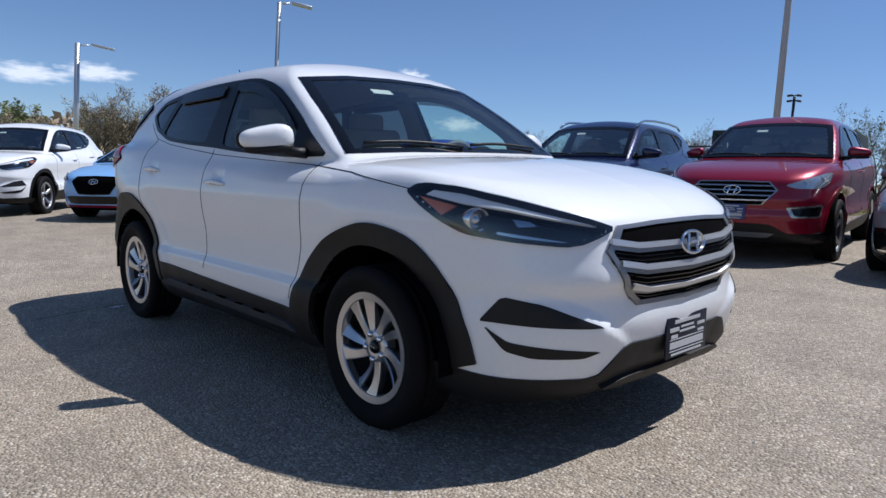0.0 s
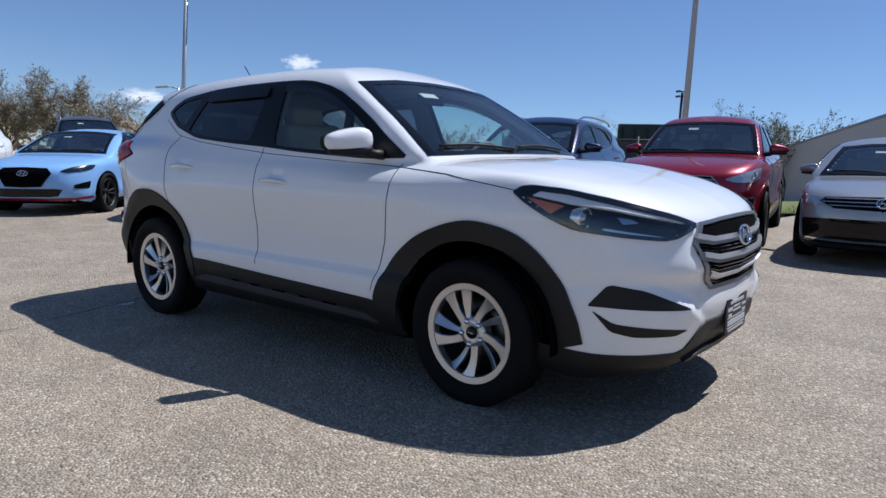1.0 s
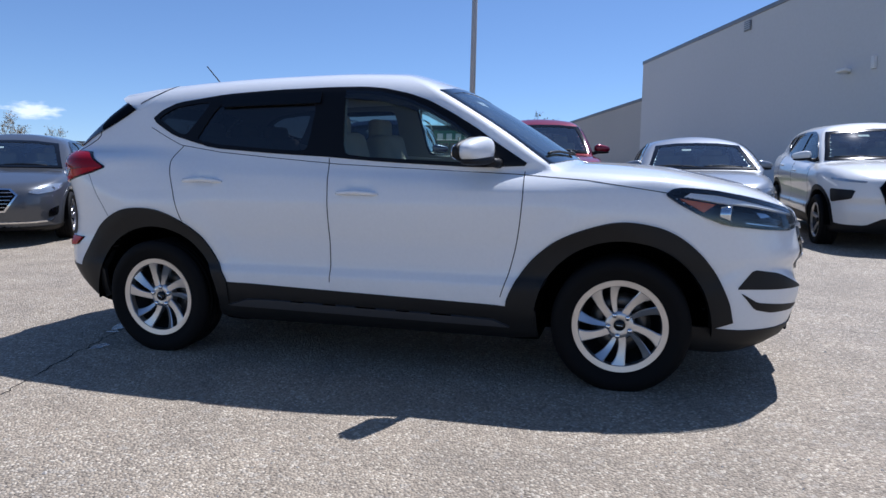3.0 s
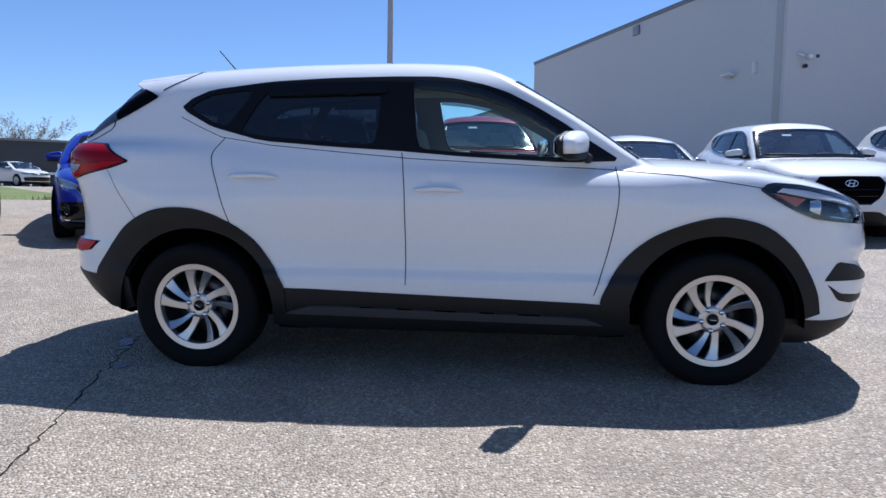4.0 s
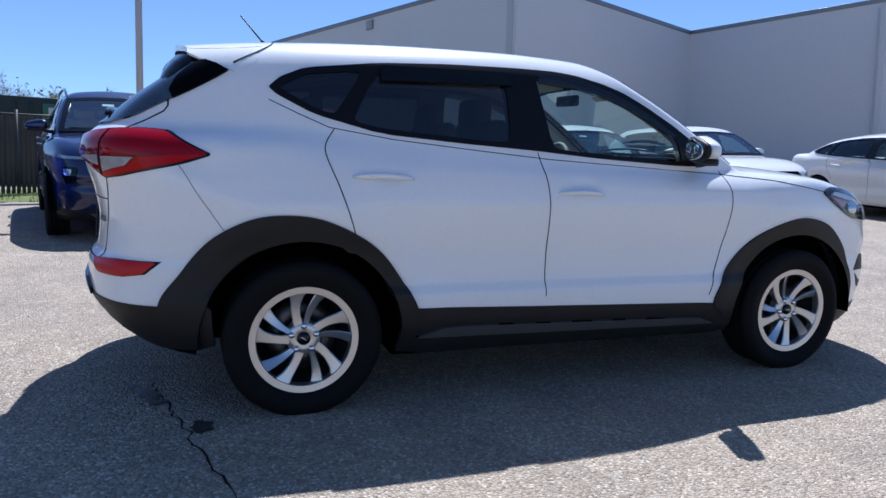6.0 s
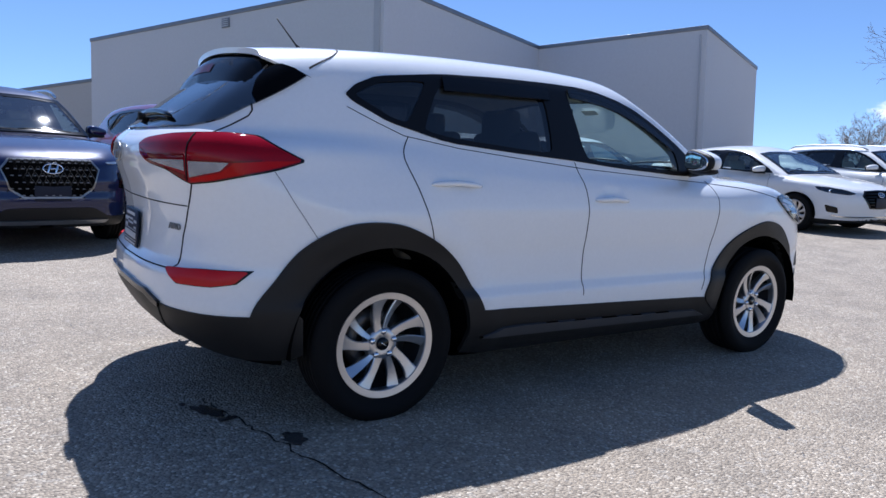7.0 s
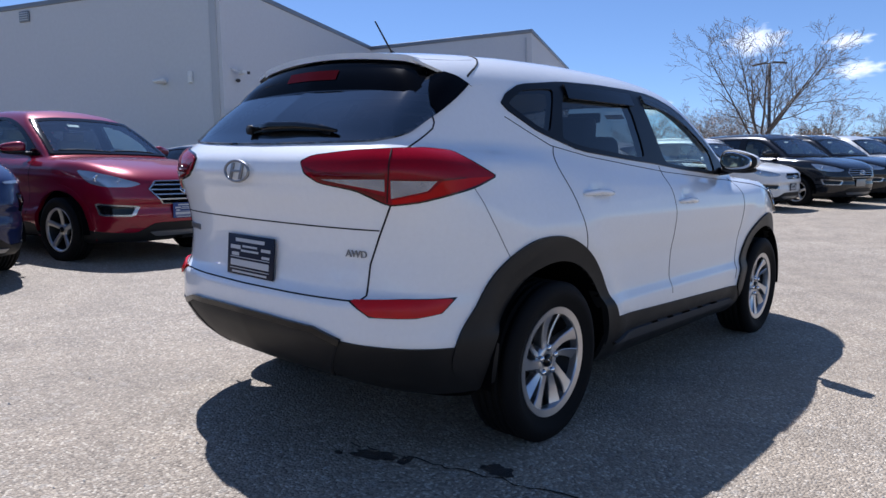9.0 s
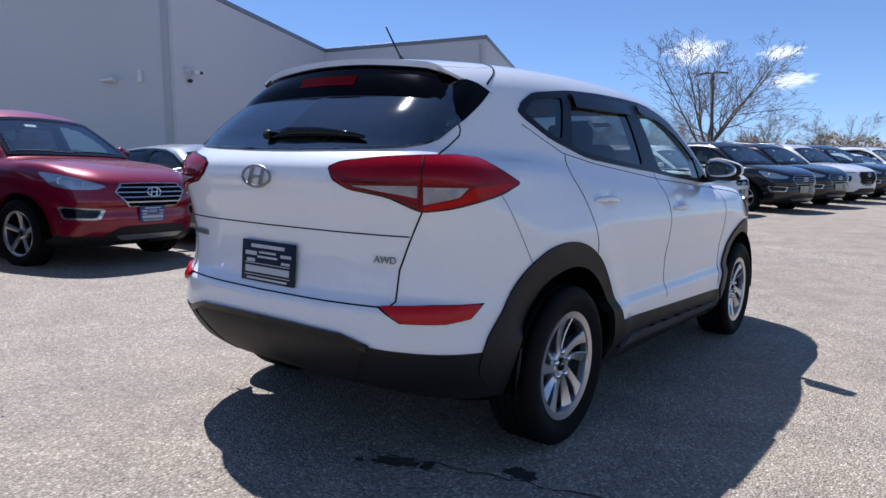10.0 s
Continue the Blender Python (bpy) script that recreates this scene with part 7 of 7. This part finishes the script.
crack([(-1.97, -0.35), (-1.90, -0.62), (-1.80, -0.98), (-1.71, -1.33), (-1.60, -1.72), (-1.50, -2.1), (-1.46, -2.5)], 0.011, 1)


def stain(x, y, size, seed, stretch=1.0, turn=0.0):
    r = random.Random(seed)
    v, f = [(x, y, ground_z(x, y) + 0.004)], []
    n = 40
    for i in range(n):
        a = 2 * math.pi * i / n
        k = size * (0.80 + 0.16 * math.sin(2 * a + seed) + 0.09 * math.sin(5 * a + 2 * seed) + r.uniform(-0.10, 0.10))
        px, py = k * math.cos(a) * stretch, k * math.sin(a)
        qx, qy = x + px * math.cos(turn) - py * math.sin(turn), y + px * math.sin(turn) + py * math.cos(turn)
        v.append((qx, qy, ground_z(qx, qy) + 0.0035))
    f = [(0, 1 + i, 1 + (i + 1) % n) for i in range(n)]
    tagged(part("oil_stain", mesh_of("oil_stain", v, f, smooth=False), OIL), "dark oil stain on the asphalt", "stain", kind="structure")


stain(-1.98, -0.50, 0.062, 1, 1.6, -1.2)
stain(-1.93, -0.62, 0.035, 2, 1.3, 0.4)
stain(-1.75, -0.93, 0.060, 3, 1.2, -1.0)
stain(-2.06, -0.38, 0.022, 5)

# loose grit, thrown about
GRIT = material("loose_grit", (0.42, 0.39, 0.35), 0.9, spread=0.35, scale=40)
v, f = [], []
for i in range(2600):
    x, y = rng.uniform(-7, 5), rng.uniform(-3.6, 4.5)
    r = rng.uniform(0.002, 0.007) * (1.6 if rng.random() < 0.05 else 1)
    z = ground_z(x, y) + r * 0.4
    k = len(v)
    a = rng.uniform(0, 6.28)
    for q in range(4):
        v.append((x + r * rng.uniform(0.7, 1.3) * math.cos(a + q * 1.57), y + r * rng.uniform(0.7, 1.3) * math.sin(a + q * 1.57), z - r * 0.3))
    v.append((x, y, z + r * 0.6))
    f += [(k, k + 1, k + 4), (k + 1, k + 2, k + 4), (k + 2, k + 3, k + 4), (k + 3, k, k + 4)]
tagged(part("grit", mesh_of("grit", v, f, smooth=False), GRIT), "pale loose grit on the asphalt", "grit", kind="stuff")
